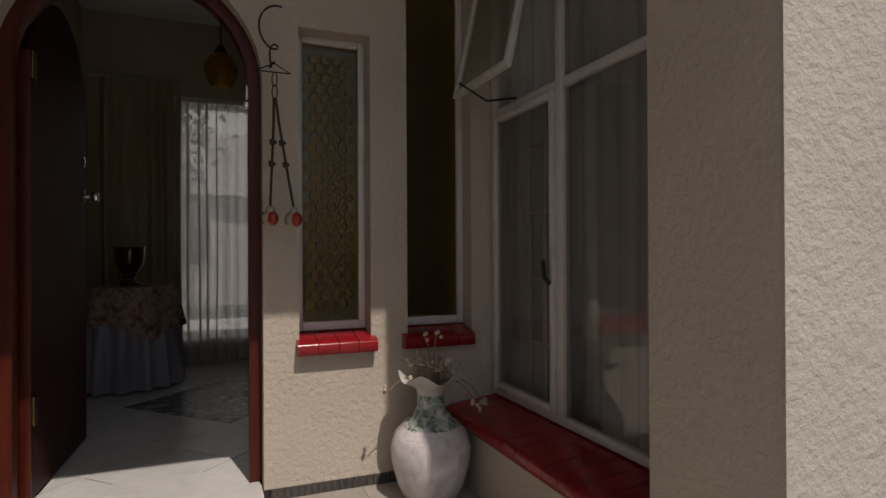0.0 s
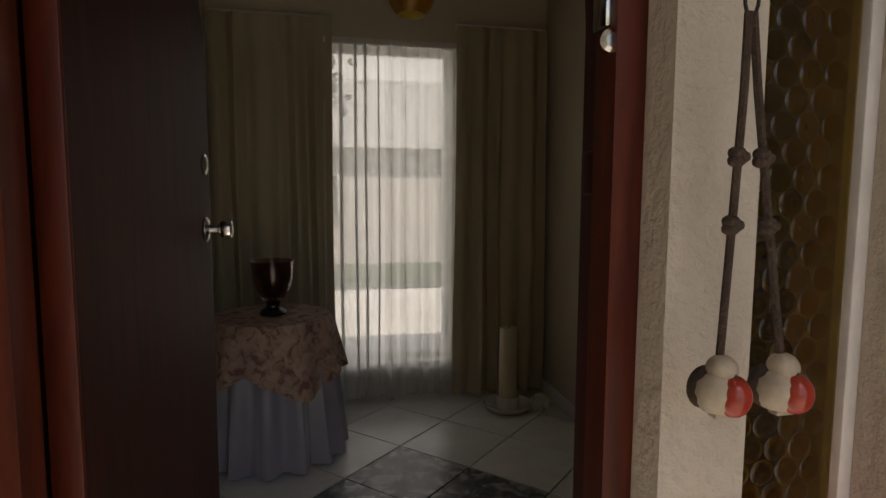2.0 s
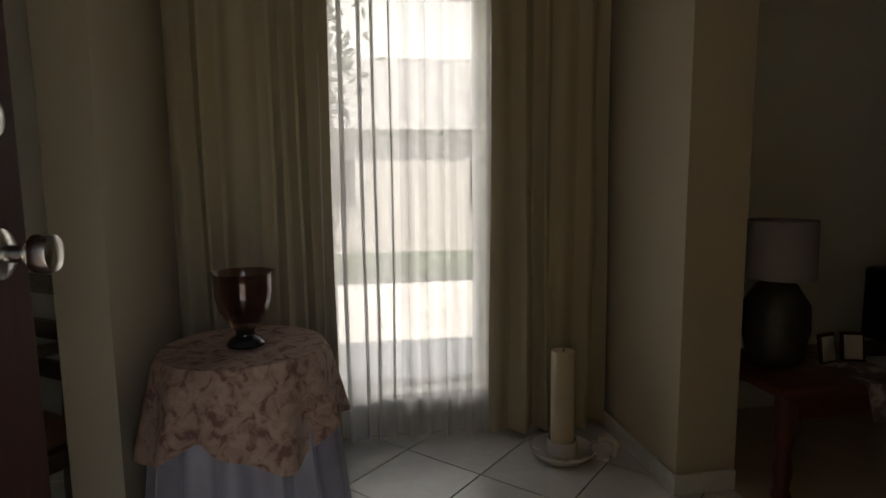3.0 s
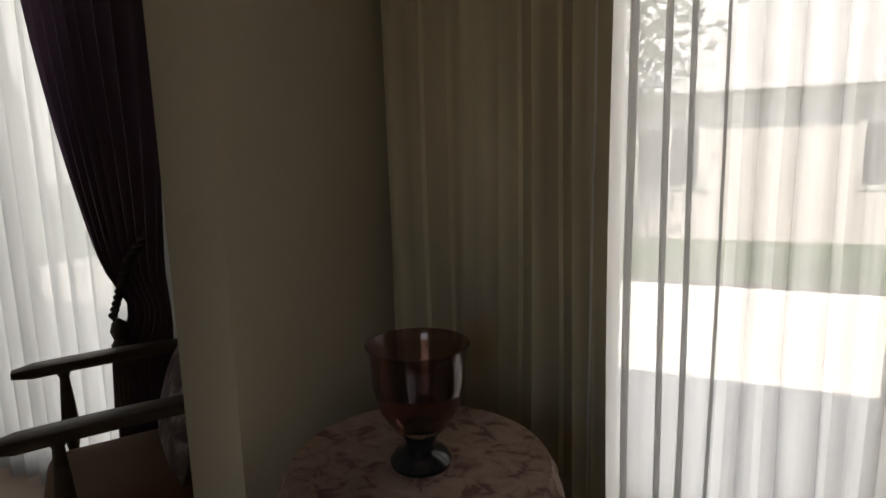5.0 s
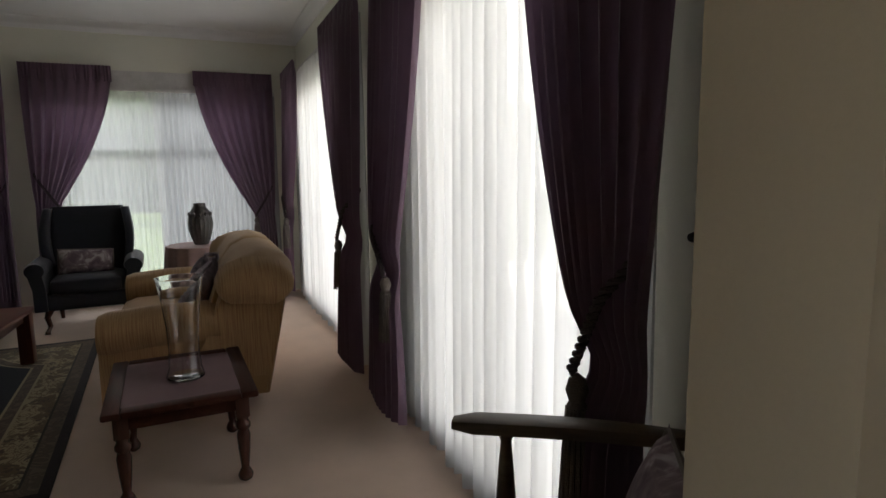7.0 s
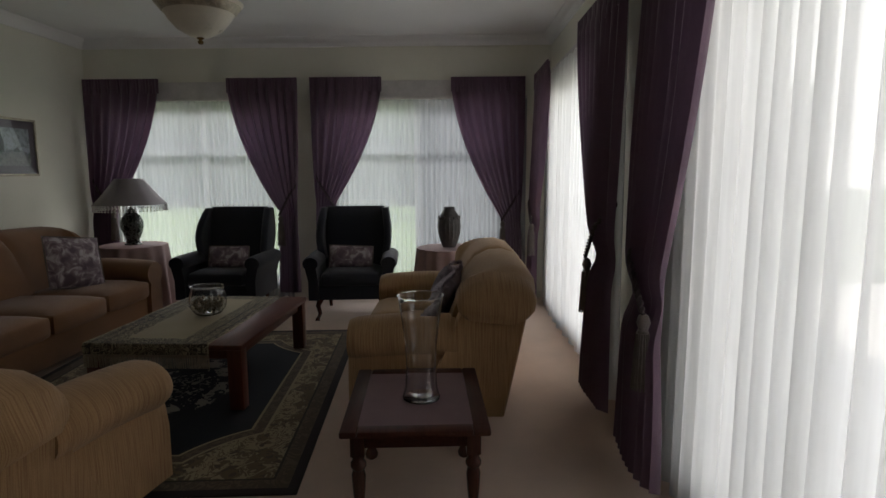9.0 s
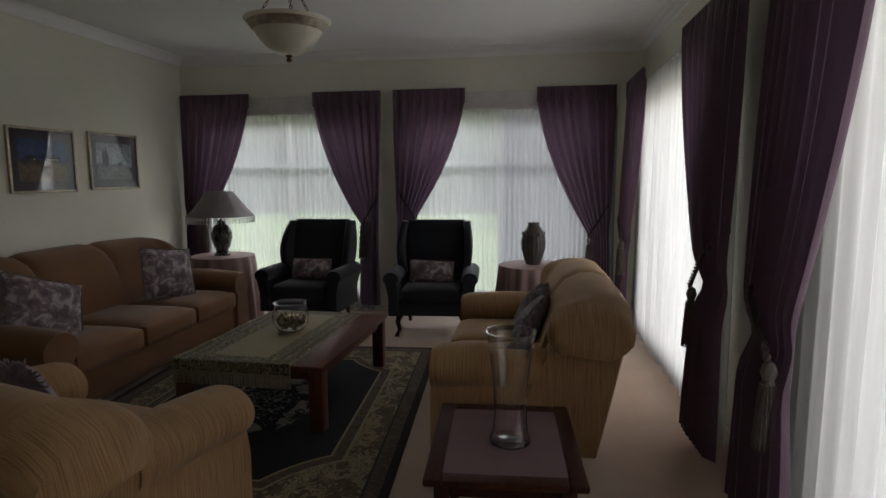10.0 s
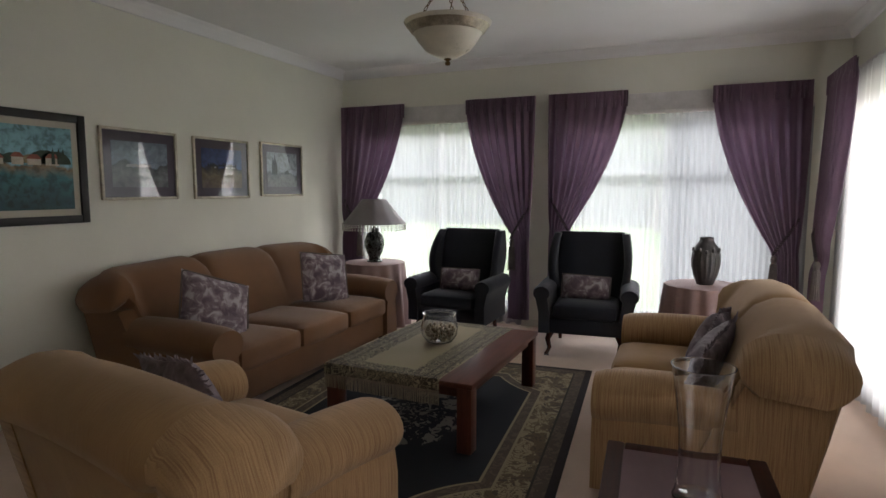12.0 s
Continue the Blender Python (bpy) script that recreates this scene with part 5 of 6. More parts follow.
def ceiling_lamp():
    ob = thing("ceiling_lamp", pose(-4.86, 0.21, 2.80), "alabaster bowl ceiling lamp with a gilt band on chains", "lamp")
    out = [(0.012, -0.575), (0.07, -0.565), (0.15, -0.52), (0.20, -0.46), (0.225, -0.42), (0.24, -0.405), (0.255, -0.385), (0.285, -0.355), (0.29, -0.345)]
    inn = [(0.28, -0.345), (0.235, -0.39), (0.19, -0.455), (0.14, -0.51), (0.06, -0.553)]
    bw = part("bowl", lathe(out + inn, 40), ALABASTER, ob)
    part("band", lathe([(0.229, -0.418), (0.248, -0.402), (0.262, -0.381), (0.274, -0.369), (0.272, -0.366), (0.25, -0.392), (0.23, -0.412)], 40, False), GILT, bw, "ornate gilt band")
    part("finial", lathe([(0.0, -0.62), (0.016, -0.615), (0.02, -0.60), (0.01, -0.59), (0.026, -0.578), (0.018, -0.57), (0.0, -0.568)], 14), BRASS, bw)
    part("ceiling_rose", lathe([(0.065, 0.0), (0.065, -0.015), (0.03, -0.045), (0.01, -0.055)], 20), BRASS, ob)
    for k in range(3):
        a = 2 * math.pi * k / 3 + 0.5
        ch = bmesh.new()
        p0, p1 = Vector((0.02 * math.cos(a), 0.02 * math.sin(a), -0.05)), Vector((0.255 * math.cos(a), 0.255 * math.sin(a), -0.36))
        n = 11
        for j in range(n):
            c = p0.lerp(p1, (j + 0.5) / n)
            d = (p1 - p0).normalized()
            side = d.cross(Vector((0, 0, 1))).normalized() if j % 2 else d.cross(Vector((0, 0, 1))).cross(d).normalized()
            pts = [c + d * 0.021 * math.cos(t) + side * 0.009 * math.sin(t) for t in [2 * math.pi * q / 10 for q in range(11)]]
            add(ch, tube(pts, 0.0028, 5, False))
        part("chain", ch, BRASS, ob)


ceiling_lamp()


def landscape(name, sky, far, near, low, horizon, seed, blob):
    """Paint of a landscape: a cloudy sky, hills and a broken foreground, in the picture's own coordinates."""
    m, nt, p = nodes_of(name)
    L = nt.links.new
    tc = nt.nodes.new("ShaderNodeTexCoord")
    mp = nt.nodes.new("ShaderNodeMapping")
    mp.inputs["Location"].default_value = (seed * 3.1, seed * 1.7, 0)
    L(tc.outputs["Object"], mp.inputs[0])
    sep = nt.nodes.new("ShaderNodeSeparateXYZ")
    L(tc.outputs["Object"], sep.inputs[0])
    n1 = node(nt, "ShaderNodeTexNoise", Scale=7.0, Detail=5.0)
    n2 = node(nt, "ShaderNodeTexNoise", Scale=22.0, Detail=4.0, Distortion=0.5)
    L(mp.outputs[0], n1.inputs["Vector"])
    L(mp.outputs[0], n2.inputs["Vector"])
    ad = nt.nodes.new("ShaderNodeMath")
    ad.operation = 'MULTIPLY_ADD'
    L(n1.outputs["Fac"], ad.inputs[0])
    ad.inputs[1].default_value = 0.22
    L(sep.outputs[2], ad.inputs[2])
    mr = nt.nodes.new("ShaderNodeMapRange")
    mr.inputs["From Min"].default_value, mr.inputs["From Max"].default_value = -0.2 + 0.11, 0.2 + 0.11
    L(ad.outputs[0], mr.inputs["Value"])
    c = ramp(nt, mr.outputs[0], [(0.0, low), (horizon - 0.22, near), (horizon - 0.02, far), (horizon + 0.03, shade(sky, 1.35)), (1.0, sky)])
    mx = nt.nodes.new("ShaderNodeMix")
    mx.data_type, mx.blend_type = 'RGBA', 'MULTIPLY'
    mx.inputs["Factor"].default_value = 0.8
    L(c, mx.inputs["A"])
    L(ramp(nt, n2.outputs["Fac"], [(0.38, blob), (0.5, (0.8, 0.8, 0.8)), (0.62, (1, 1, 1))]), mx.inputs["B"])
    L(mx.outputs["Result"], p.inputs["Base Color"])
    p.inputs["Roughness"].default_value = 0.5
    return m


def picture(x0, x1, z0, z1, frame_mat, fw, mount, art, label, glazed):
    cx, cz, hw, hh = (x0 + x1) / 2, (z0 + z1) / 2, abs(x1 - x0) / 2, (z1 - z0) / 2
    ob = thing("picture", pose(cx, -2.27, cz), label, "picture", "landscape pictures")
    for s in (-1, 1):
        part("frame_side", box(s * (hw - fw / 2) - fw / 2, s * (hw - fw / 2) + fw / 2, 0.002, 0.028, -hh, hh, 0.006), frame_mat, ob)
        part("frame_rail", box(-hw + fw, hw - fw, 0.002, 0.028, s * (hh - fw / 2) - fw / 2, s * (hh - fw / 2) + fw / 2, 0.006), frame_mat, ob)
    part("mount", box(-hw + fw, hw - fw, 0.004, 0.010, -hh + fw, hh - fw), MOUNT if glazed else LINEN, ob, "mauve-grey mount" if glazed else "pale linen slip", smooth=False)
    part("painting", box(-hw + fw + mount, hw - fw - mount, 0.010, 0.0125, -hh + fw + mount, hh - fw - mount), art, ob, smooth=False)
    if glazed:
        part("glazing", box(-hw + fw, hw - fw, 0.017, 0.019, -hh + fw, hh - fw), PICTURE_GLASS, ob, "clear picture glass", smooth=False).visible_shadow = False
    return ob


ART = (landscape("lake_painting", (0.20, 0.42, 0.48), (0.30, 0.22, 0.12), (0.05, 0.20, 0.22), (0.02, 0.08, 0.09), 0.55, 1, (0.35, 0.35, 0.3)),
       landscape("harbour_print", (0.30, 0.38, 0.44), (0.14, 0.17, 0.16), (0.34, 0.38, 0.36), (0.24, 0.25, 0.25), 0.5, 2, (0.55, 0.58, 0.58)),
       landscape("harvest_print", (0.08, 0.13, 0.30), (0.10, 0.10, 0.09), (0.36, 0.30, 0.18), (0.26, 0.19, 0.17), 0.55, 3, (0.65, 0.6, 0.55)),
       landscape("cypress_print", (0.40, 0.46, 0.50), (0.22, 0.26, 0.26), (0.34, 0.36, 0.34), (0.26, 0.27, 0.27), 0.42, 4, (0.4, 0.45, 0.4)))
village = picture(-4.08, -2.95, 1.13, 1.88, BLACK_FRAME, 0.055, 0.045, ART[0], "lake and village painting in a wide black frame", False)


def village_strokes():
    """Thick brush strokes of the village, a little proud of the canvas."""
    y0, y1 = 0.0126, 0.0142

    def stroke(pts, material):
        part("brush_stroke", loft([[(x, y, z) for x, z in pts] for y in (y0, y1)]), material, village, smooth=False)
    cream = paint("cream_oil_paint", (0.55, 0.48, 0.36), 0.5, 0.2, 20, 60, 0.5, 0.004)
    roof_red = paint("red_oil_paint", (0.30, 0.09, 0.05), 0.5, 0.25, 20, 60, 0.5, 0.004)
    green = paint("dark_green_oil_paint", (0.03, 0.06, 0.03), 0.5, 0.3, 20, 60, 0.5, 0.004)
    sand = paint("sandy_oil_paint", (0.33, 0.25, 0.13), 0.5, 0.3, 20, 60, 0.5, 0.004)
    rnd = random.Random(4)
    for k in range(9):
        c = 0.40 - 0.095 * k + rnd.uniform(-0.02, 0.02)
        r = rnd.uniform(0.05, 0.09)
        stroke([(c + r * 1.3 * math.cos(a), 0.035 + max(-0.005, r * math.sin(a))) for a in [2 * math.pi * q / 14 for q in range(14)]], green if k % 3 else sand)
    for k in range(7):
        c = 0.38 - 0.12 * k + rnd.uniform(-0.02, 0.02)
        w, h = rnd.uniform(0.035, 0.05), rnd.uniform(0.035, 0.05)
        y0, y1 = 0.0144, 0.0158
        stroke([(c - w, 0.02), (c + w, 0.02), (c + w, 0.02 + h), (c - w, 0.02 + h)], cream)
        stroke([(c - w - 0.008, 0.0205 + h), (c + w + 0.008, 0.0205 + h), (c + w * 0.5, 0.05 + h), (c - w * 0.5, 0.05 + h)], roof_red)
    y0, y1 = 0.0160, 0.0174
    stroke([(0.03, 0.06), (0.10, 0.06), (0.10, 0.17), (0.03, 0.17)], cream)
    stroke([(0.02, 0.171), (0.11, 0.171), (0.065, 0.205)], roof_red)
    for c in (-0.33, -0.37, -0.40, 0.25):
        stroke([(c - 0.012, 0.03), (c + 0.012, 0.03), (c + 0.010, 0.09), (c, 0.14), (c - 0.010, 0.09)], green)


village_strokes()
harbour = picture(-4.885, -4.185, 1.285, 1.83, GILT, 0.022, 0.075, ART[1], "framed blue harbour print with a mount", True)
harvest = picture(-5.755, -5.06, 1.282, 1.83, GILT, 0.022, 0.075, ART[2], "framed golden field print with a mount", True)
cypress = picture(-6.615, -5.93, 1.295, 1.845, GILT, 0.022, 0.075, ART[3], "framed cypress landscape print with a mount", True)


def daub(ob, pts, material, name):
    part(name, loft([[(x, y, z) for x, z in pts] for y in (0.0127, 0.0139)]), material, ob, smooth=False)


def print_details():
    """White houses, dark trees and a far shore in the three prints."""
    ink = paint("dark_blue_green_ink", (0.05, 0.075, 0.075), 0.6, 0.3, 30, 90, 0.1)
    white = paint("chalk_white_ink", (0.55, 0.56, 0.54), 0.6, 0.15, 30, 90, 0.1)
    rnd = random.Random(12)
    for k in range(14):
        c = 0.17 - 0.026 * k
        h = rnd.uniform(0.012, 0.05)
        daub(harvest, [(c - 0.012, 0.018), (c + 0.012, 0.018), (c + 0.008, 0.018 + h * 0.6), (c, 0.018 + h), (c - 0.009, 0.018 + h * 0.5)], ink, "painted_tree")
    for c in (0.09, -0.05, -0.085, -0.12, -0.15):
        daub(harvest, [(c - 0.011, 0.002), (c + 0.011, 0.002), (c + 0.011, 0.013), (c, 0.017), (c - 0.011, 0.013)], white, "painted_house")
    for c, h in ((0.15, 0.13), (0.12, 0.16), (0.105, 0.10)):
        daub(cypress, [(c - 0.022, -0.05), (c + 0.022, -0.05), (c + 0.02, h * 0.4), (c, h), (c - 0.02, h * 0.4)], ink, "painted_tree")
    daub(cypress, [(-0.12, -0.045), (-0.03, -0.045), (-0.05, -0.012), (-0.09, 0.0)], ink, "painted_bush")
    for c, w in ((0.08, 0.06), (-0.05, 0.05), (0.0, 0.035)):
        daub(harbour, [(c - w, -0.015), (c + w, -0.02), (c + w * 0.8, 0.0), (c - w * 0.7, 0.006)], white, "painted_boat")


print_details()


def wooden_armchair():
    """Oak open armchair with an upholstered seat. Faces -y."""
    ob = thing("wooden_armchair", pose(-1.235, 2.545, LZ, 0, 0, -35), "dark oak open armchair with a tan seat beside the curtain", "chair")
    ah = 0.808
    part("seat_frame", box(-0.27, 0.27, -0.26, 0.24, 0.36, 0.43, 0.008), OAK, ob)
    part("seat", soft_block(-0.25, 0.25, -0.27, 0.22, 0.425, 0.54, 0.04, 0.02), SOFA_BROWN, ob, "tan upholstered seat")
    turned = [(0.022, 0.43), (0.022, 0.50), (0.014, 0.515), (0.019, 0.54), (0.024, 0.61), (0.020, 0.67), (0.013, 0.755), (0.019, 0.77), (0.019, 0.795)]
    for s in (-1, 1):
        rings = []
        for k in range(12):
            t = k / 11
            y = -0.33 + 0.58 * t
            w = 0.036 - 0.012 * t + 0.006 * math.sin(3 * t)
            end = 0.6 if k == 0 else 1
            rings.append([(s * 0.27 + a * end, y, ah - 0.02 - 0.028 * (1 - t) * 0 + 0.015 * math.sin(2.4 * t) - 0.012 * t + b * end) for a, b in rounded(2 * w, 0.036, 0.012, 2)])
        part("armrest", loft(rings), OAK, ob)
        part("arm_post", lathe(turned, 14), OAK, ob, m=pose(s * 0.265, -0.20, 0))
        part("leg", box(s * 0.25 - 0.022, s * 0.25 + 0.022, -0.245, -0.20, 0, 0.36, 0.006), OAK, ob)
        rings = [[(s * 0.235 + a, 0.205 + 0.10 * max(0, z - 0.4) + b, z) for a, b in rounded(0.044, 0.04, 0.01, 2)] for z in (0.0, 0.3, 0.6, 0.9, 1.06)]
        part("back_post", loft(rings), OAK, ob)
    for z in (0.68, 0.82, 0.98):
        part("back_rail", box(-0.215, 0.215, 0.205 + 0.1 * (z - 0.4) - 0.012, 0.205 + 0.1 * (z - 0.4) + 0.012, z - 0.035, z + 0.035, 0.008), OAK, ob)
    return ob


wooden_armchair()
cushion(pose(-1.165, 2.62, LZ + 0.70, -16, 0, -36), 0.40, 0.34, 0.12, FLORAL, "floral cushion propped in the wooden armchair")


# ---- entrance ----
def arch_frame():
    """Varnished arched door frame with a rebate."""
    ob = thing("door_frame", pose(0, 0, 0), "varnished red-brown arched wooden door frame", "door frame", kind="structure")
    for y0, y1, ro, ri, mat_f in ((0.415, 0.475, ARCH_R - 0.001, ARCH_R - 0.045, FRAME_WOOD), (0.476, 0.592, ARCH_R - 0.001, ARCH_R - 0.008, JAMB_WOOD)):
        def ring(x, z, nx, nz, a, b):
            return [(x + nx * a, y0, z + nz * a), (x + nx * b, y0, z + nz * b), (x + nx * b, y1, z + nz * b), (x + nx * a, y1, z + nz * a)]
        path = [(ARCH_X, 0.003, 1, 0)] + [(ARCH_X, ARCH_Z, math.cos(math.pi * k / 24), math.sin(math.pi * k / 24)) for k in range(25)] + [(ARCH_X, 0.003, -1, 0)]
        part("frame", loft([ring(x, z, nx, nz, ri, ro) for x, z, nx, nz in path]), mat_f, ob)
    # lock keep on the right jamb
    k = part("lock_keep", box(0.335, 0.349, 0.430, 0.470, 1.42, 1.475, 0.003), CHROME, ob, "small steel lock keep")
    part("lock_cylinder", lathe([(0.0, 0.0), (0.014, 0.0), (0.016, 0.006), (0.010, 0.010), (0.009, 0.006), (0.0, 0.006)], 18), CHROME, ob, "round lock cylinder", m=pose(0.342, 0.430, 1.40, 90))
    part("lock_case", box(0.356, 0.3825, 0.50, 0.545, 1.195, 1.262, 0.008), DOOR_WOOD, ob, "dark wooden latch block")
    part("strike", box(0.376, 0.384, 0.50, 0.522, 1.06, 1.12, 0.002), BRASS, ob, "steel strike plate")


arch_frame()


def door_leaf():
    """Arched plank door standing open against the hall."""
    ob = thing("door_1", pose(-0.378, 0.53, 0.012, 0, 0, 86.6), "dark red-brown arched wooden door standing open", "door", kind="structure")
    w, zc, r, n = 0.70, 1.46, 0.35, 24
    pts = [(0.0, 0.0), (w, 0.0), (w, zc)] + [(w / 2 + r * math.cos(math.pi * k / n), zc + r * math.sin(math.pi * k / n)) for k in range(1, n)] + [(0.0, zc)]
    b = loft([[(x, y, z) for x, z in pts] for y in (-0.02, 0.02)])
    part("leaf", b, DOOR_WOOD, ob)
    # Thin strip in a brighter wood paints the sun's light on the leaf's edge.
    part("sunlit_hinge_edge", box(-0.010, -0.0005, -0.021, 0.021, 0.0, zc + 0.08, 0.003), FRAME_WOOD, ob, "hinge edge coloured brighter red as if sunlit")
    prof = [(0.0, 0.0), (0.034, 0.0), (0.036, 0.006), (0.030, 0.010), (0.013, 0.014), (0.011, 0.035), (0.018, 0.042), (0.027, 0.05), (0.029, 0.062), (0.026, 0.075), (0.012, 0.079), (0.0, 0.079)]
    for s, rx in ((-1, 90), (1, -90)):
        part("knob", lathe(prof, 24), CHROME, ob, "brushed steel door knob", m=pose(w - 0.055, s * 0.02, 1.095, rx) @ Matrix.Diagonal((0.82, 0.82, 0.82, 1)))
    part("deadlock", lathe([(0.0, 0.0), (0.024, 0.0), (0.025, 0.005), (0.012, 0.010), (0.0, 0.010)], 20), CHROME, ob, "round steel deadlock", m=pose(w - 0.05, -0.02, 1.25, 90))
    part("latch_plate", box(w, w + 0.003, -0.012, 0.012, 1.02, 1.17), CHROME, ob, "steel latch plate", smooth=False)
    for z in (0.25, 1.44):
        part("hinge", box(-0.006, 0.03, -0.031, -0.02, z, z + 0.10, 0.003), BRASS, ob, "old brass hinge")


door_leaf()


def flower_pot():
    ob = thing("floor_vase", pose(0.965, 0.165, -0.05), "tall glazed vase with green drips and dried stalks on the porch", "vase")
    body = [(0.085, 0.0), (0.10, 0.01), (0.125, 0.06), (0.145, 0.14), (0.148, 0.19), (0.13, 0.245), (0.09, 0.285)]
    part("body", lathe(body, 40), CERAMIC_PALE, ob, "pale lilac glazed belly")
    part("neck", lathe([(0.132, 0.240), (0.093, 0.284), (0.062, 0.315), (0.050, 0.345), (0.050, 0.385), (0.056, 0.405)], 36, False), CERAMIC_GREEN, ob, "green and white drip glaze")
    rings = []
    for r, z, wv in ((0.050, 0.38, 0), (0.056, 0.40, 0), (0.085, 0.425, 0.006), (0.115, 0.445, 0.016), (0.118, 0.449, 0.017), (0.112, 0.449, 0.016), (0.08, 0.431, 0.006), (0.048, 0.405, 0)):
        rings.append([(r * math.cos(a), r * math.sin(a), z + wv * math.sin(5 * a)) for a in [2 * math.pi * k / 60 for k in range(60)]])
    part("rim", loft(rings, True, False), WHITE_CERAMIC, ob, "wavy flared pale rim")
    rnd = random.Random(21)
    b, q = bmesh.new(), bmesh.new()
    for k in range(46):
        a, r = rnd.uniform(0, 6.28), rnd.uniform(0.02, 0.10)
        p0 = Vector((0.03 * math.cos(a), 0.03 * math.sin(a), 0.40))
        p1 = Vector((r * math.cos(a), r * math.sin(a), 0.45 + rnd.uniform(0, 0.05)))
        p2 = p1 + Vector((rnd.uniform(-0.03, 0.03), rnd.uniform(-0.03, 0.03), rnd.uniform(-0.01, 0.03)))
        add(b, tube([p0, p1, p2], 0.0017, 4))
        s = bmesh.new()
        bmesh.ops.create_icosphere(s, subdivisions=1, radius=rnd.uniform(0.006, 0.014))
        add(q, s, pose(*p2, rnd.uniform(0, 180), rnd.uniform(0, 180), 0) @ Matrix.Diagonal((1, 1, 0.25, 1)))
    for end in ((0.19, -0.05, 0.34), (0.17, -0.06, 0.31), (0.21, -0.03, 0.32), (0.02, -0.03, 0.60), (-0.03, -0.02, 0.585), (-0.16, 0.0, 0.40), (0.14, -0.09, 0.35)):
        e = Vector(end)
        mid = Vector((e.x * 0.55, e.y * 0.6, max(0.49, e.z + 0.04)))
        pts = [Vector((0.01, 0, 0.40)).lerp(mid, t) * (1 - t) + mid.lerp(e, t) * t for t in [j / 7 for j in range(8)]]
        add(b, tube(pts, 0.0019, 5))
        for j in range(3):
            s = bmesh.new()
            bmesh.ops.create_icosphere(s, subdivisions=1, radius=0.008)
            add(q, s, pose(*(e + Vector((rnd.uniform(-0.018, 0.018), rnd.uniform(-0.012, 0.012), rnd.uniform(-0.012, 0.02))))))
    tagged(part("stalks", b, STALK, ob), "dry curling stalks", kind="stuff")
    tagged(part("seed_heads", q, PETAL, ob), "dried papery petals and seed heads", kind="stuff")


flower_pot()


def hanging_birds():
    """Two clay birds on knotted ropes under a wire hook."""
    ob = thing("hanging_ornament", pose(0.424, 0.265, 0), "two red and cream clay birds on knotted ropes", "ornament")
    part("hanger", tube([(-0.065, 0.0, 1.485), (0.0, 0.0, 1.515), (0.055, 0.0, 1.485), (-0.065, 0.0, 1.485)], 0.0025, 6), IRON, ob, "bent wire hanger")
    scroll = [(-0.01 + (0.055 - 0.028 * t) * math.cos(4.6 * t + 0.8), 0.012, 1.64 + 0.085 * (0.5 - t) + (0.055 - 0.02 * t) * math.sin(4.6 * t + 0.8)) for t in [k / 30 * 2 for k in range(31)]]
    part("scroll", tube(scroll, 0.0035, 6), IRON, ob, "curled iron wall scroll")
    part("wall_hook", tube([(-0.01, 0.0875, 1.525), (-0.005, 0.04, 1.53), (0.0, 0.0, 1.52), (0.0, -0.008, 1.512)], 0.003, 6), IRON, ob, "iron hook in the wall")
    for z0 in (1.435, 1.48):
        pts = [(0.009 * math.cos(t), 0.0, z0 - 0.02 + 0.026 * math.sin(t)) for t in [2 * math.pi * k / 12 for k in range(13)]]
        part("chain_link", tube(pts, 0.0022, 5, False), IRON, ob)
    for s, x, z in ((-1, -0.017, 1.014), (1, 0.064, 1.012)):
        part("rope", tube([(0.003 * s, 0, 1.395), (x * 0.22, 0.0, 1.31), (x * 0.57, 0, 1.17), (x, 0, z - 0.005)], 0.0048, 7), ROPE, ob)
        for t in (0.41, 0.61):
            kx, kz = x * t * 0.95, 1.395 - (1.395 - z) * t
            kn = bmesh.new()
            for a in (0, 60, 120):
                c = bmesh.new()
                bmesh.ops.create_icosphere(c, subdivisions=2, radius=0.0095)
                add(kn, c, pose(0.004 * math.cos(radians(a * 2)), 0, 0.005 * math.sin(radians(a * 2))) @ Matrix.Diagonal((1.1, 1, 0.8, 1)))
            part("knot", kn, ROPE, ob, m=pose(kx, 0, kz))
        K = pose(x, 0, z) @ Matrix.Diagonal((0.72, 0.72, 0.75, 1))
        body = lathe([(0.003, -0.042), (0.026, -0.040), (0.036, -0.028), (0.041, -0.010), (0.037, 0.006), (0.025, 0.018), (0.012, 0.024), (0.002, 0.025)], 26)
        part("bird_body", body, BIRD_PALE, ob, "cream clay bird body", m=K @ pose(0, 0, -0.046))
        hd = bmesh.new()
        bmesh.ops.create_icosphere(hd, subdivisions=3, radius=0.025)
        part("bird_head", hd, BIRD_PALE, ob, "round cream clay head", m=K @ pose(0.002, -0.004, -0.022) @ Matrix.Diagonal((1, 1, 0.95, 1)))
        w = bmesh.new()
        bmesh.ops.create_icosphere(w, subdivisions=3, radius=0.032)
        part("bird_breast", w, BIRD_RED, ob, "glossy red breast", m=K @ pose(0.010, -0.021, -0.058) @ Matrix.Diagonal((0.9, 0.95, 1.02, 1)))
        wing = bmesh.new()
        bmesh.ops.create_icosphere(wing, subdivisions=3, radius=0.03)
        part("bird_wing", wing, ROPE, ob, "folded dark brown wing", m=K @ pose(-0.017, 0.012, -0.052, 0, 18, 0) @ Matrix.Diagonal((0.82, 0.9, 1.15, 1)))
        eye = bmesh.new()
        bmesh.ops.create_icosphere(eye, subdivisions=2, radius=0.004)
        part("bird_eye", eye, BLACK, ob, "small black eye", m=K @ pose(0.009, -0.027, -0.027))
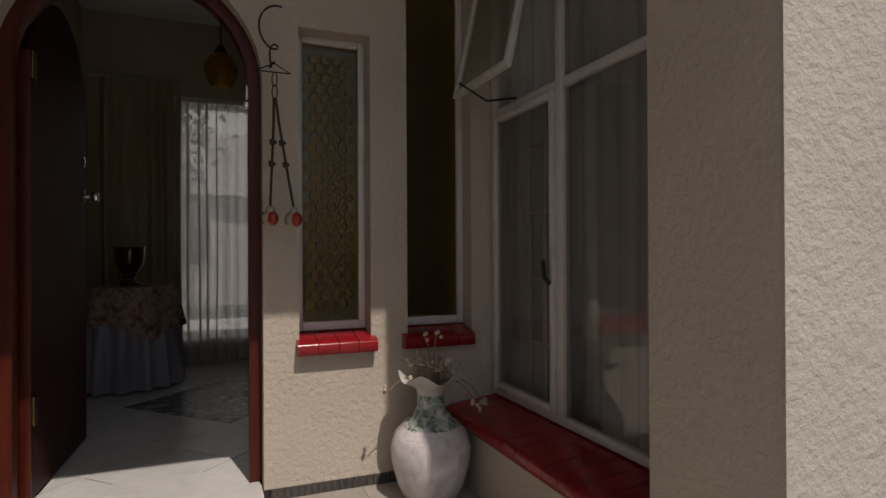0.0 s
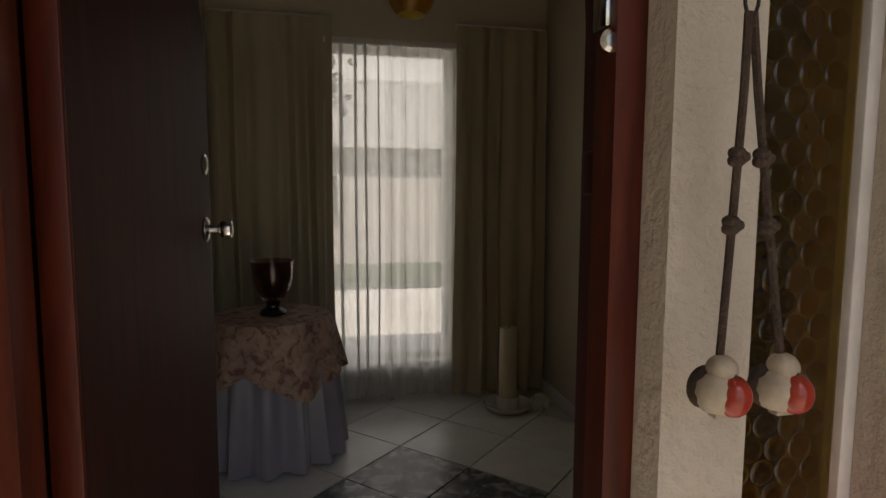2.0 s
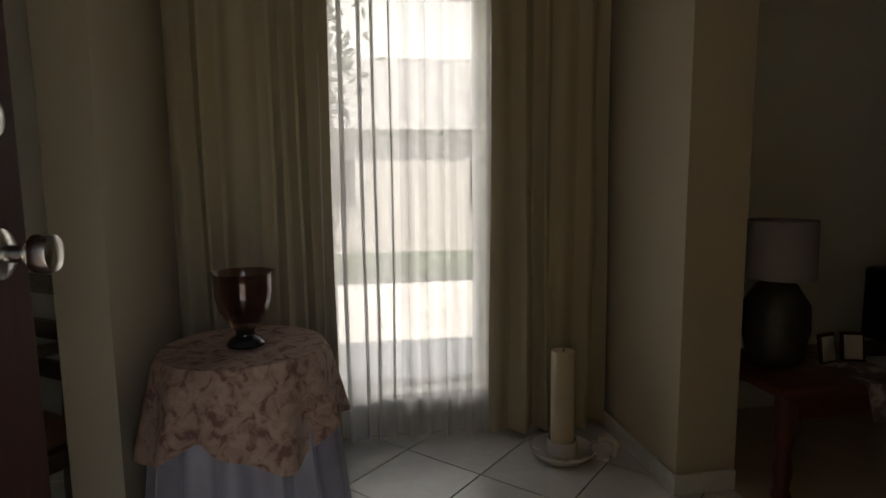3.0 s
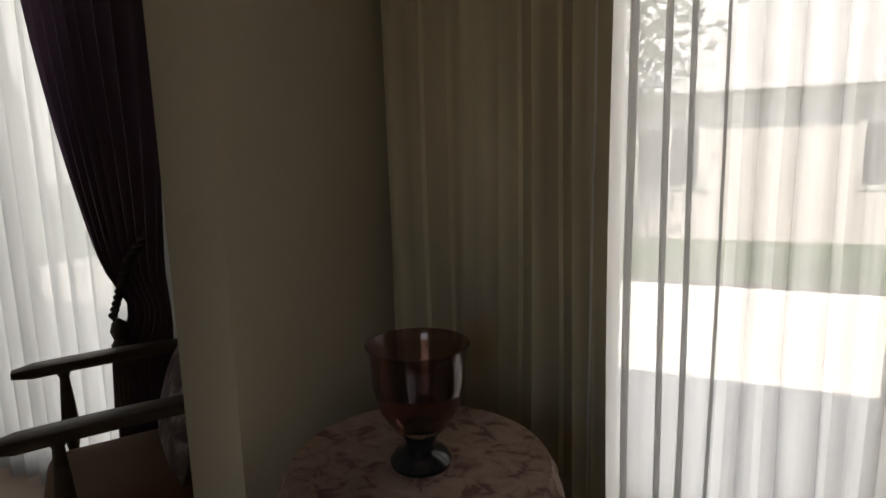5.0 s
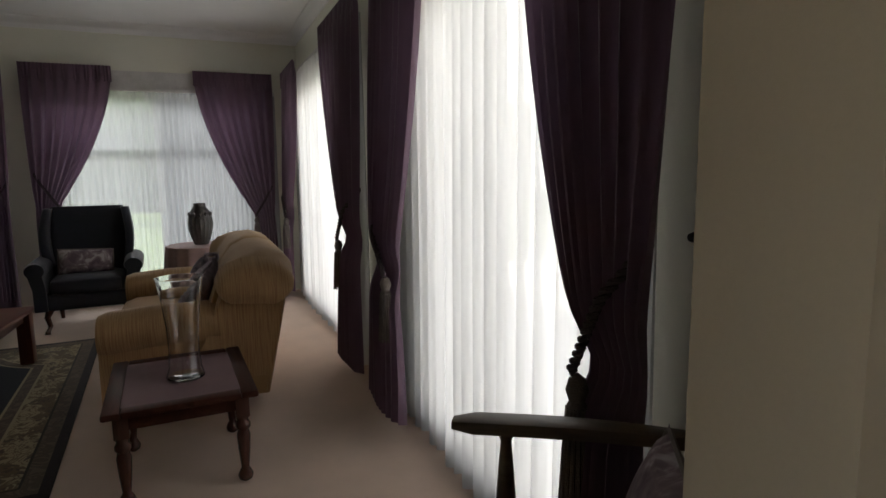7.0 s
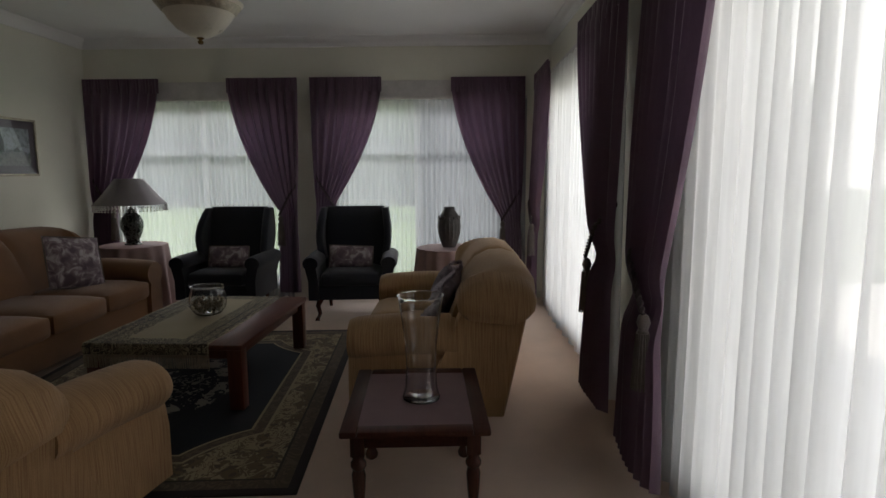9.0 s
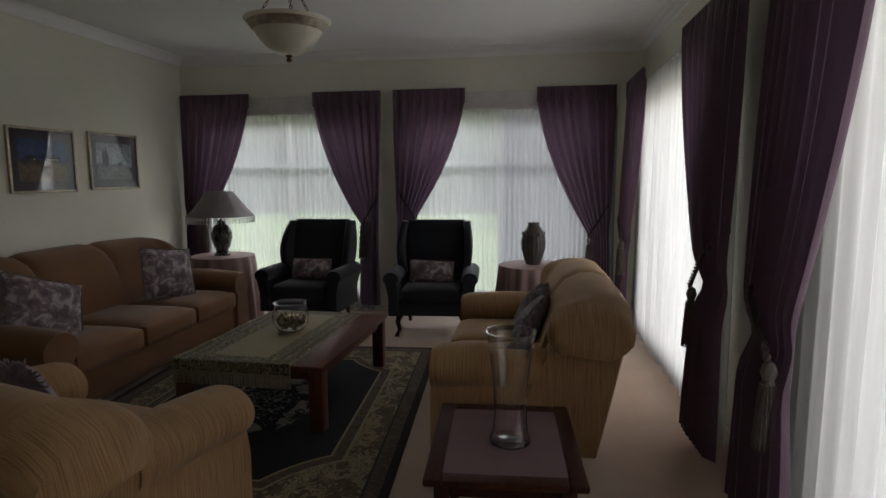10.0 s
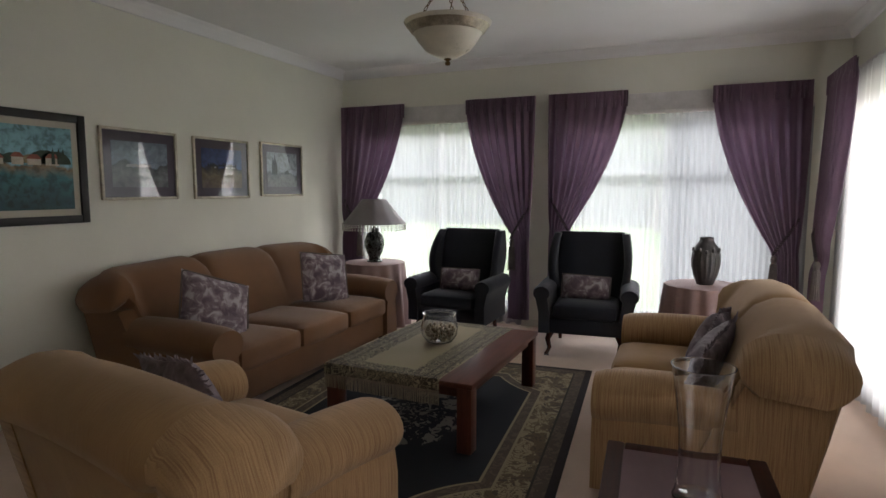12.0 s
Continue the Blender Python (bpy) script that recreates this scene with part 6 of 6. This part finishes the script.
        part("bird_feet", box(-0.016, 0.020, -0.012, 0.010, -0.010, 0.0, 0.003), BIRD_PALE, ob, "stubby clay feet", m=K @ pose(0.002, -0.004, -0.086))
    return ob


hanging_birds()


def hall_pendant():
    ob = thing("pendant_lamp", pose(0.272, 1.80, 2.62), "amber glass globe pendant lamp on a cord", "lamp")
    z = -0.695
    prof = [(0.03, z + 0.095), (0.06, z + 0.075), (0.088, z + 0.03), (0.092, z), (0.088, z - 0.03), (0.07, z - 0.075), (0.05, z - 0.10), (0.047, z - 0.099), (0.066, z - 0.073), (0.084, z - 0.03), (0.088, z), (0.084, z + 0.03), (0.057, z + 0.072), (0.027, z + 0.09)]
    rings = [[(r * (1 + 0.02 * math.cos(10 * a)) * math.cos(a), r * (1 + 0.02 * math.cos(10 * a)) * math.sin(a), zz) for a in [2 * math.pi * k / 60 for k in range(60)]] for r, zz in prof]
    part("globe", loft(rings, True, False), AMBER_PLAIN, ob, "ribbed amber glass globe")
    part("gallery", lathe([(0.034, z + 0.09), (0.036, z + 0.11), (0.02, z + 0.135), (0.008, z + 0.15)], 18), BRASS, ob)
    part("cord", tube([(0, 0, z + 0.14), (0, 0, -0.02)], 0.004, 6), IRON, ob)
    part("ceiling_rose", lathe([(0.045, 0.0), (0.045, -0.012), (0.015, -0.03)], 18), BRASS, ob)


hall_pendant()


def urn():
    ob = thing("urn", pose(-0.275, 2.395, 0.645) @ Matrix.Diagonal((0.87, 0.87, 1.02, 1)), "dark plum glass urn on a black foot", "vase")
    out = [(0.030, 0.052), (0.060, 0.075), (0.092, 0.12), (0.104, 0.17), (0.105, 0.205), (0.108, 0.228), (0.116, 0.240)]
    inn = [(0.112, 0.240), (0.104, 0.228), (0.101, 0.205), (0.100, 0.17), (0.088, 0.124), (0.056, 0.083)]
    part("bowl", lathe(out + inn, 40), URN_BOWL, ob, "plum tinted glass bowl")
    part("foot", lathe([(0.0, 0.0), (0.068, 0.0), (0.070, 0.008), (0.060, 0.022), (0.036, 0.034), (0.034, 0.046), (0.040, 0.058), (0.0, 0.06)], 32), BLACK_GLAZE, ob, "black glass foot")


URN_BOWL = glass("plum_glass", (0.48, 0.31, 0.29), 0.04)
urn()


def candle_holder():
    ob = thing("candle", pose(0.945, 2.70, 0), "thick ivory candle in a white ceramic chamberstick", "candle")
    part("dish", lathe([(0.0, 0.0), (0.105, 0.0), (0.125, 0.014), (0.140, 0.036), (0.136, 0.040), (0.12, 0.022), (0.10, 0.012), (0.0, 0.010)], 36), WHITE_CERAMIC, ob, "shallow white ceramic dish")
    part("socket", lathe([(0.062, 0.01), (0.066, 0.03), (0.064, 0.075), (0.058, 0.078), (0.056, 0.05)], 28, False), WHITE_CERAMIC, ob)
    pts = [(0.13 + 0.045 * (1 - math.cos(t)), 0, 0.045 + 0.045 * math.sin(t)) for t in [math.pi * 2 * k / 14 - 0.8 for k in range(13)]]
    part("handle", tube(pts, 0.013, 9), WHITE_CERAMIC, ob, "looped handle", m=pose(0, 0, 0, 0, 0, -20))
    part("wax", lathe([(0.048, 0.011), (0.050, 0.20), (0.050, 0.455), (0.046, 0.462), (0.02, 0.456), (0.0, 0.455)], 28), WAX, ob, "thick ivory wax pillar")
    part("wick", tube([(0, 0, 0.45), (0.002, 0, 0.475)], 0.0022, 5), IRON, ob)


candle_holder()


# ---- side room ----
def side_room():
    ob = thing("low_table", pose(2.15, 2.42, 0), "red-brown carved low table with a small cloth", "table")
    hx, hy, h = 0.60, 0.24, 0.44
    part("tabletop", box(-hx, hx, -hy, hy, h - 0.04, h, 0.01), REDWOOD, ob)
    part("apron", box(-hx + 0.06, hx - 0.06, -hy + 0.03, -hy + 0.055, h - 0.13, h - 0.04, 0.006), REDWOOD, ob)
    part("apron", box(-hx + 0.06, hx - 0.06, hy - 0.055, hy - 0.03, h - 0.13, h - 0.04, 0.006), REDWOOD, ob)
    prof = [(0.03, 0), (0.036, 0.02), (0.026, 0.05), (0.034, 0.12), (0.024, 0.19), (0.036, 0.24), (0.04, h - 0.04)]
    for x in (-1, 1):
        for y in (-1, 1):
            part("leg", lathe(prof, 14), REDWOOD_UP, ob, m=pose(x * (hx - 0.06), y * (hy - 0.05), 0))
    cl = thing("table_mat", pose(2.02, 2.36, h + 0.002), "dark patterned cloth hanging over the table edge", "cloth")
    part("cloth", sheet(lambda u, v: ((2 * u - 1) * 0.15 * (1 - max(0, 0.35 - v)), -0.183 + max(-0.002, (v - 0.3) * 0.4), 0.003 + min(0, (v - 0.3) * 0.5)), 10, 14), FLORAL, cl)
    lamp = thing("table_lamp", pose(1.74, 2.47, h), "grey ceramic table lamp with a pale drum shade", "lamp")
    part("base", lathe([(0.0, 0), (0.07, 0), (0.10, 0.03), (0.125, 0.14), (0.12, 0.24), (0.07, 0.32), (0.02, 0.345), (0.0, 0.345)], 26), DARK_VASE, lamp)
    part("shade", lathe([(0.135, 0.345), (0.13, 0.57), (0.127, 0.57), (0.132, 0.345)], 32, False), SHADE, lamp, "pale drum shade")
    tv = thing("television", pose(2.62, 2.5, h), "black television standing on the low table", "television")
    part("cabinet", box(-0.30, 0.30, -0.10, 0.16, 0.02, 0.34, 0.02), BLACK, tv)
    part("screen", box(-0.26, 0.26, -0.106, -0.10, 0.06, 0.31, 0.002), BLACK_GLAZE, tv, "dark glossy screen")
    part("stand", box(-0.2, 0.2, -0.08, 0.12, 0.0, 0.022, 0.004), BLACK, tv)
    for x, r in ((1.93, 12), (2.04, -16)):
        ph = thing("photo_frame", pose(x, 2.40, h, 0, 0, r), "small dark standing picture frame on the table", "photo frame", "small photo frames")
        part("frame", box(-0.045, 0.045, -0.006, 0.006, 0, 0.12, 0.003), MAHOGANY, ph, m=pose(0, 0, 0.001, -10))
        part("print", box(-0.034, 0.034, -0.0085, -0.0065, 0.012, 0.108), LINEN, ph, smooth=False, m=pose(0, 0, 0.001, -10))
        part("strut", box(-0.008, 0.008, 0.006, 0.05, 0, 0.006), MAHOGANY, ph)
    mg = thing("magazine", pose(2.22, 2.33, h + 0.001, 0, 0, -12), "glossy magazine lying on the table", "magazine")
    part("cover", box(-0.13, 0.13, -0.09, 0.09, 0, 0.008, 0.002), SATIN, mg)
    pc = thing("wall_picture", pose(1.80, WY - 0.001, 1.43), "narrow dark frame with five small prints", "picture")
    part("frame", box(-0.17, 0.17, -0.025, 0.0, -0.29, 0.29, 0.006), BLACK_FRAME, pc)
    for k in range(5):
        part("print", box(-0.10, 0.12, -0.028, -0.025, -0.25 + 0.104 * k, -0.17 + 0.104 * k), LINEN, pc, smooth=False)
    rg = part("floor_rug", box(1.56, 3.4, 0.9, 2.1, 0.0, 0.012, 0.004), FLORAL)
    tagged(rg, "dark patterned rug on the side room floor", "rug")


side_room()
NET = sheer("bay_net", (0.80, 0.79, 0.77), 0.25, 0.25)
sheer_curtain("sheer_curtain", "y", 1.405, 1, -0.79, 0.345, 0.27, 2.29, 13, 0.018, NET, "grey net behind the porch window", 9)


# ---- garden ----
def tree(x, y, height, spread, seed, label):
    rnd = random.Random(seed)
    ob = thing("tree", pose(x, y, -0.42), label, "tree", "garden trees")
    b = tube([(0, 0, 0), (0.05, 0.02, height * 0.3), (-0.05, 0.1, height * 0.55), (0.05, 0, height * 0.8)], lambda t: 0.16 * (1 - 0.8 * t), 8)
    tips = []
    for k in range(9):
        a = 2.4 * k
        z0 = height * (0.35 + 0.05 * k)
        tip = Vector((spread * 0.7 * math.cos(a), spread * 0.7 * math.sin(a), z0 + height * 0.22))
        add(b, tube([(0, 0, z0), (tip.x * 0.5, tip.y * 0.5, z0 + height * 0.10), tip], lambda t: 0.05 * (1 - 0.8 * t), 6))
        tips.append(tip)
    part("trunk", b, BARK, ob)
    verts, faces = [], []
    for k in range(1500):
        c = rnd.choice(tips) + Vector((rnd.gauss(0, spread * 0.26), rnd.gauss(0, spread * 0.26), rnd.gauss(0, height * 0.09)))
        u = Vector((rnd.gauss(0, 1), rnd.gauss(0, 1), rnd.gauss(0, 1))).normalized()
        v = u.cross(Vector((rnd.gauss(0, 1), rnd.gauss(0, 1), 0.3))).normalized()
        s = rnd.uniform(0.07, 0.16)
        n = len(verts)
        verts += [c - u * s, c + v * s * 0.45, c + u * s, c - v * s * 0.45]
        faces.append((n, n + 1, n + 2, n + 3))
    me = bpy.data.meshes.new("crown")
    me.from_pydata(verts, [], faces)
    me.materials.append(LEAF)
    cr = new("crown", me)
    cr.parent = ob
    return ob


def hedge(x0, x1, y0, y1, height, count, seed, label):
    """A dense clipped hedge of many small leaves round a twiggy core."""
    rnd = random.Random(seed)
    ob = thing("hedge", pose(0, 0, -0.42), label, "hedge")
    part("core", soft_block(x0 + 0.2, x1 - 0.2, y0 + 0.2, y1 - 0.2, 0.0, height - 0.25, 0.15), BARK, ob)
    verts, faces = [], []
    for k in range(count):
        z = rnd.uniform(0.05, 1.0) * height + rnd.gauss(0, 0.06)
        c = Vector((rnd.uniform(x0, x1), rnd.uniform(y0, y1), z))
        if rnd.random() < 0.8:
            if x1 - x0 > y1 - y0:
                c.y = y0 + abs(rnd.gauss(0, 0.12))
            else:
                c.x = x1 - abs(rnd.gauss(0, 0.12))
        u = Vector((rnd.gauss(0, 1), rnd.gauss(0, 1), rnd.gauss(0, 1))).normalized()
        v = u.cross(Vector((rnd.gauss(0, 1), rnd.gauss(0, 1), 0.3))).normalized()
        s = rnd.uniform(0.08, 0.17)
        n = len(verts)
        verts += [c - u * s, c + v * s * 0.5, c + u * s, c - v * s * 0.5]
        faces.append((n, n + 1, n + 2, n + 3))
    me = bpy.data.meshes.new("leaves")
    me.from_pydata(verts, [], faces)
    me.materials.append(LEAF)
    lv = new("leaves", me)
    lv.parent = ob
    return ob


def glow(name, low, high, strength):
    """Emission for the added backdrop, warm white low down and bluer higher up."""
    m, nt, p = nodes_of(name)
    nt.nodes.remove(p)
    em = nt.nodes.new("ShaderNodeEmission")
    tc = nt.nodes.new("ShaderNodeTexCoord")
    sep = nt.nodes.new("ShaderNodeSeparateXYZ")
    mr = nt.nodes.new("ShaderNodeMapRange")
    mr.inputs["From Min"].default_value, mr.inputs["From Max"].default_value = 0.0, 40.0
    nt.links.new(tc.outputs["Object"], sep.inputs[0])
    nt.links.new(sep.outputs[2], mr.inputs["Value"])
    nt.links.new(ramp(nt, mr.outputs[0], [(0.0, low), (1.0, high)]), em.inputs[0])
    em.inputs[1].default_value = strength
    nt.links.new(em.outputs[0], nt.nodes["Material Output"].inputs[0])
    return m


def garden():
    setting(part("ground", box(-120, 120, -120, 120, -0.9, -0.42), LAWN, smooth=False), "wide lawn round the house", "lawn")
    setting(part("pavement", box(-8.5, 6.0, 3.26, 8.05, -0.5, -0.2, 0.02), PAVING, smooth=False), "bright paved terrace behind the house", "terrace")
    setting(part("path", box(-0.47, 6.0, -9.0, -1.25, -0.6, -0.40), PORCH, smooth=False), "pale paved path to the porch", "path")
    # Glowing screen beyond the garden, added to brighten the back windows and rooms.
    hz = glow("backdrop_glow", (1.0, 0.985, 0.95), (0.90, 0.95, 1.0), BACKDROP_STRENGTH)
    n = 24
    ring = [(62 * math.cos(a), 62 * math.sin(a)) for a in [radians(30 + 195 * k / n) for k in range(n + 1)]]
    b = loft([[(x, y, z) for x, y in ring] for z in (-0.5, 45.0)], closed=False)
    setting(part("backdrop", b, hz), "glowing pale backdrop added to brighten the back windows", "sky")
    setting(part("kerb", box(-8.5, 6.0, 8.05, 8.17, -0.5, -0.16, 0.01), GROUT, smooth=False), "dark edging along the terrace", "kerb")
    SLATE = paint("pale_grey_roof_tile", (0.46, 0.45, 0.44), 0.8, 0.2, 3, 30, 0.5, 0.01)
    plaster = paint("pale_rose_plaster", (0.58, 0.53, 0.50), 0.85, 0.06, 1.0, 30, 0.2)
    ct = thing("cottage", pose(1.6, 13.0, -0.42), "pale rose plastered cottage with a tiled roof behind the lawn", "house")
    part("wall", box(-4.2, 8.0, 0, 5, 0, 2.7), plaster, ct, smooth=False)
    part("roof", loft([[(x, -0.4, 2.6), (x, 5.4, 2.6), (x, 2.5, 4.6)] for x in (-4.6, 8.4)]), SLATE, ct, smooth=False)
    for x in (-1.9, 1.6):
        w = part("window", box(x - 0.6, x + 0.6, -0.03, 0.0, 0.9, 2.1, 0.005), WHITE_PAINT, ct, "white framed window")
        for k in (-0.28, 0.28):
            part("pane", box(x + k - 0.23, x + k + 0.23, -0.036, -0.031, 1.0, 2.0), BLACK_GLAZE, w, smooth=False)
    hedge(-31.0, -29.5, -16.0, 20.0, 5.8, 12000, 32, "long green hedge at the far side of the lawn")
    for args in ((-22.5, -3.6, 6.4, 2.2, 1), (-25.0, 4.6, 6.6, 2.4, 2), (-27.0, 0.6, 5.6, 2.0, 4), (-1.4, 11.0, 6.0, 1.5, 6)):
        tree(*args, "leafy green garden tree seen through the net")
    hs = thing("house", pose(-40, 9, -0.42), "distant house with a red tiled roof", "house")
    part("wall", box(-4, 4, -5, 5, 0, 2.8), STUCCO, hs, smooth=False)
    part("roof", loft([[(-4.6, y, 2.7), (4.6, y, 2.7), (0, y, 5.0)] for y in (-5.6, 5.6)]), ROOF_TILE, hs, smooth=False)
    for y in (-2.6, 2.4):
        part("window", box(4.0, 4.04, y - 0.8, y + 0.8, 1.0, 2.2), BLACK_GLAZE, hs, smooth=False)


BACKDROP_STRENGTH = 1.3
garden()


# ---- floor tiles ----
def hall_tiles():
    """Square tiles laid diagonally, four dark ones in the middle."""
    size, gap = 0.381, 0.006
    s = (size - gap) / 2
    cx, cy = 0.297, 2.333
    e = Vector((1, 1, 0)).normalized() * size
    g = Vector((-1, 1, 0)).normalized() * size
    me = {}
    for i in range(-10, 11):
        for j in range(-10, 11):
            c = Vector((cx, cy, 0)) + e * (i + 0.5) + g * (j + 0.5)
            if not (-0.72 + 0.2 < c.x + 0.0 < 1.49 - 0.2 and 0.60 + 0.2 < c.y < WY - 0.2):
                # edge tile: clip to the room
                if not (-0.95 < c.x < 1.72 and 0.40 < c.y < WY + 0.2):
                    continue
                pts = clip_poly([c + (e * a + g * b) * (s / size) for a, b in ((-1, -1), (1, -1), (1, 1), (-1, 1))], -0.727, 1.487, 0.602, WY - 0.002)
                if len(pts) < 3:
                    continue
                b = loft([[(p.x, p.y, z) for p in pts] for z in (-0.008, 0.0)])
                part("tile", b, TILE, FLOOR_HALL, smooth=False)
                continue
            dark = i in (-1, -2) and j in (-1, -2)
            if dark not in me:
                ob = part("tile", box(-s, s, -s, s, -0.008, 0.0, 0.0015, 1), TILE_DARK if dark else TILE, FLOOR_HALL, smooth=False)
                me[dark] = ob.data
            else:
                ob = new("tile", me[dark])
                ob.parent = FLOOR_HALL
            ob.matrix_basis = pose(c.x, c.y, 0, 0, 0, 45)


def clip_poly(pts, x0, x1, y0, y1):
    for axis, lim, sign in ((0, x0, 1), (0, x1, -1), (1, y0, 1), (1, y1, -1)):
        out = []
        for a, b in zip(pts, pts[1:] + pts[:1]):
            da, db = sign * (a[axis] - lim), sign * (b[axis] - lim)
            if da >= 0:
                out.append(a)
            if da * db < 0:
                out.append(a.lerp(b, da / (da - db)))
        pts = out
        if len(pts) < 3:
            return []
    return pts


hall_tiles()


def porch_tiles():
    s = 0.298
    me = None
    for i in range(5):
        for j in range(4):
            x, y = -0.31 + 0.302 * i, 0.19 - 0.302 * j
            if me is None:
                ob = part("tile", box(-s / 2, s / 2, -s / 2, s / 2, -0.004, 0.004, 0.0015, 1), PORCH, PORCH_FLOOR, smooth=False)
                me = ob.data
            else:
                ob = new("tile", me)
                ob.parent = PORCH_FLOOR
            ob.matrix_basis = pose(x, y, -0.05)


porch_tiles()
